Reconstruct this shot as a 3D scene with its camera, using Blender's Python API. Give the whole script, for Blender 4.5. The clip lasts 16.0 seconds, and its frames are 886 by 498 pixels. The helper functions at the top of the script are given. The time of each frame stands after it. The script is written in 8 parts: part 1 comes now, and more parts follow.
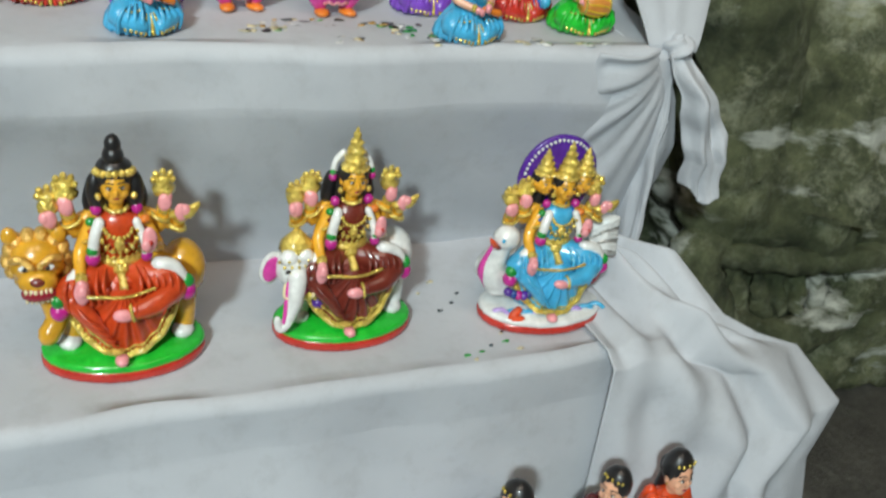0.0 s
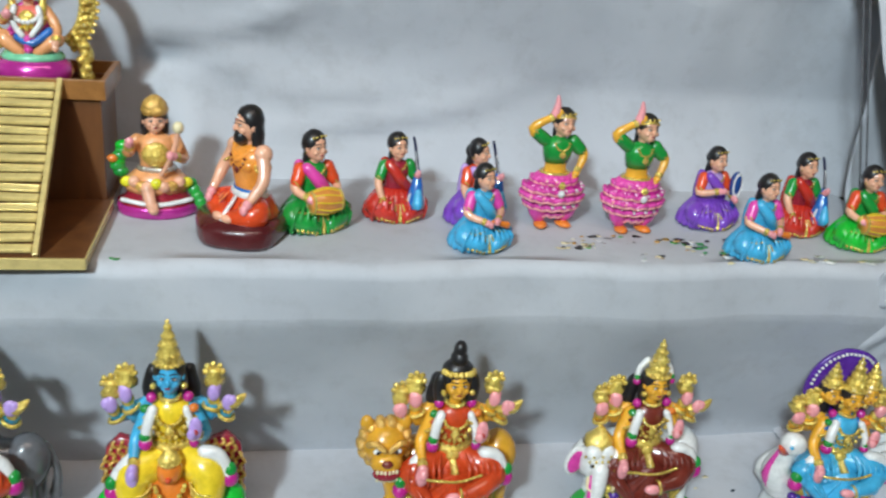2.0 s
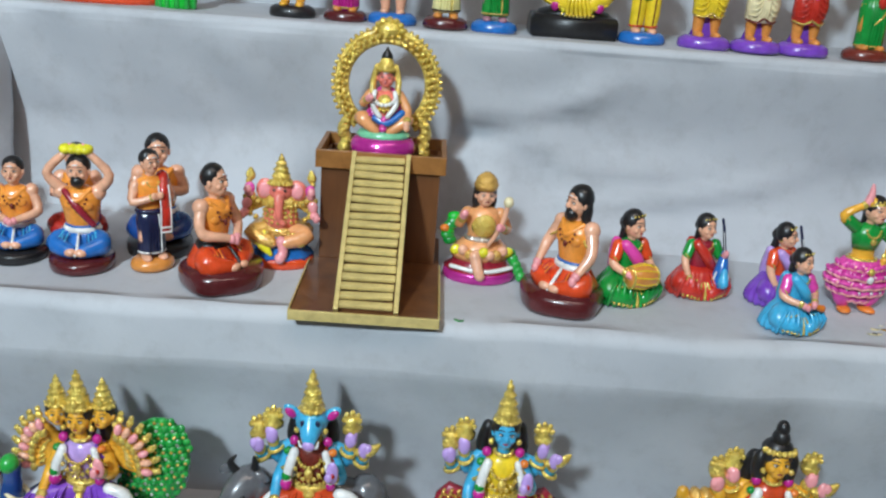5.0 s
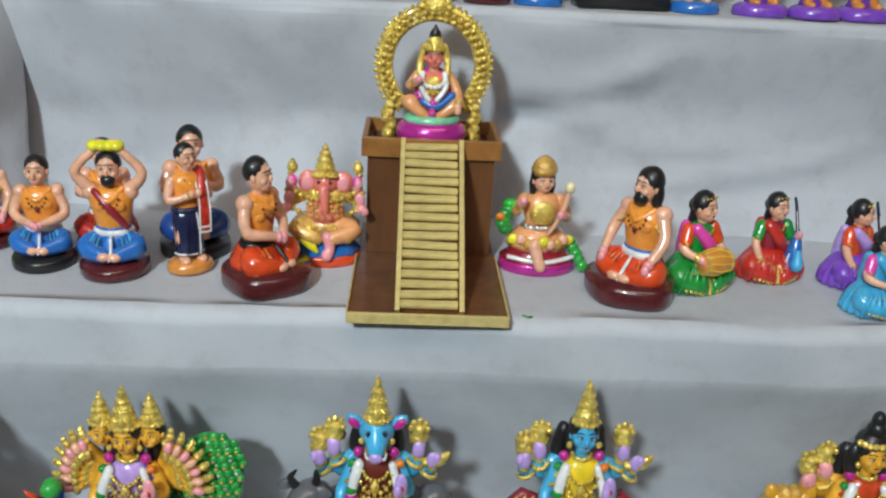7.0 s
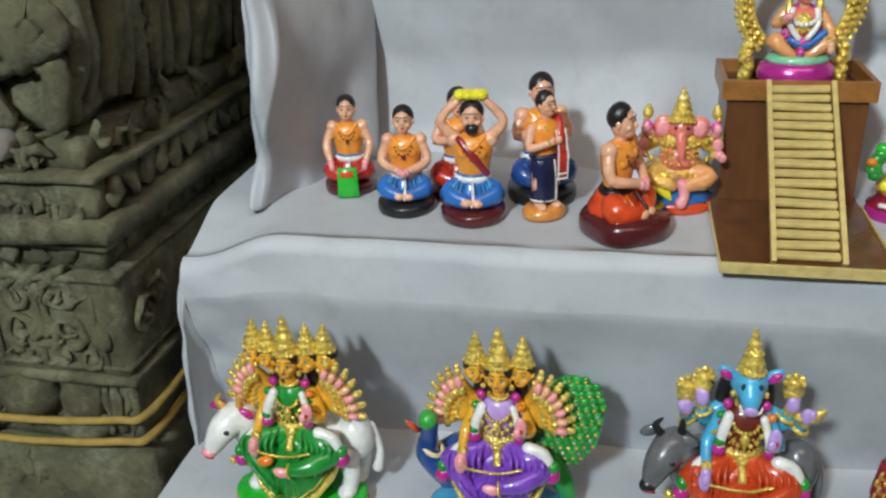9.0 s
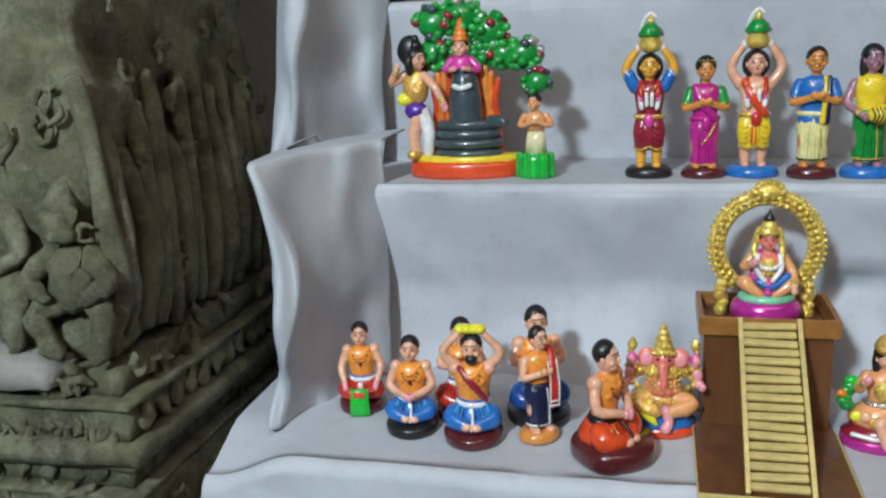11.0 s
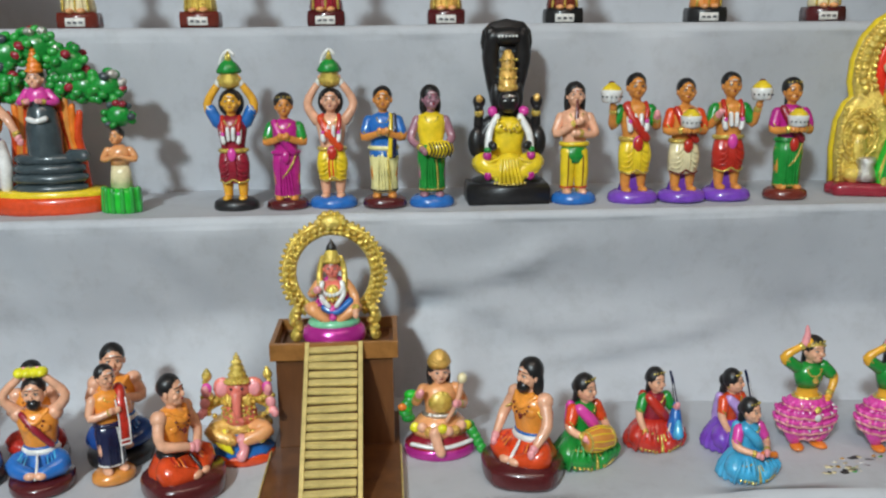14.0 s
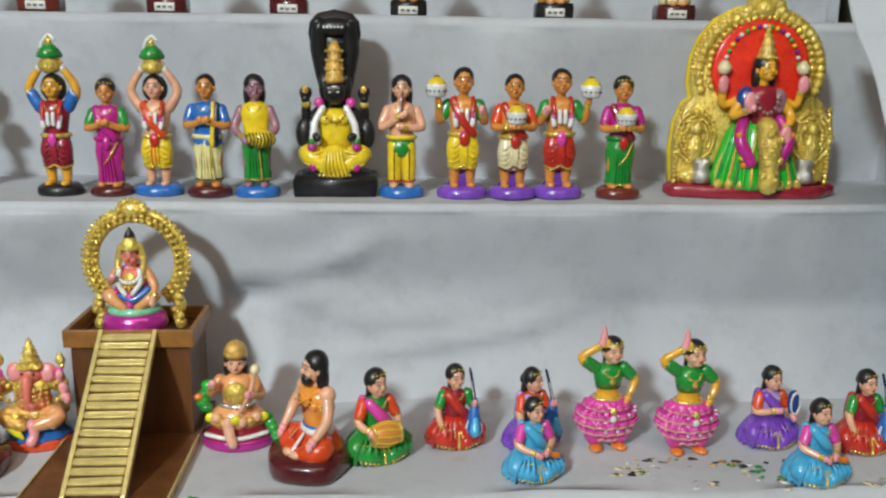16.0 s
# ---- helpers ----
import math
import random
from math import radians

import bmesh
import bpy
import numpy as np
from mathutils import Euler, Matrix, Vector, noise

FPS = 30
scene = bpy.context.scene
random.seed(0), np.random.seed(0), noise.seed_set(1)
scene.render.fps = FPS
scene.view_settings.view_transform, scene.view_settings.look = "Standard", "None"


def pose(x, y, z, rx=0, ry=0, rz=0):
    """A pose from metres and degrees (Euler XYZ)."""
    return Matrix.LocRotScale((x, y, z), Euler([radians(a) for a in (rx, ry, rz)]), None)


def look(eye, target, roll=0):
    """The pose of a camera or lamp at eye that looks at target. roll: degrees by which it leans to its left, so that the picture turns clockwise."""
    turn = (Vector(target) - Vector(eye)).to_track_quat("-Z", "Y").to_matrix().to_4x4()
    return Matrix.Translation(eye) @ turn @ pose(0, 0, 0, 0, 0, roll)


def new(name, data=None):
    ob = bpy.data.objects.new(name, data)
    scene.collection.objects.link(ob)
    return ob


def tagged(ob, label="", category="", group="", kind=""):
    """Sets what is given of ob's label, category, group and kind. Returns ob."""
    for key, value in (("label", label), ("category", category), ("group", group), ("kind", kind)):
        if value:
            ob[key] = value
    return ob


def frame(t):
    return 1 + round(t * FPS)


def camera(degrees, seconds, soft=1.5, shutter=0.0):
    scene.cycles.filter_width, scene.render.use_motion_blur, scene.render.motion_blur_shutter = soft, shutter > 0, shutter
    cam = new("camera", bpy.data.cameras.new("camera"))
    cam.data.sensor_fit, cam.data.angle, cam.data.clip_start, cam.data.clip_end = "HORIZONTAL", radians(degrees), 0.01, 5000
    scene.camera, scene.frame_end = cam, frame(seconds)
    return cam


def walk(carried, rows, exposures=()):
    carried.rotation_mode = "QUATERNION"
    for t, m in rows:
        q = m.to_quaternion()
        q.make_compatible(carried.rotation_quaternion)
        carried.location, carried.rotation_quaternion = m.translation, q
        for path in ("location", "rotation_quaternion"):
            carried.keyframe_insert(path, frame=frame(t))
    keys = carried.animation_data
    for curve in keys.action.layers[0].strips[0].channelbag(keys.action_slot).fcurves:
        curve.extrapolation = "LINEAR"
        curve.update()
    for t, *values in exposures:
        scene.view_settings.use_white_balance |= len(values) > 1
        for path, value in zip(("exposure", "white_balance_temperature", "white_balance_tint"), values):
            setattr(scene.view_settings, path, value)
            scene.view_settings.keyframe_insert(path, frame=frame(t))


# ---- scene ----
cam = camera(53.1, 16.0, soft=2.3, shutter=0.25)

PATH = [
    (0, (0.526, -0.804, 1.105), (1.256, 0.754, 0.085), 8.6),
    (0.5, (0.506, -0.785, 1.16), (1.276, 0.831, 0.267), 8.6),
    (1, (0.465, -0.777, 1.193), (1.192, 0.901, 0.384), 7.7),
    (1.5, (0.397, -0.796, 1.204), (0.969, 0.958, 0.431), 6.0),
    (2, (0.313, -0.832, 1.215), (0.698, 0.972, 0.443), 5.3),
    (2.5, (0.284, -0.851, 1.223), (0.599, 0.969, 0.457), 5.5),
    (3, (0.247, -0.862, 1.23), (0.528, 0.96, 0.454), 5.6),
    (3.5, (0.218, -0.873, 1.231), (0.446, 0.961, 0.467), 5.5),
    (4, (0.168, -0.879, 1.232), (0.326, 0.984, 0.521), 4.8),
    (4.5, (0.118, -0.879, 1.257), (0.185, 0.995, 0.563), 4.6),
    (4.7, (0.095, -0.881, 1.244), (0.146, 1.004, 0.577), 4.6),
    (7, (-0.036, -0.792, 1.221), (0.054, 1.074, 0.509), 3.0),
    (7.5, (-0.095, -0.774, 1.211), (0.015, 1.058, 0.417), 3.1),
    (8, (-0.162, -0.774, 1.22), (-0.235, 1.045, 0.391), 1.7),
    (8.5, (-0.198, -0.788, 1.222), (-0.484, 1.007, 0.387), -0.7),
    (9, (-0.223, -0.803, 1.224), (-0.609, 0.973, 0.389), -2.1),
    (9.5, (-0.223, -0.809, 1.268), (-0.678, 0.954, 0.441), -3.2),
    (10, (-0.219, -0.823, 1.323), (-0.691, 0.977, 0.589), -3.2),
    (10.2, (-0.21, -0.832, 1.343), (-0.684, 0.992, 0.673), -3.1),
    (12.3, (-0.047, -0.91, 1.37), (-0.484, 0.994, 0.942), -2.3),
    (12.5, (-0.024, -0.909, 1.395), (-0.314, 1.013, 0.922), -1.7),
    (13, (0.052, -0.887, 1.381), (-0.047, 1.053, 0.905), -0.7),
    (13.5, (0.086, -0.883, 1.367), (0.104, 1.066, 0.916), -1.2),
    (14, (0.087, -0.879, 1.366), (0.207, 1.065, 0.912), -0.6),
    (14.5, (0.141, -0.886, 1.365), (0.24, 1.057, 0.901), -0.5),
    (15, (0.249, -0.897, 1.357), (0.331, 1.046, 0.89), 0.9),
    (15.5, (0.336, -0.899, 1.367), (0.435, 1.04, 0.887), 1.1),
    (16, (0.403, -0.889, 1.366), (0.508, 1.052, 0.895), 0.8),
]
walk(cam, [(t, look(eye, aim, roll)) for t, eye, aim, roll in PATH], [(0, 0.07, 6400, 6), (1.0, 0.08, 6200, 8), (2.0, 0.02, 6050, 9), (3.5, -0.06, 6050, 9), (4.7, -0.10, 5900, 9), (7.0, -0.24, 6200, 10), (9.0, -0.24, 6400, 10), (10.2, -0.22, 5900, 10), (12.5, -0.24, 5950, 10), (14.0, -0.24, 6300, 10), (16.0, -0.20, 6480, 10)])

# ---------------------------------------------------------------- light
# one flood lamp in front, to the side and above, and an added overhead fill lamp
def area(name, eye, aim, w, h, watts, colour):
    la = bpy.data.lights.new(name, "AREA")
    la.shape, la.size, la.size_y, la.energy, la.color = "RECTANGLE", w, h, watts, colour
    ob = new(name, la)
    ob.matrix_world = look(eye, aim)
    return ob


area("flood_lamp", (-1.20, -3.10, 3.12), (0.30, 0.15, 0.45), 0.34, 0.28, 174, (0.865, 0.985, 1.0))
# unseen broad warm lamp, added to soften the flood lamp's shadows
area("overhead_fill_lamp", (0.4, -1.1, 3.15), (0.38, -0.6, 0.4), 2.4, 0.6, 27, (1.0, 0.77, 0.60))
world = bpy.data.worlds.new("hall_air")
scene.world = world
world.use_nodes = True
world.node_tree.nodes["Background"].inputs[0].default_value = (0.60, 0.53, 0.50, 1)
world.node_tree.nodes["Background"].inputs[1].default_value = 0.030


# ---------------------------------------------------------------- materials
def nodes_of(name):
    m = bpy.data.materials.new(name)
    m.use_nodes = True
    nt = m.node_tree
    return m, nt, nt.nodes["Principled BSDF"]


def mixed(nt, a, b, fac):
    n = nt.nodes.new("ShaderNodeMix")
    n.data_type = "RGBA"
    n.inputs[6].default_value, n.inputs[7].default_value = (*a, 1), (*b, 1)
    nt.links.new(fac, n.inputs[0])
    return n.outputs[2]


def noise_of(nt, scale, detail=3.0, rough=0.55, coord="Object", stretch=None):
    c = nt.nodes.new("ShaderNodeTexCoord")
    n = nt.nodes.new("ShaderNodeTexNoise")
    n.inputs["Scale"].default_value, n.inputs["Detail"].default_value, n.inputs["Roughness"].default_value = scale, detail, rough
    if stretch:
        mp = nt.nodes.new("ShaderNodeMapping")
        mp.inputs["Scale"].default_value = stretch
        nt.links.new(c.outputs[coord], mp.inputs[0])
        nt.links.new(mp.outputs[0], n.inputs["Vector"])
    else:
        nt.links.new(c.outputs[coord], n.inputs["Vector"])
    return n.outputs["Fac"]


def ramp(nt, fac, a, b):
    n = nt.nodes.new("ShaderNodeMapRange")
    n.inputs[1].default_value, n.inputs[2].default_value = a, b
    nt.links.new(fac, n.inputs[0])
    return n.outputs[0]


def bumped(nt, bsdf, fac, strength, dist):
    n = nt.nodes.new("ShaderNodeBump")
    n.inputs["Strength"].default_value, n.inputs["Distance"].default_value = strength, dist
    nt.links.new(fac, n.inputs["Height"])
    old = bsdf.inputs["Normal"].links
    if old:
        nt.links.new(old[0].from_socket, n.inputs["Normal"])
    nt.links.new(n.outputs[0], bsdf.inputs["Normal"])


PAINTS = {}


def paint(name, col, rough=0.27, metal=0.0, coat=0.55):
    """Hand-brushed enamel on clay."""
    m, nt, b = nodes_of(name)
    dark = tuple(c * 0.74 for c in col)
    lite = tuple(min(1, c * 1.12 + 0.006) for c in col)
    nt.links.new(mixed(nt, dark, lite, ramp(nt, noise_of(nt, 48, 6, 0.7), 0.30, 0.66)), b.inputs["Base Color"])
    b.inputs["Roughness"].default_value, b.inputs["Metallic"].default_value = rough, metal
    b.inputs["Coat Weight"].default_value, b.inputs["Coat Roughness"].default_value = coat, 0.09
    bumped(nt, b, noise_of(nt, 300, 2), 0.30 if metal < 0.5 else 0.6, 0.0012)
    if metal > 0.4:
        bumped(nt, b, noise_of(nt, 260, 2), 0.9, 0.004)
    PAINTS[name] = m
    return m


for nm, col in (("red", (0.52, 0.025, 0.012)), ("vermilion", (0.72, 0.07, 0.012)), ("rust", (0.56, 0.058, 0.010)), ("green", (0.012, 0.27, 0.035)),
                ("grass", (0.02, 0.50, 0.03)), ("maroon", (0.085, 0.008, 0.010)), ("magenta", (0.50, 0.015, 0.25)), ("hotpink", (0.72, 0.06, 0.38)),
                ("pink", (0.86, 0.34, 0.36)), ("skin", (0.80, 0.36, 0.14)), ("gilt_skin", (0.84, 0.42, 0.03)), ("peach", (0.82, 0.43, 0.27)),
                ("tan", (0.70, 0.27, 0.05)), ("blue", (0.02, 0.15, 0.50)), ("sky", (0.07, 0.42, 0.70)), ("deepblue", (0.012, 0.06, 0.26)),
                ("navy", (0.008, 0.012, 0.055)), ("purple", (0.20, 0.06, 0.50)), ("lilac", (0.50, 0.33, 0.72)), ("violet", (0.09, 0.02, 0.30)),
                ("white", (0.80, 0.80, 0.78)), ("black", (0.010, 0.009, 0.010)), ("grey", (0.12, 0.12, 0.13)), ("slate", (0.05, 0.07, 0.08)),
                ("brown", (0.16, 0.022, 0.012)), ("yellow", (0.86, 0.62, 0.02)), ("orange", (0.82, 0.22, 0.02)), ("lemon", (0.85, 0.78, 0.02)),
                ("mint", (0.22, 0.62, 0.36)), ("wine", (0.30, 0.012, 0.03)), ("lion", (0.68, 0.34, 0.02)), ("cream", (0.80, 0.70, 0.42)),
                ("eye_white", (0.58, 0.54, 0.48)), ("torso", (0.86, 0.31, 0.04)), ("mauve", (0.36, 0.17, 0.22)), ("leafgreen", (0.03, 0.36, 0.05))):
    paint(nm, col)
paint("gold", (1.0, 0.70, 0.14), 0.19, 0.60, 0.9)
paint("black", (0.010, 0.009, 0.010), 0.38, 0.0, 0.18)
paint("pale_yellow", (0.82, 0.75, 0.34))
paint("scarlet", (0.85, 0.035, 0.012))
paint("rose", (0.78, 0.20, 0.15))
paint("dullgold", (0.86, 0.52, 0.12), 0.24, 0.50, 0.5)
paint("silver", (0.72, 0.70, 0.66), 0.28, 0.85, 0.1)
paint("pearl", (0.55, 0.03, 0.33), 0.22, 0.35, 0.7)


def cloth_material():
    m, nt, b = nodes_of("white_cotton_cloth")
    c1 = mixed(nt, (0.455, 0.472, 0.508), (0.540, 0.556, 0.590), ramp(nt, noise_of(nt, 3.2, 5, 0.6), 0.3, 0.7))
    n = nt.nodes.new("ShaderNodeMix")
    n.data_type, n.blend_type = "RGBA", "MULTIPLY"
    n.inputs[0].default_value = 0.30
    nt.links.new(c1, n.inputs[6])
    nt.links.new(mixed(nt, (0.70, 0.68, 0.66), (1, 1, 1), ramp(nt, noise_of(nt, 19, 6, 0.7), 0.34, 0.50)), n.inputs[7])
    nt.links.new(n.outputs[2], b.inputs["Base Color"])
    b.inputs["Roughness"].default_value = 0.78
    b.inputs["Sheen Weight"].default_value = 0.0
    bumped(nt, b, noise_of(nt, 900, 1, stretch=(1, 1, 1)), 0.12, 0.0006)
    bumped(nt, b, noise_of(nt, 26, 4, 0.6), 0.25, 0.004)
    return m


def stone_material(name, a, b2, c, patch=0.0):
    m, nt, b = nodes_of(name)
    base = mixed(nt, a, b2, ramp(nt, noise_of(nt, 6.5, 10, 0.78), 0.36, 0.62))
    n = nt.nodes.new("ShaderNodeMix")
    n.data_type = "RGBA"
    n.inputs[7].default_value = (*c, 1)
    nt.links.new(base, n.inputs[6])
    nt.links.new(ramp(nt, noise_of(nt, 11, 11, 0.82), 0.50, 0.72), n.inputs[0])
    out = n.outputs[2]
    if patch:
        # large mossy and bare patches, and pale worn streaks
        moss = nt.nodes.new("ShaderNodeMix")
        moss.data_type, moss.blend_type = "RGBA", "MULTIPLY"
        moss.inputs[0].default_value = 1.0
        nt.links.new(out, moss.inputs[6])
        nt.links.new(mixed(nt, (0.27, 0.31, 0.22), (1.16, 1.12, 1.00), ramp(nt, noise_of(nt, patch, 6, 0.62), 0.40, 0.62)), moss.inputs[7])
        worn = nt.nodes.new("ShaderNodeMix")
        worn.data_type = "RGBA"
        worn.inputs[7].default_value = (0.66, 0.68, 0.60, 1)
        nt.links.new(moss.outputs[2], worn.inputs[6])
        nt.links.new(ramp(nt, noise_of(nt, 5.0, 6, 0.6, stretch=(0.7, 1, 2.2)), 0.57, 0.66), worn.inputs[0])
        out = worn.outputs[2]
    nt.links.new(out, b.inputs["Base Color"])
    b.inputs["Roughness"].default_value = 0.62
    bumped(nt, b, noise_of(nt, 24, 10, 0.80), 0.8, 0.022)
    bumped(nt, b, noise_of(nt, 170, 4, 0.7), 0.5, 0.003)
    return m


def wood_material():
    m, nt, b = nodes_of("stained_plywood")
    f = noise_of(nt, 22, 6, 0.65, stretch=(1, 1, 0.16))
    nt.links.new(mixed(nt, (0.085, 0.030, 0.010), (0.185, 0.072, 0.022), ramp(nt, f, 0.3, 0.7)), b.inputs["Base Color"])
    b.inputs["Roughness"].default_value = 0.36
    b.inputs["Coat Weight"].default_value = 0.25
    bumped(nt, b, f, 0.2, 0.002)
    return m


CLOTH = cloth_material()
STONE_GREEN = stone_material("mossy_granite", (0.050, 0.062, 0.034), (0.26, 0.285, 0.165), (0.60, 0.62, 0.50), 2.4)
STONE_BROWN = stone_material("sooty_granite", (0.060, 0.054, 0.028), (0.26, 0.247, 0.138), (0.45, 0.44, 0.30))
PALE_STONE = stone_material("pale_granite", (0.40, 0.37, 0.34), (0.56, 0.53, 0.48), (0.62, 0.59, 0.54))
STONE_HALL = stone_material("hall_granite", (0.07, 0.065, 0.055), (0.13, 0.12, 0.10), (0.2, 0.19, 0.16))
WOOD = wood_material()
PALE_WOOD = paint("gilded_wood", (0.76, 0.60, 0.23), 0.24, 0.25, 0.5)
RIM_WOOD = paint("golden_brown_wood", (0.30, 0.125, 0.025), 0.38, 0.0, 0.2)
ROPE = paint("yellow_rope", (0.36, 0.24, 0.05), 0.8, 0.0, 0.0)
PAPER = paint("label_paper", (0.72, 0.70, 0.66), 0.7, 0.0, 0.0)


# ---------------------------------------------------------------- mesh helpers
def mesh_object(name, verts, faces, mats, idx=None, smooth=True, parent=None):
    me = bpy.data.meshes.new(name)
    me.from_pydata([tuple(v) for v in verts], [], faces)
    for m in mats:
        me.materials.append(m)
    if idx is not None:
        me.polygons.foreach_set("material_index", idx)
    me.polygons.foreach_set("use_smooth", [smooth] * len(me.polygons))
    me.update()
    ob = new(name, me)
    ob.parent = parent
    return ob


def sheet(name, nu, nv, fn, mat, parent=None, thick=0.0):
    """A grid of nu by nv cells, fn(u, v) in 0..1."""
    verts = [fn(i / nu, j / nv) for i in range(nu + 1) for j in range(nv + 1)]
    faces = [(i * (nv + 1) + j, i * (nv + 1) + j + 1, (i + 1) * (nv + 1) + j + 1, (i + 1) * (nv + 1) + j) for i in range(nu) for j in range(nv)]
    ob = mesh_object(name, verts, faces, [mat], None, True, parent)
    if thick:
        s = ob.modifiers.new("thickness", "SOLIDIFY")
        s.thickness = thick
        s.offset = 0
    return ob


def wob(x, y, z, k, seed=0.0):
    return noise.noise(Vector((x * k + seed, y * k + 3.1 * seed, z * k - seed)))


def smooth01(a, b, x):
    t = min(1, max(0, (x - a) / (b - a)))
    return t * t * (3 - 2 * t)


def box_part(name, x0, x1, y0, y1, z0, z1, mat, parent=None, bevel=0.001):
    bm = bmesh.new()
    bmesh.ops.create_cube(bm, size=1)
    for v in bm.verts:
        v.co = Vector(((x0 + x1) / 2 + v.co.x * (x1 - x0), (y0 + y1) / 2 + v.co.y * (y1 - y0), (z0 + z1) / 2 + v.co.z * (z1 - z0)))
    if bevel:
        bmesh.ops.bevel(bm, geom=list(bm.edges), offset=bevel, segments=2, affect="EDGES", profile=0.6)
    me = bpy.data.meshes.new(name)
    bm.to_mesh(me)
    bm.free()
    me.materials.append(mat)
    ob = new(name, me)
    ob.parent = parent
    return ob


def empty(name, m=None):
    ob = new(name)
    if m is not None:
        ob.matrix_world = m
    return ob


# ---------------------------------------------------------------- cloth-covered steps
def tier(name, label, x0, x1, back, zt, front, band_z, foot_y, foot_z, seed, crease=None, nx=150, droop=0.0):
    """One step of the stand under its cotton sheet: top, rounded front edge, band and riser, with both ends hanging down."""
    R = min(0.021, 0.62 * (zt - band_z))

    def prof(x, s):
        # s: 0..1 top, 1..2 edge, 2..3 band, 3..4 riser
        if s <= 1:
            y, z = back + (front + R - back) * s, zt
        elif s <= 2:
            a = (s - 1) * math.pi / 2
            y, z = front + R - R * math.sin(a), zt - R + R * math.cos(a)
        elif s <= 3:
            y, z = front + 0.001 * (s - 2), zt - R + (band_z - zt + R) * (s - 2)
        else:
            k = s - 3
            z = band_z + (foot_z - band_z) * k
            if crease:
                y = crease(x, z)
            else:
                y = front + (foot_y - front) * k
        return y, z

    def fn(u, v):
        x = x0 + (x1 - x0) * u
        s = v * 4
        y, z = prof(x, s)
        lift = wob(x, y, z, 5.0, seed) * 0.009 + wob(x + 0.7 * z, y, z * 0.5, 13, seed) * 0.0040
        if s <= 1:
            lift *= 0.25 + 0.3 * smooth01(0.6, 1, s)
            z += lift - 0.002
            z += 0.0018 * wob(x, 0, 0, 2.2, seed)
        else:
            fold = wob(x, 0, z * 0.25, 9, seed + 4)
            y -= lift * 1.3 + fold * 0.009 * smooth01(1.6, 3.4, s)
            z += 0.0018 * wob(x, 0, 0, 2.2, seed) * (1 - smooth01(1, 3, s))
        if droop:
            z -= droop * smooth01(x0 + 0.15, x0 + 0.01, x) * smooth01(front + 0.15, front + 0.01, y) * (1 - smooth01(2.2, 3.6, s))
            y += 0.010 * wob(x, 0.4, z, 16, seed) * smooth01(x0 + 0.2, x0, x) * smooth01(1.2, 2.2, s)
        return (x + 0.004 * wob(x, y, z, 8, seed + 9), y, z)

    thing = empty(name)
    sheet("cloth_cover", nx, 72, fn, CLOTH, thing)
    for end, xe in (("left", x0), ("right", x1)):
        sgn = -1 if end == "left" else 1

        def side(u, v, xe=xe, sgn=sgn):
            x, y, z = fn(0 if sgn < 0 else 1, u * 0.995)
            low = foot_z + 0.002
            zz = z + (min(low, z) - z) * v
            pleat = math.sin(u * 46 + seed + 2.0 * v) * 0.007 + wob(y, zz, 0, 14, seed) * 0.008
            return (x + sgn * (0.006 * math.sin(min(1, v * 6) * 1.57) + max(0, pleat) * smooth01(0, 0.3, v) + 0.012 * v), y + 0.004 * wob(zz, 0, 0, 20, seed), zz)
        sheet("end_drape", 60, 24, side, CLOTH, thing)
    tagged(thing, label, "display step", "steps of the doll stand")
    return thing


def crease_two(x, z):
    """The riser behind the middle row: steep above, flaring forward below a crease that starts at the altar's corners."""
    if x < 0:
        zc = 0.915 - 0.34 * max(0, -x - 0.10)
    else:
        zc = 0.905 - 0.075 * smooth01(0.11, 0.35, x) + 0.03 * smooth01(0.45, 0.85, x)
    zc = max(zc, 0.75)
    flare = smooth01(0.105, 0.21, abs(x))
    y_top = 0.566 + 0.050 * min(1.0, max(0.0, (1.07 - z) / 0.17))
    sag = 0.022 * math.exp(-((x - 0.42) / 0.28) ** 2) * math.exp(-((z - zc - 0.05) / 0.045) ** 2)
    sag += 0.019 * math.exp(-((x - 0.20 - (z - 0.93) * 1.6) / 0.045) ** 2) * smooth01(0.90, 0.95, z) * smooth01(1.06, 0.98, z)
    pocket = (z - 0.912 - 0.30 * (x - 0.12)) / 0.020
    y_top += 0.030 * math.exp(-pocket * pocket) * smooth01(0.10, 0.14, x) * smooth01(0.34, 0.20, x)
    ripple = (z - 0.865 + 0.05 * math.sin(5.0 * x)) / 0.014
    sag += 0.014 * math.exp(-ripple * ripple) * smooth01(0.25, 0.35, x) * smooth01(0.80, 0.62, x)
    y = y_top - sag - flare * (0.60 + 0.40 * smooth01(0.3, 0.1, abs(x))) * max(0, zc - z)
    y -= flare * 0.010 * math.exp(-((z - zc) / 0.012) ** 2)
    return max(y, 0.432)


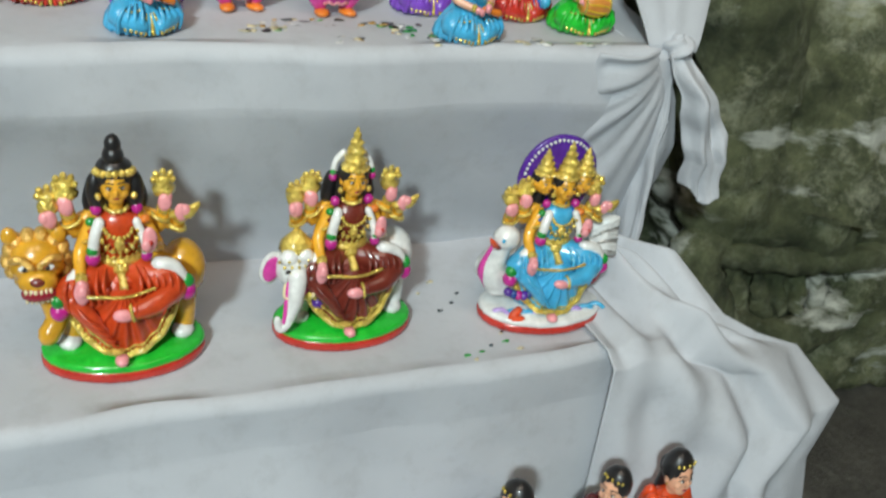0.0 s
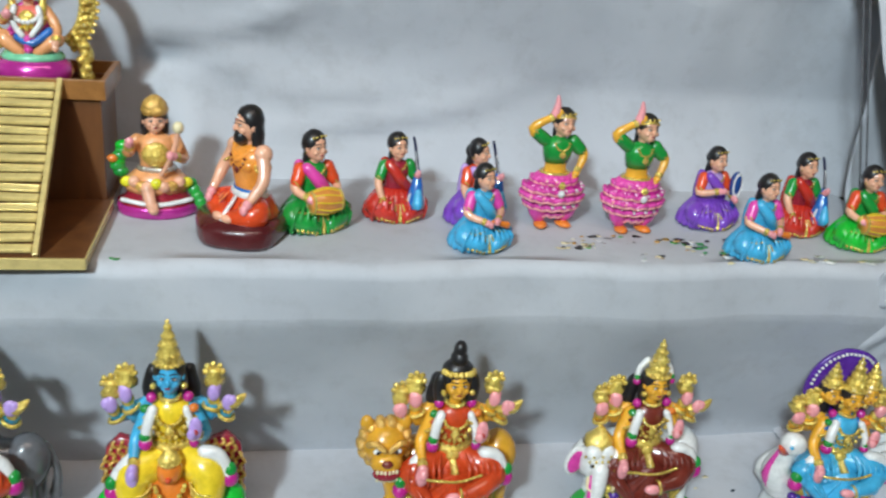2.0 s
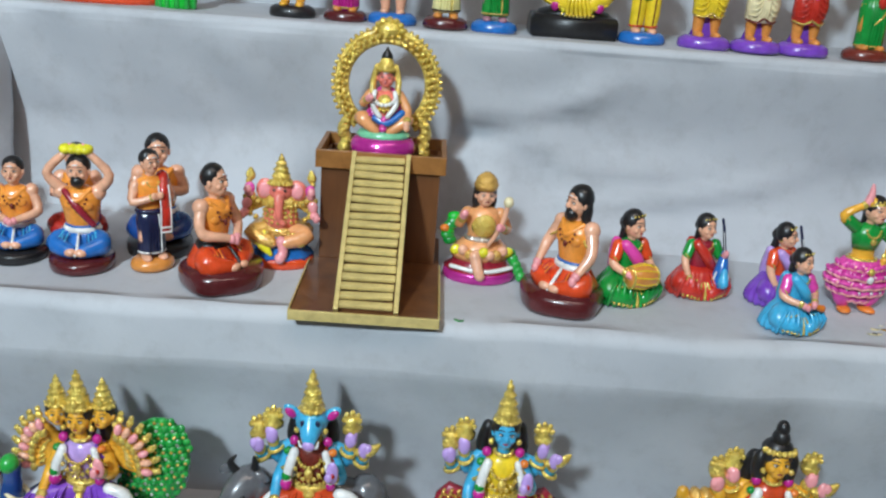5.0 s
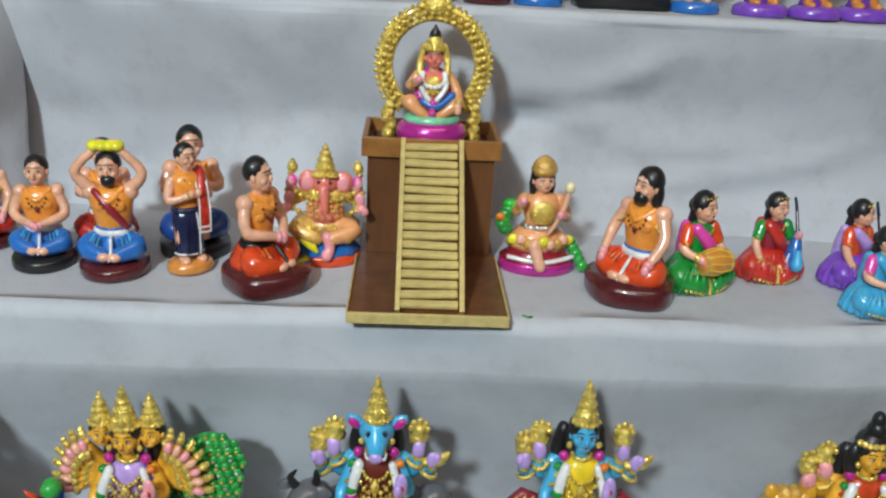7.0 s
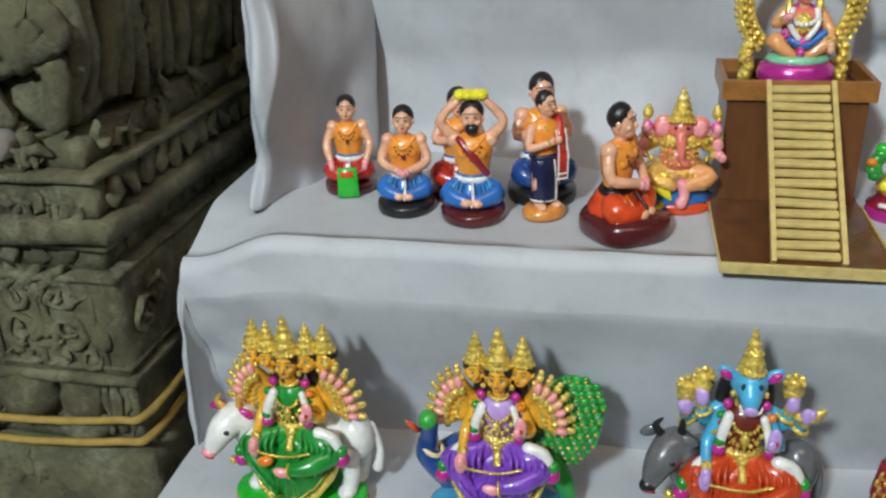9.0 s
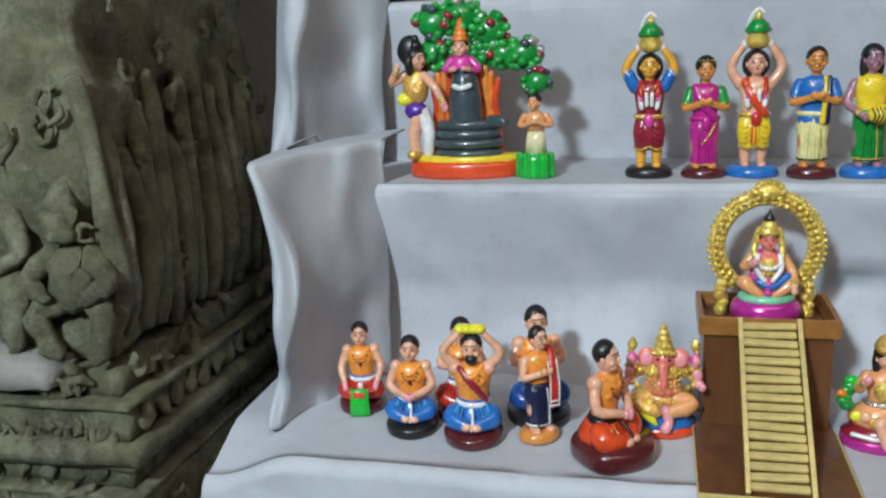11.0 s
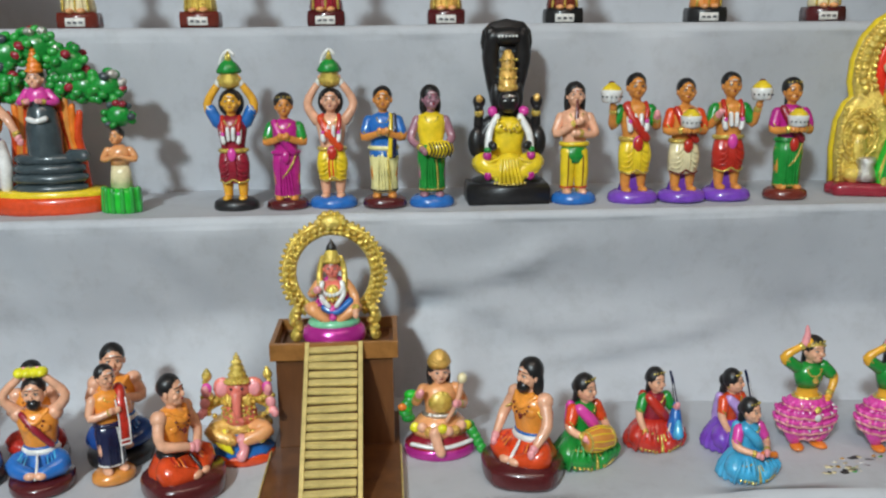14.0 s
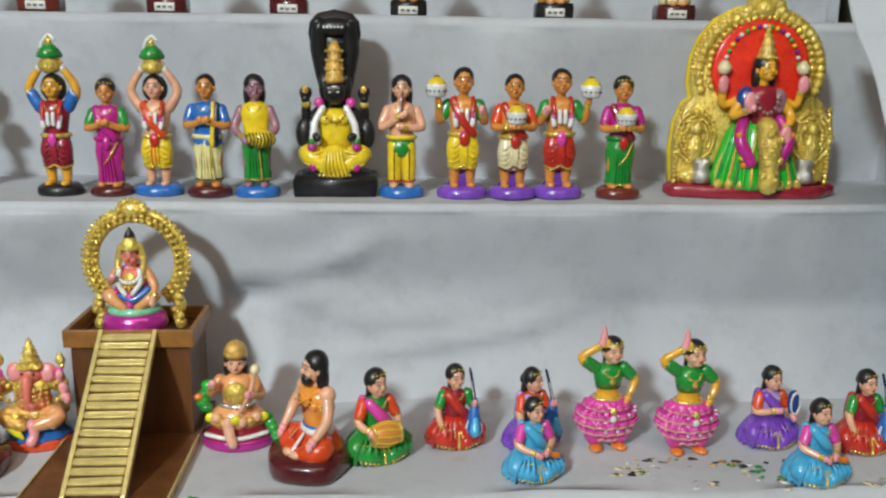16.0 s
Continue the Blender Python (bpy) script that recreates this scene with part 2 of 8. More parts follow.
tier("lowest_step", "lowest step of the doll stand under wrinkled white cotton", -0.86, 1.45, 0.02, 0.08, -0.33, -0.05, -0.32, -0.335, 11.0)
tier("goddess_step", "wide step covered with bluish white cotton cloth", -0.85, 1.215, 0.36, 0.385, 0.0, 0.30, -0.012, 0.072, 22.0)
tier("musician_step", "step with a hanging front band of bluish white cotton", -0.825, 1.325, 0.66, 0.745, 0.212, 0.664, 0.318, 0.378, 33.0, None, 150, 0.045)
tier("devotee_step", "step covered in creased bluish white cotton cloth", -0.82, 1.515, 0.90, 1.09, 0.566, 1.07, 0.44, 0.738, 44.0, crease_two, 220)
tier("upper_step", "upper step under bluish white cotton cloth", -0.80, 1.36, 1.20, 1.398, 0.795, 1.37, 0.850, 1.082, 55.0)
tier("top_step", "top step of the stand hung with white cotton", -0.80, 1.36, 1.50, 1.74, 1.10, 1.70, 1.15, 1.39, 66.0)


def hung_post(label, xl, xr, y_front, y_back, z0, z1, seed, lean=0.0):
    """A strip of cotton over the stand's corner post: a bright outer panel, a wandering ridge and an inner panel that falls back."""
    def fn(u, v):
        z = z0 + (z1 - z0) * min(1, v / 0.86)
        ridge = 0.24 + 0.34 * math.sin(math.pi * min(1, v / 0.86)) + 0.05 * math.sin(v * 9 + seed)
        a = u / 0.55 if u < 0.55 else (u - 0.55) / 0.45
        if u < 0.55:
            fx = ridge * a
            y = y_back - 0.02 + (y_front - y_back + 0.02) * math.sin(min(1, a * 1.25) * math.pi / 2)
        else:
            fx = ridge + (1 - ridge) * a
            y = y_front + (y_back - y_front) * (a ** 0.6)
        waist = 0.006 * math.sin(v * 7 + seed)
        x = xl + (xr - xl) * fx + waist * (1 - fx) + lean * v
        y += 0.16 * smooth01(0.84, 1.0, v) + 0.012 * math.sin(fx * 15 + v * 4 + seed) + 0.022 * wob(x, y, z, 8, seed + 2)
        return (x + 0.010 * wob(x, y, z, 9, seed), y, z + 0.012 * wob(x, 0, 0, 18, seed) * (v < 0.1))
    ob = sheet("corner_drape", 70, 60, fn, CLOTH, None, 0.003)
    return tagged(ob, label, "cloth drape")


hung_post("bunched white cotton hanging over the stand's corner post", -0.775, -0.625, 0.315, 0.575, 0.746, 1.165, 3.0, 0.0)
hung_post("loose white cotton hanging beside the upper step", -0.885, -0.69, 0.585, 0.80, 1.092, 1.62, 8.0, 0.06)


def glide(rows, t):
    """A smooth curve through rows of (t, x, y, z)."""
    k = max(i for i in range(len(rows) - 1) if rows[i][0] <= t or i == 0)
    a, b = rows[k], rows[k + 1]
    f = smooth01(a[0], b[0], t) * 0.5 + 0.5 * (t - a[0]) / (b[0] - a[0])
    return Vector(a[1:]).lerp(Vector(b[1:]), f)


def gathered_drape():
    """Cotton pulled together into a knot at the end of the middle step."""
    thing = empty("knotted_drape")
    knot = Vector((1.325, 0.225, 0.738))

    def upper(u, v):
        a = -0.25 + 1.2 * u
        spread = v ** 0.85
        x = knot.x + (-0.185 + 0.38 * u) * spread + (u - 0.55) * (0.05 + 0.03 * (1 - v))
        y = knot.y + 0.30 * v - 0.05 * math.sin(u * math.pi) * spread + 0.008 * spread * math.sin(u * 19 + 2 * v) * (1 - 0.5 * v) + 0.010 * spread * wob(u * 3, v, 0, 2.3, 6)
        z = knot.z + 0.70 * v
        return (x + 0.01 * wob(x, y, z, 8, 5), y + 0.02 * wob(x, y, z, 5, 2), z)
    sheet("gathered_cloth", 90, 50, upper, CLOTH, thing, 0.003)

    edge = ((0, 1.318, 0.235, 0.742), (0.25, 1.372, 0.235, 0.66), (0.5, 1.405, 0.25, 0.58), (0.7, 1.408, 0.262, 0.515), (0.88, 1.372, 0.28, 0.43), (1.001, 1.335, 0.29, 0.375))

    def side(u, v):
        """Cloth stretched from the riser round the step's corner, its folds fanning out from the knot."""
        b = glide(edge, v)
        a = Vector((1.19, 0.206 + 0.10 * v, 0.742 - 0.367 * v))
        p = a.lerp(b, u)
        reach = math.hypot(p.x - knot.x, p.z - knot.z)
        ang = math.atan2(p.x - knot.x, knot.z - p.z + 1e-4)
        ray = min(1.0, reach / 0.12)
        p.y -= 0.030 * math.sin(math.pi * min(1, u * 1.05)) * (1 - 0.5 * v)
        p.y += ray * (0.0036 * math.sin(ang * 13 + 1.5) + 0.0022 * math.sin(ang * 29) + 0.006 * wob(ang * 2, 0, 0, 2.2, 3)) * smooth01(0, 0.15, u) + 0.006 * wob(p.x, p.y, p.z, 12, 6)
        return (p.x, p.y + 0.05 * smooth01(0.9, 1.0, u), p.z)
    sheet("side_cloth", 90, 60, side, CLOTH, thing, 0.003)

    def inner_cloth(u, v):
        """The sheet behind the knot, lying on the step's end and rising against the riser."""
        rise = smooth01(0.35, 1.0, v)
        y = 0.240 + 0.21 * smooth01(0, 0.5, v) + 0.02 * rise
        z = 0.737 + 0.02 * v + 0.40 * rise
        x = 1.27 + u * (0.085 + 0.16 * rise)
        return (x, y + 0.010 * wob(x, 0, z, 9, 3) - 0.012 * math.sin(u * 7 + 3 * v) * rise, z + 0.006 * wob(x, y, 0, 12, 5))
    sheet("inner_cloth", 40, 50, inner_cloth, CLOTH, thing, 0.003)
    outer = ((0, 1.335, 0.212, 0.750), (0.2, 1.372, 0.200, 0.715), (0.55, 1.438, 0.200, 0.622), (0.72, 1.450, 0.205, 0.578), (1.001, 1.462, 0.212, 0.503))
    inner = ((0, 1.305, 0.212, 0.742), (0.3, 1.345, 0.196, 0.66), (0.7, 1.378, 0.200, 0.57), (1.001, 1.392, 0.206, 0.517))

    def tail(u, v):
        """The loose end below the knot, a short wide flap in soft folds."""
        p = glide(inner, v).lerp(glide(outer, v), u)
        puff = math.sin(math.pi * u)
        p.y -= 0.026 * puff * smooth01(0, 0.25, v)
        p.y += 0.006 * math.sin(u * 11 + 3.2 * v) * smooth01(0, 0.2, v) + 0.003 * math.sin(u * 27 - 4 * v) * v + 0.016 * wob(p.x, p.y, p.z, 16, 3)
        p.z += 0.010 * math.sin(u * 8 + 1) * v * v
        return (p.x + 0.006 * wob(p.z, 0, 0, 30, 4), p.y + 0.045 * smooth01(0.86, 1.0, u), p.z)
    sheet("cloth_tail", 70, 60, tail, CLOTH, thing, 0.003)

    def knob(u, v):
        a, b = u * 2 * math.pi, v * math.pi
        r = 0.021 * (1 + 0.22 * math.sin(3 * a + 4 * b))
        return (knot.x + r * math.sin(b) * math.cos(a), knot.y - 0.01 + r * math.sin(b) * math.sin(a), knot.z + 0.008 + r * 0.8 * math.cos(b))
    sheet("knot", 24, 14, knob, CLOTH, thing)
    # two thin grey strands stand in for the shaded edges of a pleat
    for off in (0.0, 0.011):
        sheet("pleat_edge_line", 8, 24, lambda u, v: (1.245 - 0.085 * v + off + 0.0016 * math.cos(u * 6.283), 0.37 + 0.0016 * math.sin(u * 6.283) + 0.02 * v, 0.79 + 0.36 * v), PAINTS["grey"], thing)
    tagged(thing, "white cotton gathered into a knot at the step's end", "cloth drape")


gathered_drape()


def slumped_cloth():
    """The loose end of the sheet, slumped off the side of the wide step and hanging to the floor."""
    inner = ((0, 1.165, 0.33, 0.389), (0.4, 1.172, -0.002, 0.391), (0.46, 1.176, -0.024, 0.372), (1.001, 1.170, -0.050, 0.02))
    outer = ((0, 1.24, 0.30, 0.42), (0.15, 1.36, 0.14, 0.445), (0.3, 1.41, 0.05, 0.385), (0.45, 1.47, 0.03, 0.355), (0.6, 1.555, 0.02, 0.325), (0.75, 1.605, -0.05, 0.262), (0.85, 1.56, -0.07, 0.17), (1.001, 1.60, -0.09, 0.0))

    def fn(u, v):
        w = min(1.0, v / 0.86)
        a, b = glide(inner, u), glide(outer, u)
        p = a.lerp(b, w)
        mid = math.sin(math.pi * w)
        down = smooth01(0.40, 0.62, u)
        fold = 0.013 * math.sin(15 * w - 7 * u + 1.2 * math.sin(5 * u)) + 0.008 * math.sin(27 * w + 9 * u)
        fold += 0.024 * math.exp(-((w - 0.55 - 0.5 * (u - 0.3)) / 0.07) ** 2) + 0.020 * math.exp(-((w - 0.9 + 0.55 * abs(u - 0.55)) / 0.06) ** 2) - 0.016 * math.exp(-((w - 0.40 - 0.25 * u) / 0.035) ** 2) * smooth01(0.45, 0.6, u)
        fold += 0.014 * wob(p.x, p.y, p.z, 9, 7)
        k = (0.25 + 0.75 * mid) * smooth01(0.0, 0.10, w)
        p += Vector((0, -0.8 * down - 0.1, 0.9 * (1 - down) + 0.15)) * fold * k
        p += Vector((0, -0.045, 0.02)) * mid * down * (1 - 0.4 * u)
        back = smooth01(0.86, 1.0, v)
        return p + Vector((0.012, 0.07, -0.06)) * back
    ob = sheet("slumped_cloth", 110, 130, fn, CLOTH, None, 0.003)
    tagged(ob, "loose white cotton sheet slumped in folds off the step", "cloth")


slumped_cloth()

# ---------------------------------------------------------------- stone setting
def stone(name, x0, x1, y0, y1, z0, z1, amp, seed, mat, parent=None, cell=0.02, k=9.0, shape=None):
    """A worn, hand-cut block: a subdivided box pushed in and out along its faces."""
    verts, faces, index = [], [], {}
    cx, cy, cz = (x0 + x1) / 2, (y0 + y1) / 2, (z0 + z1) / 2
    nx, ny, nz = (max(2, int((b - a) / cell)) for a, b in ((x0, x1), (y0, y1), (z0, z1)))

    def vid(i, j, l):
        if (i, j, l) not in index:
            p = Vector((x0 + (x1 - x0) * i / nx, y0 + (y1 - y0) * j / ny, z0 + (z1 - z0) * l / nz))
            n = Vector(((i == nx) - (i == 0), (j == ny) - (j == 0), (l == nz) - (l == 0)))
            d = amp * (wob(*p, k, seed) + 0.5 * wob(*p, k * 2.3, seed + 5) + 0.55 * abs(wob(*p, k * 4, seed + 8)))
            if n.length > 1.1:
                d -= amp * 0.45
            if shape:
                d += shape(p)
            index[(i, j, l)] = len(verts)
            verts.append(p + n.normalized() * d if n.length else p)
        return index[(i, j, l)]
    for i in range(nx):
        for j in range(ny):
            for l, flip in ((0, False), (nz, True)):
                q = (vid(i, j, l), vid(i, j + 1, l), vid(i + 1, j + 1, l), vid(i + 1, j, l))
                faces.append(q if not flip else q[::-1])
        for l in range(nz):
            for j, flip in ((0, True), (ny, False)):
                q = (vid(i, j, l), vid(i, j, l + 1), vid(i + 1, j, l + 1), vid(i + 1, j, l))
                faces.append(q[::-1] if flip else q)
    for j in range(ny):
        for l in range(nz):
            for i, flip in ((0, False), (nx, True)):
                q = (vid(i, j, l), vid(i, j, l + 1), vid(i, j + 1, l + 1), vid(i, j + 1, l))
                faces.append(q if not flip else q[::-1])
    return mesh_object(name, verts, faces, [mat], None, True, parent)


FLOOR = -0.34
fl = sheet("floor", 40, 40, lambda u, v: (-4 + 9 * u, -4.5 + 7.5 * v, FLOOR + 0.006 * wob(u * 9, v * 7, 0, 2)), STONE_HALL)
tagged(fl, "worn grey granite temple floor", "floor", kind="structure")
# walls and ceiling stay out of view; their pale colour bounces fill light
for nm, a in (("wall_north", (-4, 5, 2.2, 2.5, FLOOR, 3.4)), ("wall_south", (-4, 5, -4.5, -4.2, FLOOR, 3.4)), ("wall_west", (-4.3, -4, -4.5, 2.5, FLOOR, 3.4)), ("wall_east", (5, 5.3, -4.5, 2.5, FLOOR, 3.4))):
    tagged(stone(nm, *a, 0.015, 3, PALE_STONE, None, 0.3), "unseen plain hall wall, pale to bounce fill light", "wall", kind="structure")
tagged(box_part("ceiling", -4.3, 5.3, -4.5, 2.5, 3.4, 3.6, PALE_STONE, None, 0), "unseen slab ceiling, pale to bounce fill light", "ceiling", kind="structure")


# ---------------------------------------------------------------- modelling kit for clay and carving
def sphere_grid(nu, nv):
    pts = [(math.sin(math.pi * j / nv) * math.cos(2 * math.pi * i / nu), math.sin(math.pi * j / nv) * math.sin(2 * math.pi * i / nu), math.cos(math.pi * j / nv)) for j in range(nv + 1) for i in range(nu)]
    fs = [(j * nu + i, (j + 1) * nu + i, (j + 1) * nu + (i + 1) % nu, j * nu + (i + 1) % nu) for j in range(nv) for i in range(nu)]
    return np.array(pts), fs


GRIDS = {n: sphere_grid(*n) for n in ((14, 9), (8, 5), (20, 12))}


class Clay:
    """Gathers the forms of one hand-modelled piece, in centimetres, into one mesh."""

    def __init__(self, unit=0.01):
        self.v, self.f, self.m, self.slots, self.unit, self.at = [], [], [], [], unit, Matrix.Identity(4)

    def slot(self, mat):
        if mat not in self.slots:
            self.slots.append(mat)
        return self.slots.index(mat)

    def put(self, pts, faces, mat):
        b = len(self.v)
        a = np.array(self.at)
        pts = np.asarray(pts, float) @ a[:3, :3].T + a[:3, 3]
        self.v.extend(pts.tolist())
        self.f.extend([tuple(b + i for i in q) for q in faces])
        self.m.extend([self.slot(mat)] * len(faces))

    def ball(self, c, r, mat, rot=(0, 0, 0), n=(14, 9)):
        r = (r, r, r) if isinstance(r, (int, float)) else r
        if max(r) < 0.5:
            n = (8, 5)
        g, fs = GRIDS[n]
        e = np.array(Euler([radians(a) for a in rot]).to_matrix())
        self.put((g * np.array(r)) @ e.T + np.array(c), fs, mat)

    def limb(self, pts, rad, mat, n=9, steps=4):
        """A tube through pts with the radii rad, its ends rounded."""
        P = [Vector(p) for p in pts]
        rad = [rad] * len(P) if isinstance(rad, (int, float)) else rad
        line, rs = [], []
        for i in range(len(P) - 1):
            p0, p1, p2, p3 = P[max(i - 1, 0)], P[i], P[i + 1], P[min(i + 2, len(P) - 1)]
            for s in range(steps):
                t = s / steps
                line.append(0.5 * ((2 * p1) + (p2 - p0) * t + (2 * p0 - 5 * p1 + 4 * p2 - p3) * t * t + (3 * p1 - p0 - 3 * p2 + p3) * t ** 3))
                rs.append(rad[i] * (1 - t) + rad[i + 1] * t)
        line.append(P[-1])
        rs.append(rad[-1])
        d0, d1 = (line[0] - line[1]).normalized(), (line[-1] - line[-2]).normalized()
        full = [(line[0] + d0 * rs[0] * 0.9, rs[0] * 0.15), (line[0] + d0 * rs[0] * 0.55, rs[0] * 0.75)] + list(zip(line, rs)) + [(line[-1] + d1 * rs[-1] * 0.55, rs[-1] * 0.75), (line[-1] + d1 * rs[-1] * 0.9, rs[-1] * 0.15)]
        verts, a = [], Vector((0.31, 0.93, 0.17))
        for i, (p, r) in enumerate(full):
            d = (full[min(i + 1, len(full) - 1)][0] - full[max(i - 1, 0)][0]).normalized()
            a = a - d * a.dot(d)
            a = a.normalized() if a.length > 1e-4 else d.orthogonal().normalized()
            b = d.cross(a)
            verts += [tuple(p + (a * math.cos(2 * math.pi * k / n) + b * math.sin(2 * math.pi * k / n)) * r) for k in range(n)]
        L = len(full)
        fs = [(i * n + k, i * n + (k + 1) % n, (i + 1) * n + (k + 1) % n, (i + 1) * n + k) for i in range(L - 1) for k in range(n)]
        fs += [tuple(range(n))[::-1], tuple((L - 1) * n + k for k in range(n))]
        self.put(verts, fs, mat)

    def turn(self, prof, c, mat, sx=1.0, sy=1.0, n=24, lobes=0, amp=0.0, lean=(0, 0)):
        """A turned form: prof is (radius, height) upwards; lobes and amp give pleats that fade towards the top."""
        verts, L = [], len(prof)
        for i, (r, z) in enumerate(prof):
            fade = 1 - i / max(1, L - 1)
            for k in range(n):
                a = 2 * math.pi * k / n
                q = r * (1 + amp * (0.35 + 0.65 * fade) * math.cos(lobes * a)) if lobes else r
                verts.append((c[0] + q * sx * math.cos(a) + lean[0] * z, c[1] + q * sy * math.sin(a) + lean[1] * z, c[2] + z))
        fs = [(i * n + k, i * n + (k + 1) % n, (i + 1) * n + (k + 1) % n, (i + 1) * n + k) for i in range(L - 1) for k in range(n)]
        fs += [tuple(range(n))[::-1], tuple((L - 1) * n + k for k in range(n))]
        self.put(verts, fs, mat)

    def ring(self, c, R, r, mat, rot=(0, 0, 0), sx=1.0, sy=1.0, n=22, k=6, part=1.0, start=0.0):
        e = Euler([radians(a) for a in rot]).to_matrix()
        whole = part >= 0.999
        m = n if whole else n + 1
        verts = []
        for i in range(m):
            a = start + 2 * math.pi * part * i / n
            for j in range(k):
                b = 2 * math.pi * j / k
                verts.append(tuple(e @ Vector(((R + r * math.cos(b)) * math.cos(a) * sx, (R + r * math.cos(b)) * math.sin(a) * sy, r * math.sin(b))) + Vector(c)))
        fs = [(i * k + j, ((i + 1) % m) * k + j, ((i + 1) % m) * k + (j + 1) % k, i * k + (j + 1) % k) for i in range(n) for j in range(k)]
        self.put(verts, fs, mat)

    def plate(self, outline, y0, y1, mat, round_=0.25):
        """An upright plate with softened edges: outline in x, z."""
        n = len(outline)
        cx, cz = sum(p[0] for p in outline) / n, sum(p[1] for p in outline) / n
        verts = []
        for y, q in ((y0, 0.94), (y0 + (y1 - y0) * round_, 1.0), (y1 - (y1 - y0) * round_, 1.0), (y1, 0.95)):
            verts += [(cx + (x - cx) * q, y, cz + (z - cz) * q) for x, z in outline]
        fs = [(i * n + k, i * n + (k + 1) % n, (i + 1) * n + (k + 1) % n, (i + 1) * n + k) for i in range(3) for k in range(n)]
        fs += [tuple(range(n))[::-1], tuple(3 * n + k for k in range(n))]
        self.put(verts, fs, mat)

    def slab(self, outline, z0, z1, mat):
        n = len(outline)
        cx, cy = sum(p[0] for p in outline) / n, sum(p[1] for p in outline) / n
        verts, h = [], z1 - z0
        for z, q in ((z0, 0.97), (z0 + 0.2 * h, 1.0), (z1 - 0.25 * h, 1.0), (z1, 0.95)):
            verts += [(cx + (x - cx) * q, cy + (y - cy) * q, z) for x, y in outline]
        fs = [(i * n + k, i * n + (k + 1) % n, (i + 1) * n + (k + 1) % n, (i + 1) * n + k) for i in range(3) for k in range(n)]
        fs += [tuple(range(n))[::-1], tuple(3 * n + k for k in range(n))]
        self.put(verts, fs, mat)

    def beads(self, pts, r, mat):
        for p in pts:
            self.ball(p, r, mat, n=(8, 5))

    def done(self, name, m, label, category="figurine", group="", seed=1.0, rough=0.10, parent=None):
        a = []
        for p in self.v:
            q = Vector(p)
            a.append((q + rough * noise.noise_vector(q * 0.55 + Vector((seed, seed, 0)))) * self.unit)
        low = min(p.z for p in a)
        a = [(p.x, p.y, p.z - low) for p in a] if parent is None else a
        ob = mesh_object(name, a, self.f, [PAINTS[s] if isinstance(s, str) else s for s in self.slots], self.m, True, parent)
        if m is not None:
            ob.matrix_world = m
        return tagged(ob, label, category, group) if parent is None else ob


# ---------------------------------------------------------------- stone pillar and rock
def volute(c, at, r, turns, start, way, mat, thick=0.6, side=False):
    """A carved spiral on the front face, or on the side face."""
    pts = []
    for k in range(int(9 * turns) + 1):
        q = k / (9 * turns)
        a = start + way * q * turns * 2 * math.pi
        d = r * (1 - 0.82 * q)
        pts.append((at[0] if side else at[0] + d * math.cos(a), at[1] + d * math.cos(a) if side else at[1], at[2] + d * math.sin(a)))
    c.limb(pts, [thick * (1 - 0.4 * k / len(pts)) for k in range(len(pts))], mat, 7, 2)
    c.ball(pts[-1], thick * 1.15, mat)


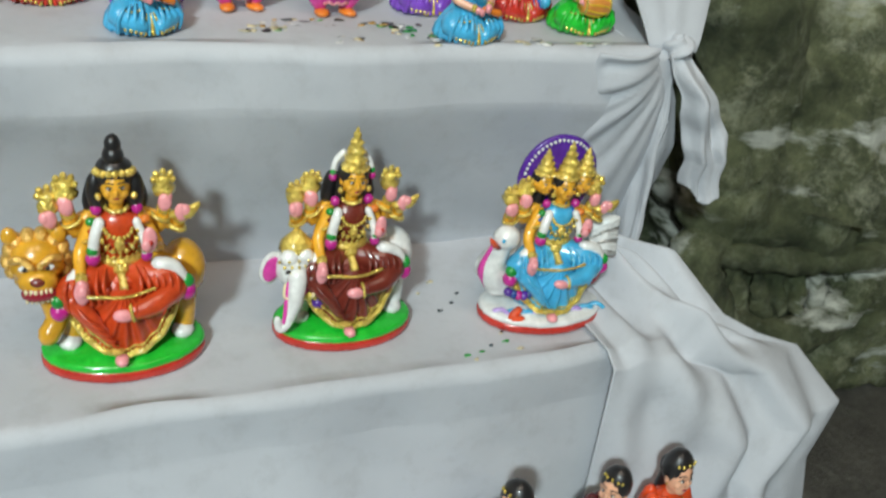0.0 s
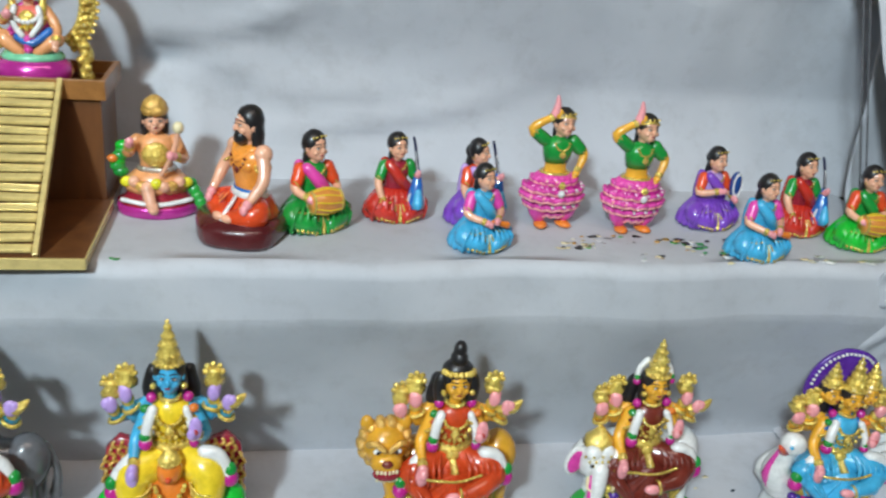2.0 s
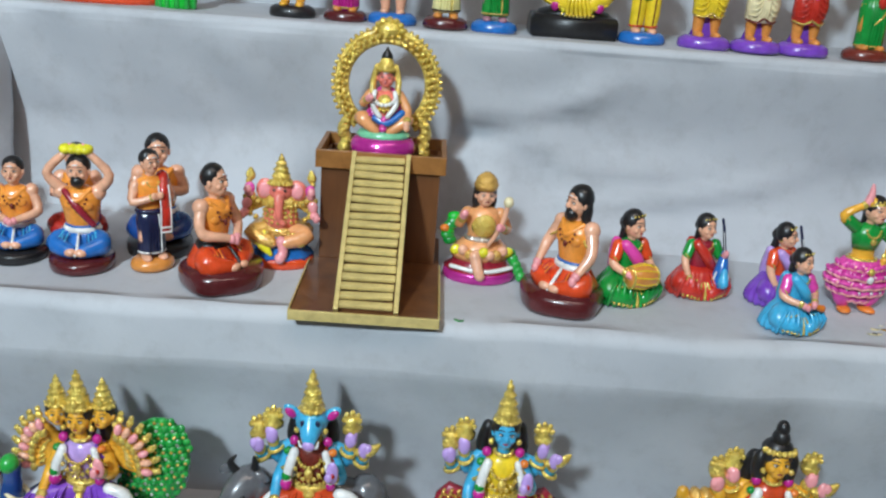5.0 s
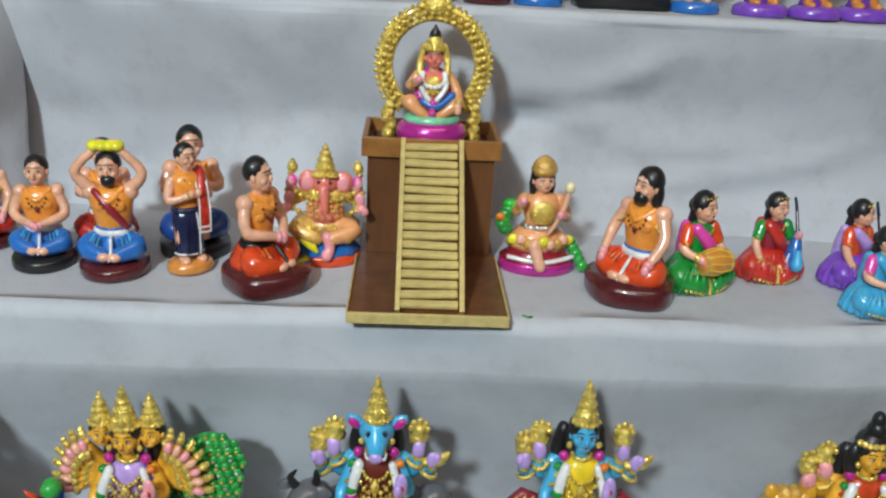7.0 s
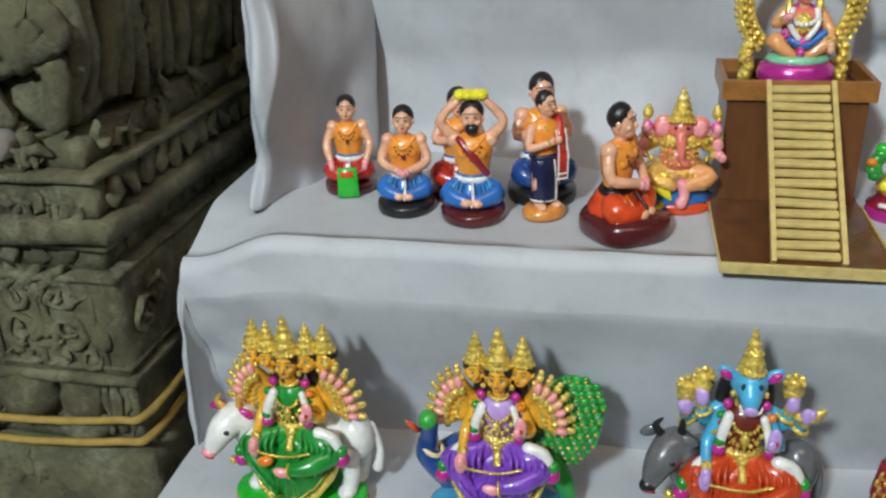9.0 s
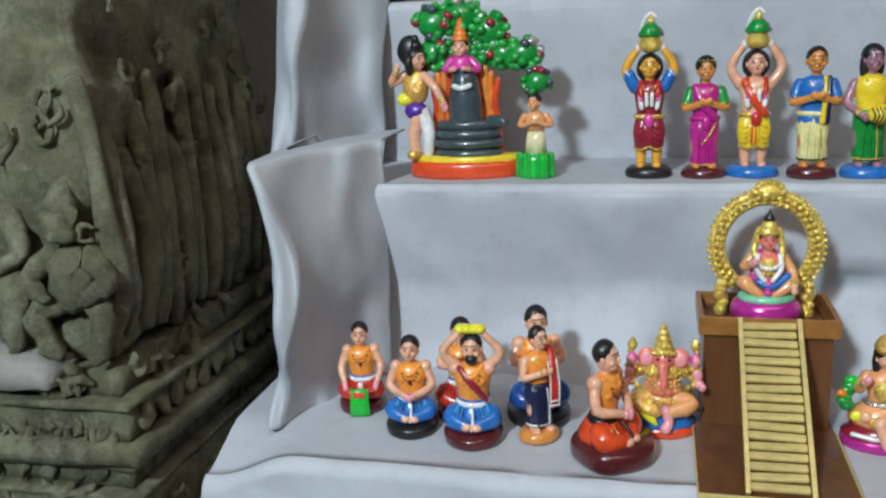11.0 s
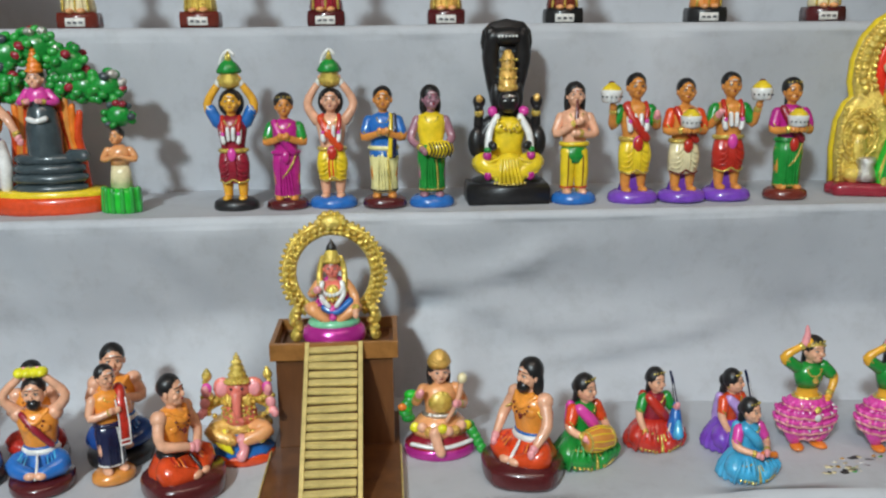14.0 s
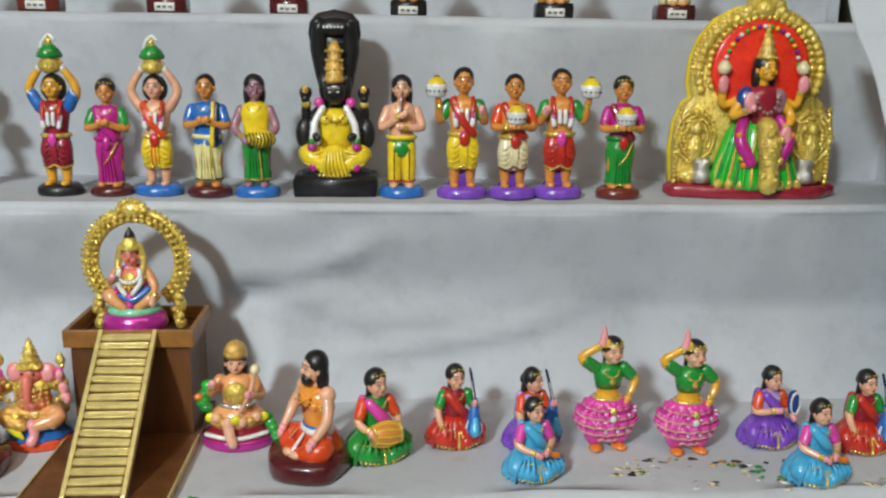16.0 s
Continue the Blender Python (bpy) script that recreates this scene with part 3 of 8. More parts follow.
def carved_pillar():
    thing = empty("carved_pillar")
    S = [(-0.34, 0.02, 0.030), (0.02, 0.24, 0.0), (0.245, 0.40, 0.012), (0.404, 0.534, -0.014), (0.537, 0.698, 0.008), (0.702, 0.752, -0.008), (0.755, 0.786, 0.030), (0.789, 0.846, 0.010), (0.849, 0.890, -0.004), (0.893, 1.45, -0.036), (1.453, 2.1, -0.03), (2.103, 3.4, 0.0)]
    for k, (z0, z1, out) in enumerate(S):
        stone("stone_block", -1.62 - out, -0.905 + out, 0.170 - out, 0.80 + out, z0, z1, 0.005 if k != 9 else 0.026, 3.0 * k, STONE_BROWN, thing, 0.020, 11 if k != 9 else 13)
    for z0, z1, out in ((0.527, 0.541, 0.018), (0.690, 0.701, 0.015), (0.738, 0.750, 0.010), (0.838, 0.850, 0.022), (0.255, 0.268, 0.024), (0.550, 0.557, 0.0125)):
        stone("stone_fillet", -1.62 - out, -0.905 + out, 0.170 - out, 0.80 + out, z0, z1, 0.003, 40 * z0, STONE_BROWN, thing, 0.016, 14)
    c = Clay()
    rr = random.Random(5)
    # carved scrollwork on the panel, bulbs below it, lotus petals on the moulding, dentils above
    for xm in (-1.015, -1.205, -1.395):
        X, Y = xm * 100, 15.9
        for s in (-1, 1):
            volute(c, (X + s * 3.0, Y, 66.6), 2.4, 1.5, 1.57, -s, STONE_BROWN)
            volute(c, (X + s * 3.9, Y, 61.2), 2.6, 1.4, -1.57, s, STONE_BROWN)
            volute(c, (X + s * 2.4, Y, 57.2), 1.8, 1.3, 1.57, s, STONE_BROWN, 0.5)
            volute(c, (X + s * 6.2, Y + 0.1, 57.0), 1.4, 1.2, 0.0, -s, STONE_BROWN, 0.45)
            volute(c, (X + s * 6.4, Y + 0.1, 67.6), 1.3, 1.2, 3.1, s, STONE_BROWN, 0.45)
            c.limb([(X + s * 0.6, Y, 55.4), (X + s * 1.4, Y - 0.2, 59.4), (X + s * 0.4, Y, 63.4), (X + s * 1.2, Y, 68.6)], [0.5, 0.7, 0.6, 0.4], STONE_BROWN)
            c.limb([(X + s * 8.4, Y + 0.3, 55.2), (X + s * 8.4, Y + 0.3, 69.0)], 0.5, STONE_BROWN)
        c.ring((X, Y, 61.0), 1.9, 0.6, STONE_BROWN, (90, 0, 0), 0.9, 1.2)
        c.ball((X, Y + 0.1, 61.0), (0.9, 0.9, 1.3), STONE_BROWN)
        c.ball((X, Y + 0.1, 67.2), (1.0, 0.8, 1.8), STONE_BROWN)
        for dx, rx, rz in ((-6.5, 5.0, 5.2), (2.2, 4.0, 3.2), (2.6, 3.4, 4.4)):
            c.ball((X + dx, 17.6, 49.5 if rz > 4 else 44.5), (rx, 3.6, rz), STONE_BROWN)
        for k in range(4):
            c.limb([(X + 6.0 + 1.6 * k, 17.6, 43), (X + 6.3 + 1.6 * k, 17.0, 48), (X + 6.0 + 1.6 * k, 17.8, 52.5)], [0.5, 0.75, 0.5], STONE_BROWN)
    for i in range(15):
        X = -93.5 - 4.6 * i
        c.ring((X, 15.6, 80.5), 1.9, 0.42, STONE_BROWN, (90, 0, 0), 1, 1.3, part=0.5, start=math.pi, n=12)
        c.ball((X, 15.9, 80.6), (1.1, 0.8, 1.7), STONE_BROWN)
        c.ball((X - 2.3, 17.3, 72.6), (1.0, 1.0, 1.5), STONE_BROWN)
    for i in range(13):
        Y = 20 + 4.4 * i
        c.ball((-89.2, Y, 81.0), (1.0, 1.4, 1.9), STONE_BROWN)
        c.ball((-91.2, Y, 72.6), (1.0, 1.1, 1.5), STONE_BROWN)
        c.limb([(-93.0, Y, 90 + rr.uniform(0, 3)), (-92.0 + rr.uniform(-1, 1), Y + 0.5 + rr.uniform(-1.5, 1.5), 104), (-93, Y, 122 + rr.uniform(-5, 9))], [1.3, 2.0, 1.2], STONE_BROWN)
        if i % 3 == 0:
            volute(c, (-89.0, Y + 2, 61.5), 3.0, 1.4, 0.5, 1, STONE_BROWN, 0.6, True)
            volute(c, (-89.0, Y + 6, 63.5), 2.6, 1.4, 2.5, -1, STONE_BROWN, 0.6, True)
    # weathered guardian figures in relief above the moulding
    c.at = Matrix.Translation((0, 2.4, 0))
    for xm, zz, big in ((-97, 92, 1.0), (-110.5, 93, 1.35), (-127, 92, 1.2)):
        for s in (-1, 1):
            c.limb([(xm + 2.5 * s, 17, zz + 7 * big), (xm + 5.4 * s, 14.4, zz + 5 * big), (xm + 3.6 * s, 14.6, zz - 0.5)], [2.1 * big, 1.9 * big, 1.4], STONE_BROWN)
            c.limb([(xm + 3.2 * s * big, 17, zz + 14 * big), (xm + 6.4 * s, 15.0, zz + 10 * big), (xm + 3.0 * s, 13.6, zz + 8.5 * big)], [1.6, 1.5, 1.2], STONE_BROWN)
            c.ball((xm + 1.9 * s, 15.6, zz + 20 * big), (0.9, 0.9, 1.7), STONE_BROWN)
        c.ball((xm, 16.6, zz + 10.5 * big), (3.6 * big, 3.2, 5.2 * big), STONE_BROWN)
        c.ball((xm, 15.0, zz + 18.5 * big), (2.3 * big, 2.4, 2.7 * big), STONE_BROWN)
        c.turn([(2.4 * big, 0), (2.6 * big, 1.0), (1.8 * big, 2.6), (0.6, 4.6)], (xm, 16.4, zz + 20.5 * big), STONE_BROWN, n=12)
        c.ring((xm, 15.2, zz + 13 * big), 2.4 * big, 0.5, STONE_BROWN, (60, 0, 0), 1, 1, 14)
    c.at = Matrix.Identity(4)
    ledge = stone("pale_ledge", -1.30, -1.00, 0.135, 0.21, 0.868, 0.905, 0.006, 12, PALE_STONE, thing, 0.02, 10)
    for v in ledge.data.vertices:
        v.co.z += 0.16 * max(0.0, -1.0 - v.co.x) * smooth01(0.868, 0.905, v.co.z)
    for _ in range(190):
        on_front = rr.random() < 0.6
        zz = rr.choice((rr.uniform(26, 39), rr.uniform(55, 69), rr.uniform(86, 89), rr.uniform(94, 140)))
        out = -2.2 if zz > 92 else 0
        px, py = (rr.uniform(-150, -93), 16.2 - out) if on_front else (-90.2 + out, rr.uniform(19, 76))
        if rr.random() < 0.5:
            c.ring((px, py, zz), rr.uniform(0.9, 2.2), rr.uniform(0.35, 0.7), STONE_BROWN, (90, 0, 0) if on_front else (90, 0, 90), part=rr.uniform(0.5, 0.95), start=rr.uniform(0, 6), n=14)
        else:
            a, ln = rr.uniform(-0.9, 0.9), rr.uniform(2, 5)
            d = Vector((math.sin(a), 0, math.cos(a))) if on_front else Vector((0, math.sin(a), math.cos(a)))
            p = Vector((px, py, zz))
            c.limb([p, p + d * ln * 0.5 + Vector((rr.uniform(-0.5, 0.5), rr.uniform(-0.5, 0.5), 0)), p + d * ln], [rr.uniform(0.5, 1.1), rr.uniform(0.6, 1.3), 0.4], STONE_BROWN, 7, 3)
    c.done("carving", None, "", parent=thing, rough=0.9)
    tagged(thing, "carved dark granite temple pillar with moulded bands", "pillar", kind="structure")
    for z in (0.474, 0.436):
        r = Clay()
        loop = [(-165, 16.2, 100 * z - 1.5), (-130, 14.6, 100 * z - 1.0), (-108, 13.6, 100 * z - 0.6), (-93, 14.6, 100 * z), (-88.4, 17.5, 100 * z + 0.3), (-88.6, 40, 100 * z + 0.6), (-88.4, 80, 100 * z + 0.5), (-95, 83, 100 * z)]
        r.limb(loop, 0.62, ROPE, 8, 10)
        ob = r.done("rope", None, "", parent=thing, rough=0.08)
        ob.parent = None
        tagged(ob, "twisted yellow rope tied round the stone pillar", "rope", "ropes round the pillar")


carved_pillar()


def carved_rock():
    thing = empty("carved_rock_face")

    def lumps(p):
        return 0.045 * abs(wob(*p, 4.2, 4)) - 0.028 * smooth01(0.05, 0.0, abs(wob(p.x, p.y, p.z * 1.7, 2.6, 9))) + 0.03 * wob(*p, 2.3, 1)

    def ledges(p):
        """Worn terraces cut across the face, a hooked ridge and a slanting lip."""
        w = 0.010 * wob(p.x, 0, p.z, 9, 2)
        d = lumps(p) * 0.75
        if p.y < 0.42:
            d += 0.040 * smooth01(0.800, 0.785, p.z + w) * (1 - smooth01(1.66, 1.70, p.x) * smooth01(1.80, 1.76, p.x))
            d += 0.038 * smooth01(0.676, 0.662, p.z + w) * smooth01(1.66, 1.70, p.x) * smooth01(1.92, 1.88, p.x)
            d += 0.032 * smooth01(0.016, 0.004, abs(p.z - 0.405 + w)) * smooth01(1.70, 1.74, p.x) * smooth01(1.87, 1.84, p.x)
            d += 0.032 * smooth01(0.014, 0.004, abs(p.x - 1.838 + w - 0.12 * (p.z - 0.41))) * smooth01(0.39, 0.41, p.z) * smooth01(0.53, 0.48, p.z)
            lip = (p.x - 1.50) - 1.1 * (0.965 - p.z)
            d -= 0.045 * smooth01(-0.01, 0.02, lip + 2 * w) * smooth01(0.81, 0.84, p.z)
        return d
    up = stone("stone_block", 1.525, 2.5, 0.36, 1.6, 0.325, 1.18, 0.026, 71, STONE_GREEN, thing, 0.0155, 8, ledges)
    for v in up.data.vertices:
        v.co.x += 0.24 * max(0.0, 0.77 - v.co.z) * (1 - smooth01(1.5, 2.1, v.co.x))
        v.co.z -= 0.05 * smooth01(1.6, 2.3, v.co.x) * smooth01(0.45, 0.325, v.co.z)
    stone("stone_block", 2.51, 3.4, 0.34, 1.6, 0.28, 1.18, 0.035, 73, STONE_GREEN, thing, 0.05, 8, lumps)
    stone("stone_block", 1.52, 3.4, 0.42, 1.6, 1.19, 2.3, 0.035, 75, STONE_GREEN, thing, 0.03, 8, lumps)
    stone("stone_block", 1.66, 2.06, 0.33, 1.5, 0.0, 0.300, 0.024, 81, STONE_GREEN, thing, 0.016, 9, lumps)
    stone("stone_block", 1.78, 3.4, 0.50, 1.5, -0.34, 0.27, 0.03, 84, STONE_GREEN, thing, 0.03, 9, lumps)
    stone("stone_block", 1.70, 1.95, 0.30, 1.2, -0.34, -0.01, 0.03, 88, STONE_GREEN, thing, 0.02, 9, lumps)
    c = Clay()
    # a worn bowl-shaped carving below the crack: thick rounded rim, fluted hollow, a trailing stem
    c.limb([(166, 38, 31), (160, 35, 29), (159, 32, 24), (164, 30, 17), (174, 28.5, 12), (186, 28, 11), (196, 29, 15), (203, 31, 22), (209, 33, 27)], [4.5, 5.2, 5.6, 5.2, 4.6, 4.2, 4.6, 5.0, 5.5], STONE_GREEN, 12, 6)
    c.limb([(164, 33, 29.5), (178, 30, 28.6), (192, 30, 27.5), (214, 31, 26.5), (228, 32, 26)], [2.6, 2.4, 3.0, 4.2, 5.0], STONE_GREEN, 12, 6)
    c.limb([(203, 31, 20), (206, 31, 10), (203, 32, -2), (199, 34, -16)], [5.2, 5.0, 4.6, 4.4], STONE_GREEN, 12, 6)
    for i in range(6):
        c.limb([(169 + 5.0 * i, 32, 25), (170 + 5.0 * i, 30.5, 20), (173 + 4.4 * i, 30.5, 15.5)], [1.3, 2.0, 1.5], STONE_GREEN)
    for x, z, r in ((216, 22, 5.0), (224, 20, 4.2), (232, 24, 6.0)):
        c.ball((x, 33, z), (r, r * 0.8, r), STONE_GREEN)
    c.done("carving", None, "", parent=thing, rough=1.4)
    tagged(thing, "mossy green carved granite rock face", "rock", kind="structure")


carved_rock()


# ---------------------------------------------------------------- parts of painted figures
def head(c, at, r=1.5, skin="skin", hair="black", yaw=0, style="", mark="white", beard=None, tilt=0):
    """A painted clay head at the point at, about r across, turned by yaw degrees."""
    keep = c.at.copy()
    c.at = keep @ Matrix.Translation(at) @ Matrix.Rotation(radians(yaw), 4, "Z") @ Matrix.Rotation(radians(tilt), 4, "X") @ Matrix.Scale(r, 4)
    c.ball((0, 0, 0), (0.92, 0.95, 1.12), skin)
    c.ball((0, -0.42, -0.55), (0.55, 0.52, 0.52), skin)
    c.ball((0, -0.98, -0.12), (0.15, 0.20, 0.26), skin)
    for s in (-1, 1):
        c.ball((0.36 * s, -0.81, 0.10), (0.19, 0.10, 0.075), "eye_white")
        c.ball((0.35 * s, -0.875, 0.10), (0.085, 0.05, 0.075), "black")
        c.limb([(0.17 * s, -0.89, 0.19), (0.38 * s, -0.85, 0.22), (0.56 * s, -0.70, 0.14)], 0.035, "black", 5, 2)
        c.limb([(0.15 * s, -0.88, 0.40), (0.40 * s, -0.82, 0.46), (0.62 * s, -0.66, 0.36)], 0.036, "black", 5, 2)
        c.ball((0.45 * s, -0.62, -0.28), (0.30, 0.26, 0.26), skin)
        c.ball((0.92 * s, 0, -0.1), (0.14, 0.22, 0.30), skin)
    c.ball((0, -0.90, -0.50), (0.22, 0.10, 0.065), "wine")
    if mark:
        c.ball((0, -0.83, 0.60), (0.28, 0.09, 0.055), mark)
        c.ball((0, -0.90, 0.46), (0.06, 0.05, 0.07), "red")
    if hair:
        c.ball((0, 0.24, 0.34), (1.13, 1.02, 1.06) if style else (1.04, 0.97, 1.0), hair)
        if style == "bun":
            c.ball((0, 1.05, 0.0), (0.62, 0.55, 0.62), hair)
            c.limb([(0, 0.9, -0.2), (0, 1.15, -1.6), (0, 1.2, -3.0)], [0.45, 0.42, 0.2], hair, 7, 3)
            c.beads([(0.75 * math.sin(a), -0.35 - 0.35 * math.cos(a), 1.0 - 0.1 * abs(math.sin(a))) for a in (-1.2, -0.6, 0, 0.6, 1.2)], 0.11, "gold")
        if style == "long":
            c.ball((0, 0.62, -0.7), (1.0, 0.62, 1.5), hair)
            for s in (-1, 1):
                c.ball((0.85 * s, 0.35, -0.6), (0.33, 0.5, 1.1), hair)
        if style == "topknot":
            c.ball((0, 0.15, 1.45), (0.6, 0.6, 0.6), hair)
            c.ball((0, 0.15, 2.1), (0.42, 0.42, 0.55), hair)
            for s in (-1, 1):
                c.ball((1.0 * s, 0.15, -0.55), (0.5, 0.55, 1.1), hair)
    if beard:
        c.ball((0, -0.55, -0.78), (0.62, 0.55, 0.55), beard)
        c.ball((0, -0.95, -0.36), (0.42, 0.12, 0.10), beard)
    c.at = keep


def crown(c, at, r=1.5, h=4.2, mat="gold", band=True):
    x, y, z = at
    tiers = ((0.95, 0), (1.12, 0.05), (1.12, 0.12), (0.88, 0.16), (0.92, 0.20), (0.86, 0.33), (0.64, 0.40), (0.74, 0.44), (0.64, 0.54), (0.42, 0.60), (0.54, 0.64), (0.44, 0.72), (0.25, 0.77), (0.36, 0.81), (0.30, 0.87), (0.11, 0.91), (0.19, 0.955), (0.03, 1.0))
    c.turn([(r * a, h * b) for a, b in tiers], at, mat, n=16)
    if band:
        c.beads([(x + r * 1.1 * math.sin(a), y - r * 1.1 * math.cos(a), z + 0.08 * h) for a in (-1.3, -0.8, -0.4, 0, 0.4, 0.8, 1.3)], 0.17 * r, mat)
        c.ball((x, y - r * 0.92, z + 0.24 * h), (0.3 * r, 0.2 * r, 0.45 * r), mat)
        for lift, w in ((0.26, 0.9), (0.47, 0.72), (0.67, 0.5)):
            c.beads([(x + r * w * math.sin(a), y - r * w * math.cos(a), z + lift * h) for a in (-1.2, -0.6, 0.6, 1.2)], 0.11 * r, mat)


def necklace(c, at, w, drop, mat="gold", r=0.2, n=11):
    x, y, z = at
    c.beads([(x + w * math.sin(a), y - 0.5 * w * abs(math.cos(a)) , z - drop * (0.5 + 0.5 * math.cos(a * 2)) * (abs(a) < 1.6)) for a in np.linspace(-1.5, 1.5, n)], r, mat)


def garland(c, pts, r=0.75, mat="white", tips="magenta"):
    c.limb(pts, r, mat, 9, 4)
    p = Vector(pts[-1])
    c.ball(tuple(p), r * 1.28, tips)
    c.ball((p.x, p.y, p.z + r * 1.5), r * 1.05, "green")


def arm(c, pts, r, skin, sleeve=None, palm=None, bangle="gold"):
    """Shoulder, elbow, wrist; a sleeve over the upper arm and a hand at its end."""
    s, e, w = (Vector(p) for p in pts)
    c.limb([s, e, w], [r, r * 0.85, r * 0.62], skin, 9, 4)
    if sleeve:
        c.limb([s, s.lerp(e, 0.72)], [r * 1.22, r * 1.15], sleeve, 9, 4)
        c.ring(tuple(s.lerp(e, 0.78)), r * 1.0, r * 0.16, bangle, (0, 50, 0), n=12, k=5)
    d = (w - e).normalized()
    c.ball(tuple(w + d * r * 0.6), r * 0.70, palm or skin)
    c.ball(tuple(w + d * r * 1.4), (r * 0.6, r * 0.5, r * 0.7), palm or skin)
    if bangle:
        c.ball(tuple(w - d * r * 0.25), r * 0.78, bangle)


def oval(rx, ry, n=28, wave=0.0, k=0, cx=0, cy=0):
    return [(cx + rx * (1 + wave * math.cos(k * a)) * math.cos(a), cy + ry * (1 + wave * math.cos(k * a)) * math.sin(a)) for a in (2 * math.pi * i / n for i in range(n))]


def lap_fan(c, mat, w=6.4, rim="gold"):
    """Pleated cloth that fans out from the lap down to a rounded, gilded hem."""
    nt, nv = 120, 8
    centre = Vector((0.2, -5.3, 10.8))

    def at(th, v):
        hem = Vector((w * math.sin(th), -6.3 + 3.5 * math.sin(th) ** 2, 9.4 - 6.5 * math.cos(th)))
        p = centre.lerp(hem, v)
        pleat = 0.46 * v ** 0.7 * math.cos(17 * th + 0.8 * v) * (0.15 + 0.85 * math.cos(th)) * (1 - 0.6 * smooth01(0.8, 1.0, v))
        return p + Vector((0, -0.75 * math.sin(math.pi * v) * math.cos(th) - pleat, 0))
    ths = [-1.5 + 3.0 * i / nt for i in range(nt + 1)]
    rows = [at(t, v / nv) for t in ths for v in range(nv + 1)]
    back = [p + Vector((0, 1.2, 0.2)) for p in rows]
    m = nv + 1
    fs = [(i * m + j, i * m + j + 1, (i + 1) * m + j + 1, (i + 1) * m + j) for i in range(nt) for j in range(nv)]
    k = len(rows)
    fs += [(i * m + nv, k + i * m + nv, k + (i + 1) * m + nv, (i + 1) * m + nv) for i in range(nt)]
    fs += [tuple(k + q for q in f[::-1]) for f in fs[:nt * nv]]
    c.put([tuple(p) for p in rows + back], fs, mat)
    c.limb([at(t, 0.99) + Vector((0, -0.15, 0)) for t in ths[::4]], 0.40, rim, 7, 2)
    c.limb([at(t, 0.86) + Vector((0, -0.12, 0)) for t in ths[::4]], 0.13, rim, 5, 2)
    c.beads([tuple(at(t, 0.93) + Vector((0, -0.2, 0))) for t in ths[::3]], 0.20, rim)


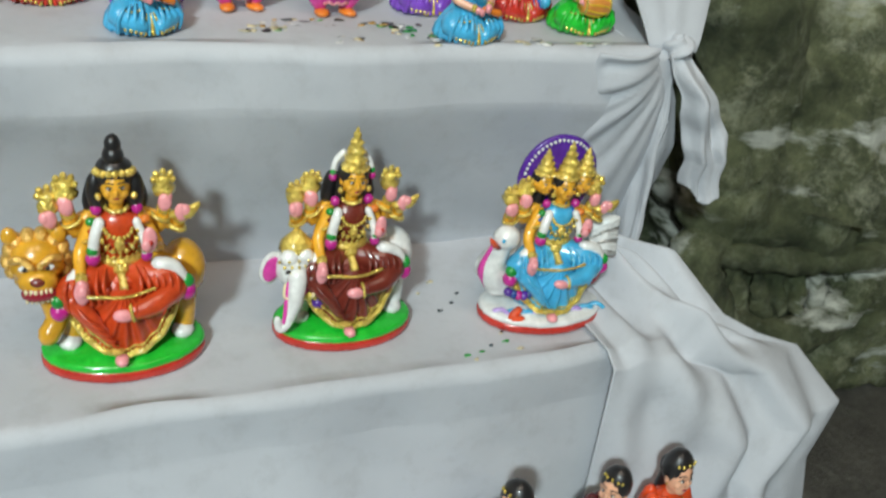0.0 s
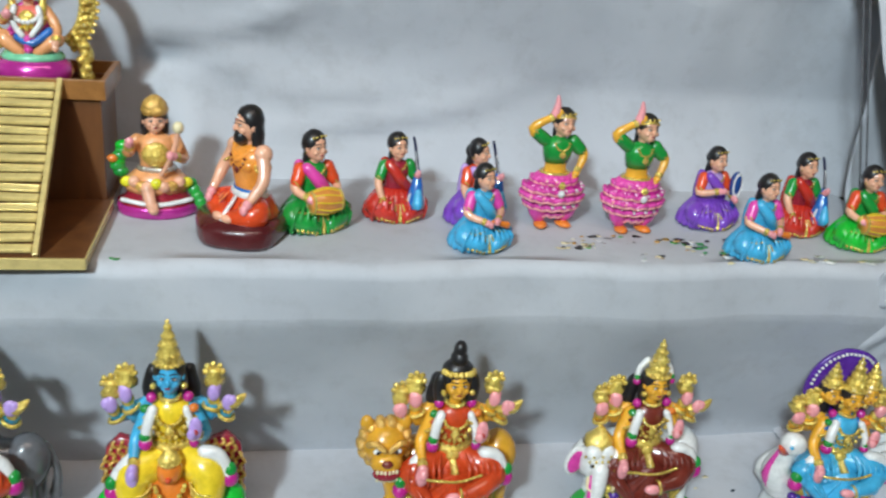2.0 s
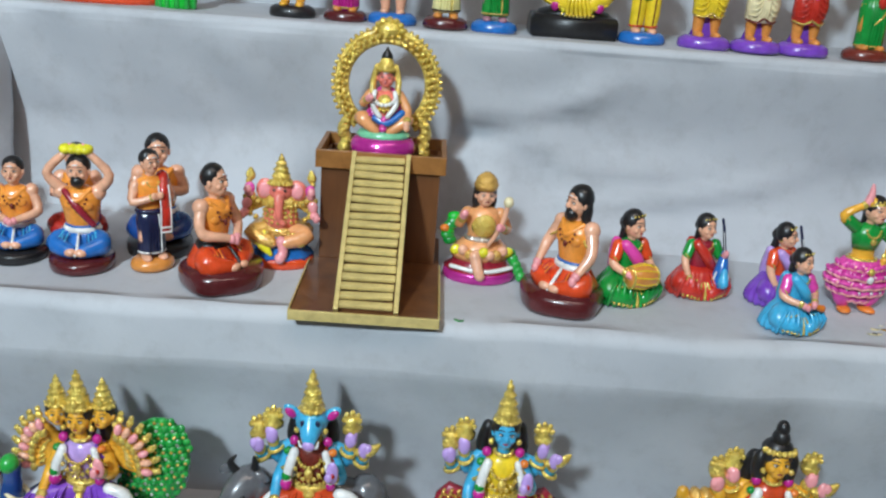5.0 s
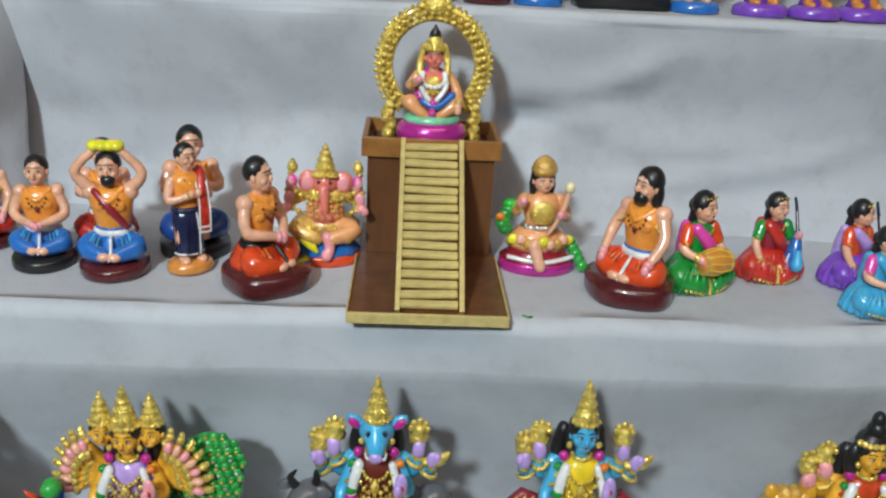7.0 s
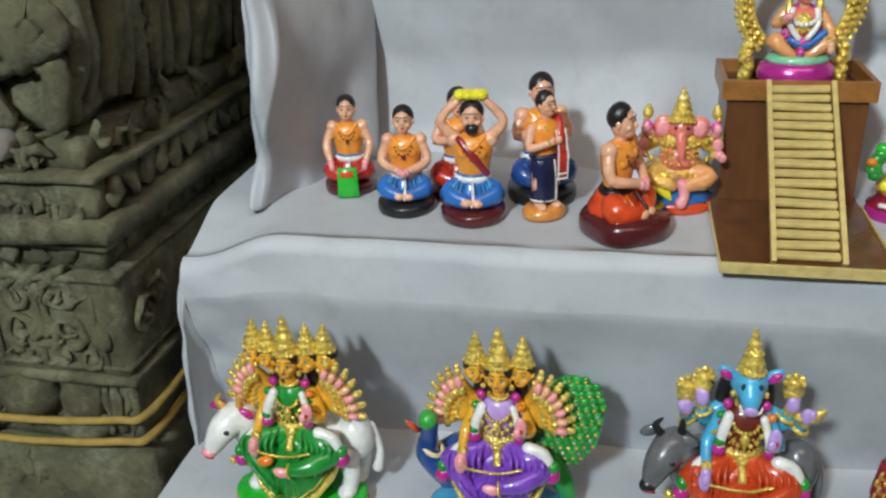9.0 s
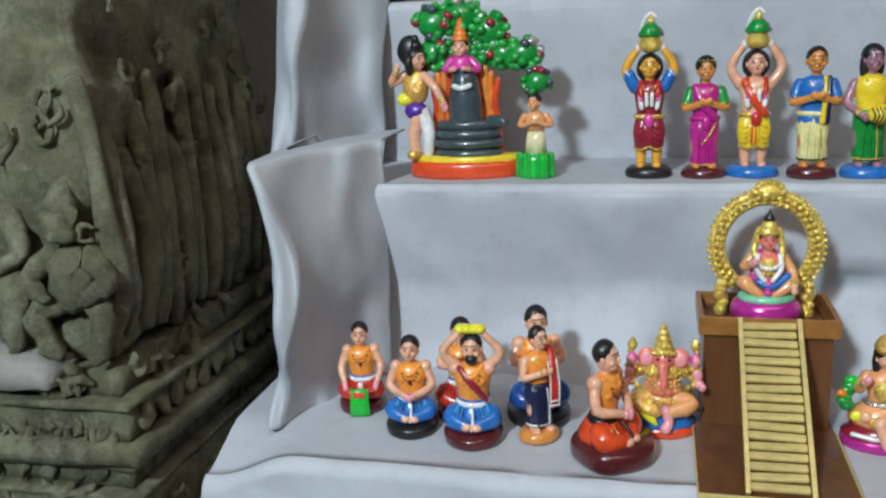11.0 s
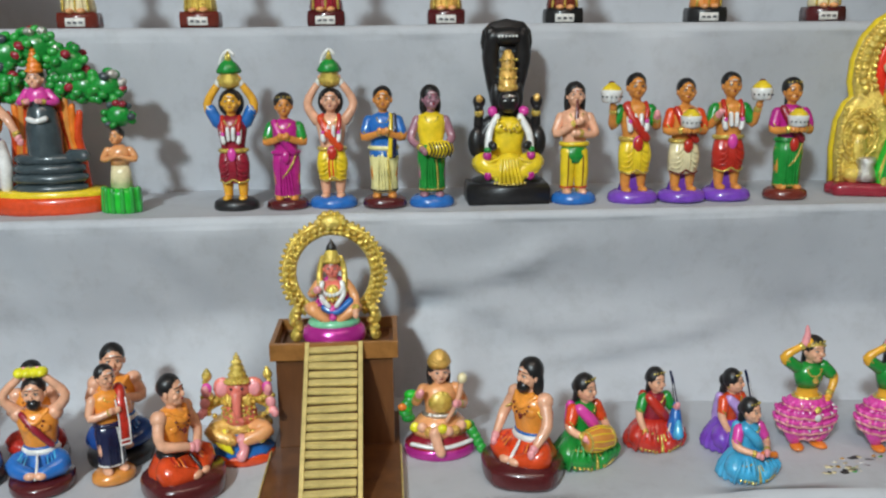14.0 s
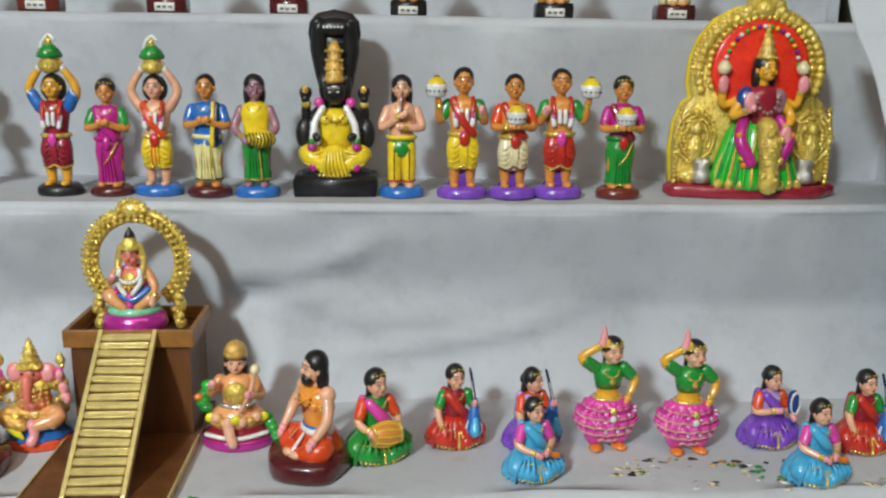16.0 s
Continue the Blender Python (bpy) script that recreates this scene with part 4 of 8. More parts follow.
# ---------------------------------------------------------------- row of large seated goddess figures
def goddess(x, y, label, sari, blouse, skin="gilt_skin", palm="pink", base=("grass", "red"), mount=None, heads=1, arms="four", top="crown", seed=1.0, rz=0, face=None, halo=False, scale=1.0, lap=None, tall=1.05):
    c = Clay()
    c.slab(oval(9.6, 6.0), 0, 1.5, base[1])
    c.slab(oval(9.5, 5.9), 1.2, 2.2, base[0])
    c.at = Matrix.Translation((0, 1.7, 0))
    # mount, seen on both sides of the sitter
    if mount in ("lion", "elephant", "bull", "cow"):
        body = {"lion": "lion", "elephant": "white", "bull": "grey", "cow": "white"}[mount]
        c.ball((0, 1.6, 8.2), (9.6, 3.4, 4.4), body)
        c.ball((7.4, 1.6, 9.0), (2.8, 2.8, 3.6), body)
        for lx, ly in ((-6.0, -0.6), (-5.0, 3.2), (7.0, -0.6), (7.6, 3.0)):
            c.limb([(lx, ly, 7.5), (lx + 0.3, ly - 0.4, 4.6), (lx - 0.1, ly - 0.7, 2.6)], [1.7, 1.25, 1.2], body)
            c.ball((lx - 0.2, ly - 1.3, 2.6), (1.4, 1.6, 0.9), "white" if mount != "bull" else "black")
        hx, hz = -9.2, 12.2
        if mount == "lion":
            hx, hz = hx + 0.4, hz + 0.6
            c.ball((hx, -1.2, hz), (3.0, 2.7, 3.0), body)
            c.ball((hx, -3.4, hz - 1.2), (2.2, 1.5, 1.5), body)
            c.ball((hx, -4.6, hz - 0.7), (0.8, 0.5, 0.5), "brown")
            c.ball((hx, -4.3, hz - 2.2), (1.9, 0.9, 0.95), "wine")
            for t in (-1.3, -0.8, -0.3, 0.3, 0.8, 1.3):
                c.ball((hx + t, -5.0 + 0.2 * abs(t), hz - 1.7), (0.24, 0.2, 0.34), "cream")
                c.ball((hx + t, -4.9 + 0.2 * abs(t), hz - 2.8), (0.22, 0.2, 0.28), "cream")
            for s in (-1, 1):
                c.limb([(hx + 0.4 * s, -4.2, hz + 1.0), (hx + 1.6 * s, -3.8, hz + 1.7), (hx + 2.4 * s, -3.0, hz + 1.2)], 0.42, "dullgold", 6)
            for a in range(14):
                t = a * 2 * math.pi / 14
                c.ball((hx + 3.0 * math.cos(t), -0.6, hz + 2.9 * math.sin(t)), (0.85, 1.3, 0.85), "dullgold")
            for s in (-1, 1):
                c.ball((hx + 1.3 * s, -3.7, hz + 0.6), (0.55, 0.35, 0.35), "white")
                c.ball((hx + 1.2 * s, -4.0, hz + 0.6), (0.26, 0.2, 0.26), "black")
                c.ball((hx + 2.5 * s, -1.0, hz + 3.0), (0.9, 0.7, 1.1), body)
            c.limb([(hx + 1, -1.5, hz - 3), (hx + 1.4, -2.6, hz - 6.5), (hx + 0.4, -3.4, hz - 8.2)], [1.7, 1.2, 1.3], body)
        elif mount == "elephant":
            ex, ez = -7.2, 10.6
            c.ball((ex, -2.6, ez), (2.7, 2.4, 2.9), body)
            for s in (-1, 1):
                c.ball((ex + 0.9 * s, -3.6, ez + 1.7), (1.3, 1.1, 1.2), body)
                c.ball((ex + 3.0 * s, -2.4, ez - 0.2), (1.5, 0.5, 2.3), "white", (0, -14 * s, 0))
                c.ball((ex + 3.0 * s, -2.8, ez - 0.2), (1.1, 0.3, 1.8), "pink" if s > 0 else "hotpink", (0, -14 * s, 0))
                c.ball((ex + 1.3 * s, -4.7, ez + 0.4), (0.34, 0.2, 0.28), "black")
                c.limb([(ex + 1.5 * s, -4.6, ez - 1.6), (ex + 1.9 * s, -5.6, ez - 2.5), (ex + 1.4 * s, -6.2, ez - 2.6)], [0.35, 0.28, 0.1], "cream", 6, 3)
            c.limb([(ex, -4.4, ez - 0.4), (ex - 0.6, -5.8, ez - 3.0), (ex - 1.4, -6.2, ez - 5.6), (ex - 2.4, -6.4, ez - 6.6), (ex - 2.9, -6.4, ez - 5.2)], [1.4, 1.1, 0.8, 0.65, 0.45], body, 10, 5)
            c.limb([(ex - 1.3, -5.0, ez - 1.0), (ex - 1.8, -6.2, ez - 3.6), (ex - 2.1, -6.7, ez - 5.6)], [0.24, 0.34, 0.2], "hotpink", 7, 5)
            c.turn([(2.3, 0), (2.0, 0.9), (1.1, 1.8), (0.4, 2.5)], (ex + 0.2, -2.0, ez + 2.2), "gold", n=14)
            for r in range(3):
                c.beads([(ex + (0.5 + 0.35 * r) * q, -4.9 + 0.12 * abs(q) + 0.1 * r, ez + 0.2 + 0.75 * r) for q in (-2, -1, 0, 1, 2)], 0.22, "gold")
            c.ball((-4.2, -4.2, 5.8), (1.0, 0.9, 0.9), "violet")
            for k in range(6):
                c.ball((ex + 1.0 + 0.75 * k, -4.6 + 0.1 * k, ez - 3.6 + 0.2 * abs(k - 2)), (0.5, 0.45, 0.7), "gold")
        else:
            c.limb([(-6.5, -0.2, 9.5), (-8.0, -1.8, 12.6), (-9.6, -3.6, 11.8), (-10.8, -5.0, 9.8)], [2.7, 2.4, 2.0, 1.2], body, 12, 5)
            c.ball((-11.1, -5.4, 9.4), (1.1, 0.9, 0.9), "black" if mount == "bull" else "pink")
            for s in (-1, 1):
                c.ball((-9.4 + 1.0 * s, -4.5 - 0.5 * s, 12.3), (0.42, 0.35, 0.35), "black")
            c.limb([(-8.2, -3.6, 13.6), (-9.4, -4.9, 12.6), (-10.4, -5.7, 10.6)], [0.25, 0.3, 0.2], "cream" if mount == "cow" else "slate", 6, 4)
            c.limb([(-10.3, -6.1, 9.0), (-11.0, -6.3, 9.1), (-11.6, -5.9, 9.0)], 0.14, "wine", 5, 3)
            for s in (-1, 1):
                c.ball((-8.8 + 2.3 * s, -1.8 - 0.8 * s, 13.9), (1.3, 0.5, 0.7), "magenta" if mount == "cow" else body, (0, 20 * s, 0))
                c.limb([(-8.6 + 1.1 * s, -2.2, 14.2), (-8.9 + 1.6 * s, -2.2, 15.4), (-8.6 + 1.2 * s, -2.4, 16.6)], [0.65, 0.5, 0.15], "black" if mount == "bull" else "dullgold", 7)
            for k in range(6):
                c.ball((-8.4 + 0.9 * k, -3.9 + 0.2 * k, 7.4 - 0.5 * math.sin(k)), 0.62, "gold")
            c.limb([(9.4, 2.5, 10.5), (10.6, 2.4, 7.0), (10.2, 2.0, 4.0)], [0.6, 0.5, 0.8], body)
    elif mount == "swan":
        c.ball((-1.0, 1.5, 6.6), (9.0, 3.4, 4.4), "white")
        c.limb([(-7.0, -1.2, 6.0), (-9.0, -2.2, 9.0), (-8.2, -2.4, 12.4), (-7.8, -2.8, 14.0)], [2.7, 2.0, 1.4, 1.3], "white", 12, 6)
        c.limb([(-8.3, -1.6, 5.0), (-10.5, -2.6, 8.8), (-9.5, -2.6, 12.8)], [0.8, 0.7, 0.3], "hotpink", 8, 5)
        c.ball((-7.9, -3.0, 14.3), (1.9, 1.8, 1.7), "white")
        c.turn([(0.7, 0), (0.5, 1.2), (0.1, 2.0)], (-9.6, -4.0, 13.4), "vermilion", n=10, lean=(-0.7, -0.4))
        c.ball((-8.9, -4.5, 14.6), 0.3, "sky")
        for k in range(9):
            c.limb([(7.2, 1.2, 8.0 + 0.5 * k), (9.6, 0.6, 9.2 + 0.62 * k), (11.6 - 0.1 * k, 0.4, 8.6 + 0.75 * k)], [1.0, 1.0, 0.5], "white" if k % 3 else "silver", 7, 4)
        for k in range(7):
            c.ball((-6.8 + 0.75 * k, -5.0 + 0.16 * abs(k - 3), 6.0 - 0.5 * math.sin(k * 0.6)), 0.72, ("violet", "deepblue", "magenta")[k % 3])
        c.limb([(-4.8, -5.0, 3.0), (-6.0, -5.6, 2.2), (-4.6, -6.0, 2.0)], 0.6, "vermilion", 6)
        c.ball((9.0, 1.0, 5.2), (1.6, 1.6, 2.6), "wine")
        for k in range(9):
            c.limb([(-8.0 + 1.9 * k, -4.9 + 0.15 * abs(k - 4) ** 1.5, 2.2), (-7.0 + 1.9 * k, -5.2 + 0.15 * abs(k - 4) ** 1.5, 2.6), (-6.2 + 1.9 * k, -4.6, 2.2)], 0.34, "lilac" if k % 3 == 0 else "sky", 6, 3)
    elif mount == "peacock":
        c.ball((-2.0, 1.5, 6.4), (8.0, 3.4, 4.4), "deepblue")
        c.limb([(-6.5, -1.0, 6.2), (-9.4, -1.8, 9.0), (-9.2, -2.2, 12.4), (-9.0, -2.6, 14.6)], [2.6, 1.7, 1.2, 1.3], "deepblue", 12, 6)
        c.ball((-9.1, -2.8, 15.0), (1.3, 1.4, 1.3), "leafgreen")
        c.turn([(0.6, 0), (0.4, 1.0), (0.1, 1.7)], (-10.4, -3.6, 13.9), "vermilion", n=10, lean=(-0.8, -0.3))
        c.ring((-8.8, -2.0, 10.4), 1.5, 0.35, "cream", (0, 30, 0), n=14)
        c.ball((8.4, 2.4, 13.0), (4.8, 1.6, 7.2), "green", (0, 12, 0))
        for i in range(9):
            for j in range(15):
                u, w = (i - 4 + 0.5 * (j % 2)) / 4.4, (j - 7) / 7.4
                if u * u + w * w < 1.0:
                    p = (8.4 + 4.6 * u + 1.4 * w, 0.85 + 1.2 * (u * u + w * w), 13.0 + 7.0 * w)
                    c.ball(p, (0.62, 0.40, 0.62), ("leafgreen", "green")[(i + j) % 2])
                    c.ball((p[0], p[1] - 0.32, p[2] - 0.1), (0.26, 0.2, 0.26), ("dullgold", "green", "gold", "silver")[(i * 2 + j) % 4])
        c.limb([(7, 1, 7), (8.5, 0.8, 4.6), (9.2, 0.5, 2.6)], [1.6, 1.5, 1.0], "green")
    elif mount == "eagle":
        for s in (-1, 1):
            c.plate([(s * q, w) for q, w in ((3.0, 3.0), (8.6, 2.6), (9.0, 7.0), (8.4, 11.0), (6.6, 12.6), (4.2, 11.6), (3.0, 9.0))][::s], 0.2, 1.8, "wine")
            for k in range(9):
                for q in range(5):
                    px, pz = 3.8 + 1.05 * q + 0.4 * (k % 2), 3.6 + 0.95 * k
                    if px < 9.0 - 0.12 * max(0, pz - 8) ** 2:
                        c.limb([(s * px, 0.1, pz), (s * (px + 0.55), -0.05, pz + 0.35), (s * (px + 0.3), 0.1, pz + 0.8)], 0.22, "dullgold", 5, 2)
            c.limb([(2.6 * s, -2.0, 6.5), (5.2 * s, -4.2, 4.6), (4.4 * s, -5.0, 2.8)], [1.7, 1.5, 1.2], "pink")
            c.ball((6.9 * s, -2.6, 5.4), (2.4, 1.8, 2.4), "grass")
        c.ball((0, -3.4, 6.0), (3.0, 2.2, 4.2), "orange")
        c.ball((0, -5.0, 11.2), (1.6, 1.5, 1.7), "orange")
        c.turn([(1.4, 0), (1.5, 0.4), (0.9, 1.2), (0.1, 2.2)], (0, -4.9, 12.2), "gold", n=12)
        c.ball((0, -6.4, 10.9), (0.4, 0.6, 0.4), "vermilion")
        necklace(c, (0, -5.2, 9.2), 1.8, 1.6, "gold", 0.35, 9)
    # seated lower body: one leg folded, one hanging under pleats
    k = 9.5
    if mount != "eagle":
        c.turn([(4.2, 0), (5.0, 2.0), (5.5, 5.0), (5.2, 7.5), (3.2, 9.4)], (0, -1.0, 2.2), sari, 1.0, 0.66, 40)
        lap_fan(c, sari)
        for s in (-1, 1):
            c.limb([(1.2 * s, -1.5, 10.9), (4.2 * s, -3.3, 10.8), (6.0 * s, -3.7, 9.9)], [1.9, 1.85, 1.6], sari, 14, 6)
            for i in range(6):
                q = 1.6 + 0.82 * i
                c.limb([(q * s, -3.2 - 0.25 * i, 12.5 - 0.12 * i), ((q + 0.45) * s, -5.1 - 0.05 * i, 11.3), ((q + 0.2) * s, -5.5, 9.7 - 0.2 * i)], [0.10, 0.26, 0.16], sari, 6, 4)
        c.limb([(6.0, -4.0, 9.8), (3.6, -6.0, 9.2), (0.8, -6.7, 8.7)], [1.45, 1.25, 0.85], sari, 12, 6)
        c.limb([(-5.4, -4.2, 9.4), (-3.6, -5.6, 7.4), (-1.6, -6.2, 4.8)], [1.45, 1.0, 0.5], sari, 12, 6)
        for i in range(5):
            c.limb([(4.9 - 0.9 * i, -5.4 - 0.3 * i, 10.3 - 0.14 * i), (4.6 - 0.85 * i, -6.6 - 0.22 * i, 9.2), (4.2 - 0.8 * i, -6.6 - 0.1 * i, 8.0)], [0.10, 0.22, 0.12], sari, 6, 3)
            c.limb([(-5.2 + 0.8 * i, -5.4 - 0.3 * i, 9.4 - 0.9 * i), (-4.2 + 0.7 * i, -6.7 - 0.1 * i, 8.4 - 0.9 * i), (-3.0 + 0.6 * i, -6.9, 7.6 - 0.8 * i)], [0.10, 0.22, 0.12], sari, 6, 3)
        c.ball((-0.2, -7.1, 8.6), (1.2, 0.6, 0.7), palm, (0, 10, 0))
        c.ring((0.8, -6.8, 8.7), 0.9, 0.2, "gold", (0, 80, 0), n=12, k=5)
        c.ball((-0.7, -7.5, 3.1), (0.8, 1.0, 0.6), palm)
        c.ball((-1.2, -7.1, 4.1), (0.95, 0.7, 0.35), "gold")
        c.limb([(-5.4, -5.3, 10.6), (-2.4, -6.2, 10.6), (0.6, -6.2, 10.4), (3.4, -5.9, 11.0)], 0.20, "gold", 6)
        if lap:
            c.ball((-2.6, -6.4, 9.6), (1.2, 0.7, 0.75), lap, (0, -15, 0))
    else:
        for s in (-1, 1):
            c.limb([(1.4 * s, -1.6, 10.5), (4.6 * s, -3.6, 9.8), (4.2 * s, -4.6, 5.4)], [2.3, 2.3, 1.7], "yellow", 12, 6)
            for i in range(5):
                c.ring((4.4 * s, -4.0, 9.0 - 0.9 * i), 2.1 - 0.1 * i, 0.22, "gold", (20, 0, 0), n=14, k=5)
    # trunk
    c.turn([(2.7, 0), (2.1, 1.6), (1.95, 2.6), (2.4, 5.0), (2.55, 6.4), (2.1, 7.6), (0.95, 8.4)], (0, -0.8, 10.2), blouse, 1.0, 0.82, 26, 9, 0.02)
    c.ring((0, -0.8, 12.7), 2.3, 0.55, "gold", (0, 0, 0), 1.0, 0.84)
    c.beads([(2.3 * math.sin(a), -0.9 - 2.0 * math.cos(a), 13.4) for a in np.linspace(-1.3, 1.3, 9)], 0.24, "gold")
    c.ball((0, -3.0, 12.1), (0.9, 0.6, 0.8), "gold")
    c.limb([(0, -3.1, 11.6), (0.2, -4.6, 10.4)], [0.5, 0.6], "gold", 7)
    for w, d, r in ((1.5, 1.2, 0.26), (2.1, 2.9, 0.32)):
        c.beads([(w * math.sin(a), -3.0 - 0.35 * math.cos(a), 17.6 - d * math.cos(a) - 0.4) for a in np.linspace(-1.4, 1.4, 9)], r, "gold")
    c.ball((0, -3.4, 15.2), (0.6, 0.45, 0.8), "gold")
    for row in range(5):
        wr = (2.0, 2.3, 2.5, 2.4, 2.0)[row]
        c.beads([(wr * math.sin(a), -0.8 - (wr * 0.72 + 0.12) * math.cos(a), 13.1 + 0.85 * row) for a in np.linspace(-0.75, 0.75, 6 + row % 2)], 0.19, "gold")
    for s in (-1, 1):
        c.ring((2.5 * s, -1.0, 12.6), 0.75, 0.24, "gold", (0, 40, 0), n=10, k=5)
        garland(c, [(2.0 * s, -2.5, 17.6), (2.7 * s, -3.2, 15.6), (2.9 * s, -3.4, 13.8)], 0.66 if s < 0 else 0.5, "white")
    garland(c, [(4.0, -3.4, 12.6), (6.0, -3.6, 12.0), (7.2, -3.9, 9.2)], 0.84, "white")
    garland(c, [(-4.4, -3.6, 12.2), (-6.2, -4.0, 10.4), (-6.9, -4.4, 8.2)], 0.84, "white")
    # front pair of arms: one raised in blessing, one lowered
    arm(c, [(2.6, -1.0, 17.0), (4.2, -2.0, 14.2), (3.3, -3.9, 15.2)], 0.95, skin, None, palm)
    c.ball((3.2, -4.5, 16.2), (0.82, 0.42, 1.5), palm)
    c.ball((3.2, -4.95, 16.0), 0.34, "red")
    arm(c, [(-2.6, -1.0, 17.0), (-4.2, -2.0, 13.8), (-4.3, -4.8, 12.0)], 0.95, skin, None, palm)
    c.ball((-4.4, -5.6, 10.9), (0.82, 0.45, 1.5), palm)
    for s in (-1, 1):
        c.ring((3.3 * s, -1.5, 15.8), 1.0, 0.3, "gold", (20, 40 * s, 0), n=12, k=5)
        c.ring((2.7 * s, -1.1, 16.9), 1.1, 0.28, sari if sari != "sky" else "blue", (10, 50 * s, 0), n=12, k=5)
    if arms == "four":
        for s in (-1, 1):
            for j, (dx, dz, ang) in enumerate(((5.2, 18.2, 0), (7.0, 16.9, 1))):
                arm(c, [(2.7 * s, 0.2, 17.0), ((dx - 0.6) * s, 0.2, 15.4 + j * 0.2), (dx * s, -0.8, dz)], 1.05, skin, None, palm)
                c.ball((dx * s, -1.6, dz + 0.9), (0.80, 0.50, 1.05), palm)
                c.ring(((dx - 0.4) * s, -0.4, dz - 1.4), 1.0, 0.3, "gold", (0, 20 * s, 0), n=12, k=5)
                if j == 0 or s < 0:
                    c.turn([(0.4, 0), (1.2, 0.5), (1.35, 1.2), (0.8, 1.8), (1.1, 2.3), (0.7, 2.6)], (dx * s, -0.4, dz + 1.0), "gold", n=10, lobes=5, amp=0.12)
                    c.beads([(dx * s + 1.05 * math.cos(t), -0.7, dz + 3.2 + 0.9 * math.sin(t)) for t in (-0.1, 0.75, 1.57, 2.4, 3.2)], 0.40, "gold")
                else:
                    c.limb([(dx * s - 1, -1.2, dz + 0.4), (dx * s + 0.8, -1.4, dz + 0.8), (dx * s + 2.0, -1.2, dz + 1.6)], [0.5, 0.8, 0.3], "gold", 8)
    else:
        for s in (-1, 1):
            for j in range(7):
                a = radians(-8 + 14 * j)
                w = Vector((s * (4.0 + 4.0 * math.cos(a)), 0.2 - 0.25 * j, 14.2 + 6.2 * math.sin(a)))
                c.limb([(2.6 * s, 0.0, 16.6), (s * (3.4 + 1.8 * math.cos(a)), 0.4, 14.6 + 2.6 * math.sin(a)), w], [0.9, 0.9, 0.72], skin, 8, 4)
                c.ball((w.x + 0.1 * s, w.y - 0.6, w.z + 0.1), (0.52, 0.5, 0.80), "peach" if j % 2 else palm, (0, s * (90 - math.degrees(a)), 0))
                c.ball((w.x - 0.9 * s * math.cos(a), w.y - 0.4, w.z - 0.9 * math.sin(a) - 0.2), (0.55, 0.6, 0.75), "gold")
                c.ring((s * (3.9 + 1.9 * math.cos(a)), 0.1, 14.7 + 3.0 * math.sin(a)), 0.72, 0.24, "gold", (0, 45 * s, 0), n=10, k=5)
                c.ball((w.x + 1.1 * s * math.cos(a), w.y - 0.1, w.z + 1.2 * math.sin(a) + 0.2), (0.52, 0.5, 0.6), "gold", (0, s * (90 - math.degrees(a)), 0))
                c.ball((w.x + 1.6 * s * math.cos(a), w.y - 0.1, w.z + 1.9 * math.sin(a) + 0.3), 0.42, "gold")
    # heads
    if halo:
        pts = [(5.9 * math.cos(t), 21.4 + 6.6 * math.sin(t)) for t in (2 * math.pi * i / 40 for i in range(40))]
        c.plate(pts, 0.9, 1.7, "violet")
        c.beads([(5.2 * math.cos(t), 0.8, 21.4 + 5.9 * math.sin(t)) for t in np.linspace(0.15, math.pi - 0.15, 24)], 0.24, "white")
    xs = {1: [0], 3: [-3.0, 3.0, 0], 5: [-4.9, 4.9, -2.7, 2.7, 0]}[heads]
    c.limb([(0, -0.9, 17.6), (0, -1.1, 20.0)], 0.9, skin)
    c.ring((0, -1.2, 18.9), 1.25, 0.3, "gold", (12, 0, 0), n=14, k=5)
    hr = 1.8 if heads == 1 else 1.7
    for hx in xs:
        hy, hz = (-1.6 + 0.25 * abs(hx), 21.5 + (0.35 * (hx != 0)) + (0.0 if heads < 5 else 0.1))
        sm = 1.0 if hx == 0 else 0.88
        if face == "boar":
            c.ball((hx, hy + 0.2, hz), (2.2, 2.0, 2.1), skin)
            c.limb([(hx, hy - 0.8, hz - 0.1), (hx, hy - 1.7, hz - 0.8), (hx, hy - 2.3, hz - 1.4)], [1.75, 1.35, 1.05], skin, 12, 5)
            c.ball((hx, hy - 3.1, hz - 1.8), (0.85, 0.4, 0.6), "lilac")
            for s in (-1, 1):
                c.limb([(hx + 0.5 * s, hy - 2.6, hz - 2.2), (hx + 1.1 * s, hy - 2.9, hz - 1.9), (hx + 1.3 * s, hy - 2.8, hz - 1.2)], [0.22, 0.2, 0.06], "white", 6, 3)
            for s in (-1, 1):
                c.ball((hx + 0.95 * s, hy - 1.9, hz + 0.5), (0.34, 0.25, 0.42), "navy")
                c.ball((hx + 2.7 * s, hy + 0.2, hz + 0.9), (1.3, 0.5, 0.75), skin, (0, -35 * s, 0))
                c.ball((hx + 2.8 * s, hy - 0.2, hz + 0.9), (0.9, 0.4, 0.5), "magenta", (0, -35 * s, 0))
        else:
            head(c, (hx, hy, hz), hr * sm, skin, "black", yaw=-16 * (hx > 0) + 16 * (hx < 0), style="long" if hx == 0 else "", mark=None)
        for s in (-1, 1):
            c.ball((hx + 1.85 * s * sm, hy - 0.7, hz - 1.0), 0.42, "gold")
        if hx == 0:
            for s in (-1, 1):
                c.ball((2.2 * s, -1.6, 18.7), (0.65, 0.6, 0.65), "magenta")
                c.ball((2.9 * s, -2.2, 17.6), (0.6, 0.6, 0.5), ("green", "orange")[s > 0])
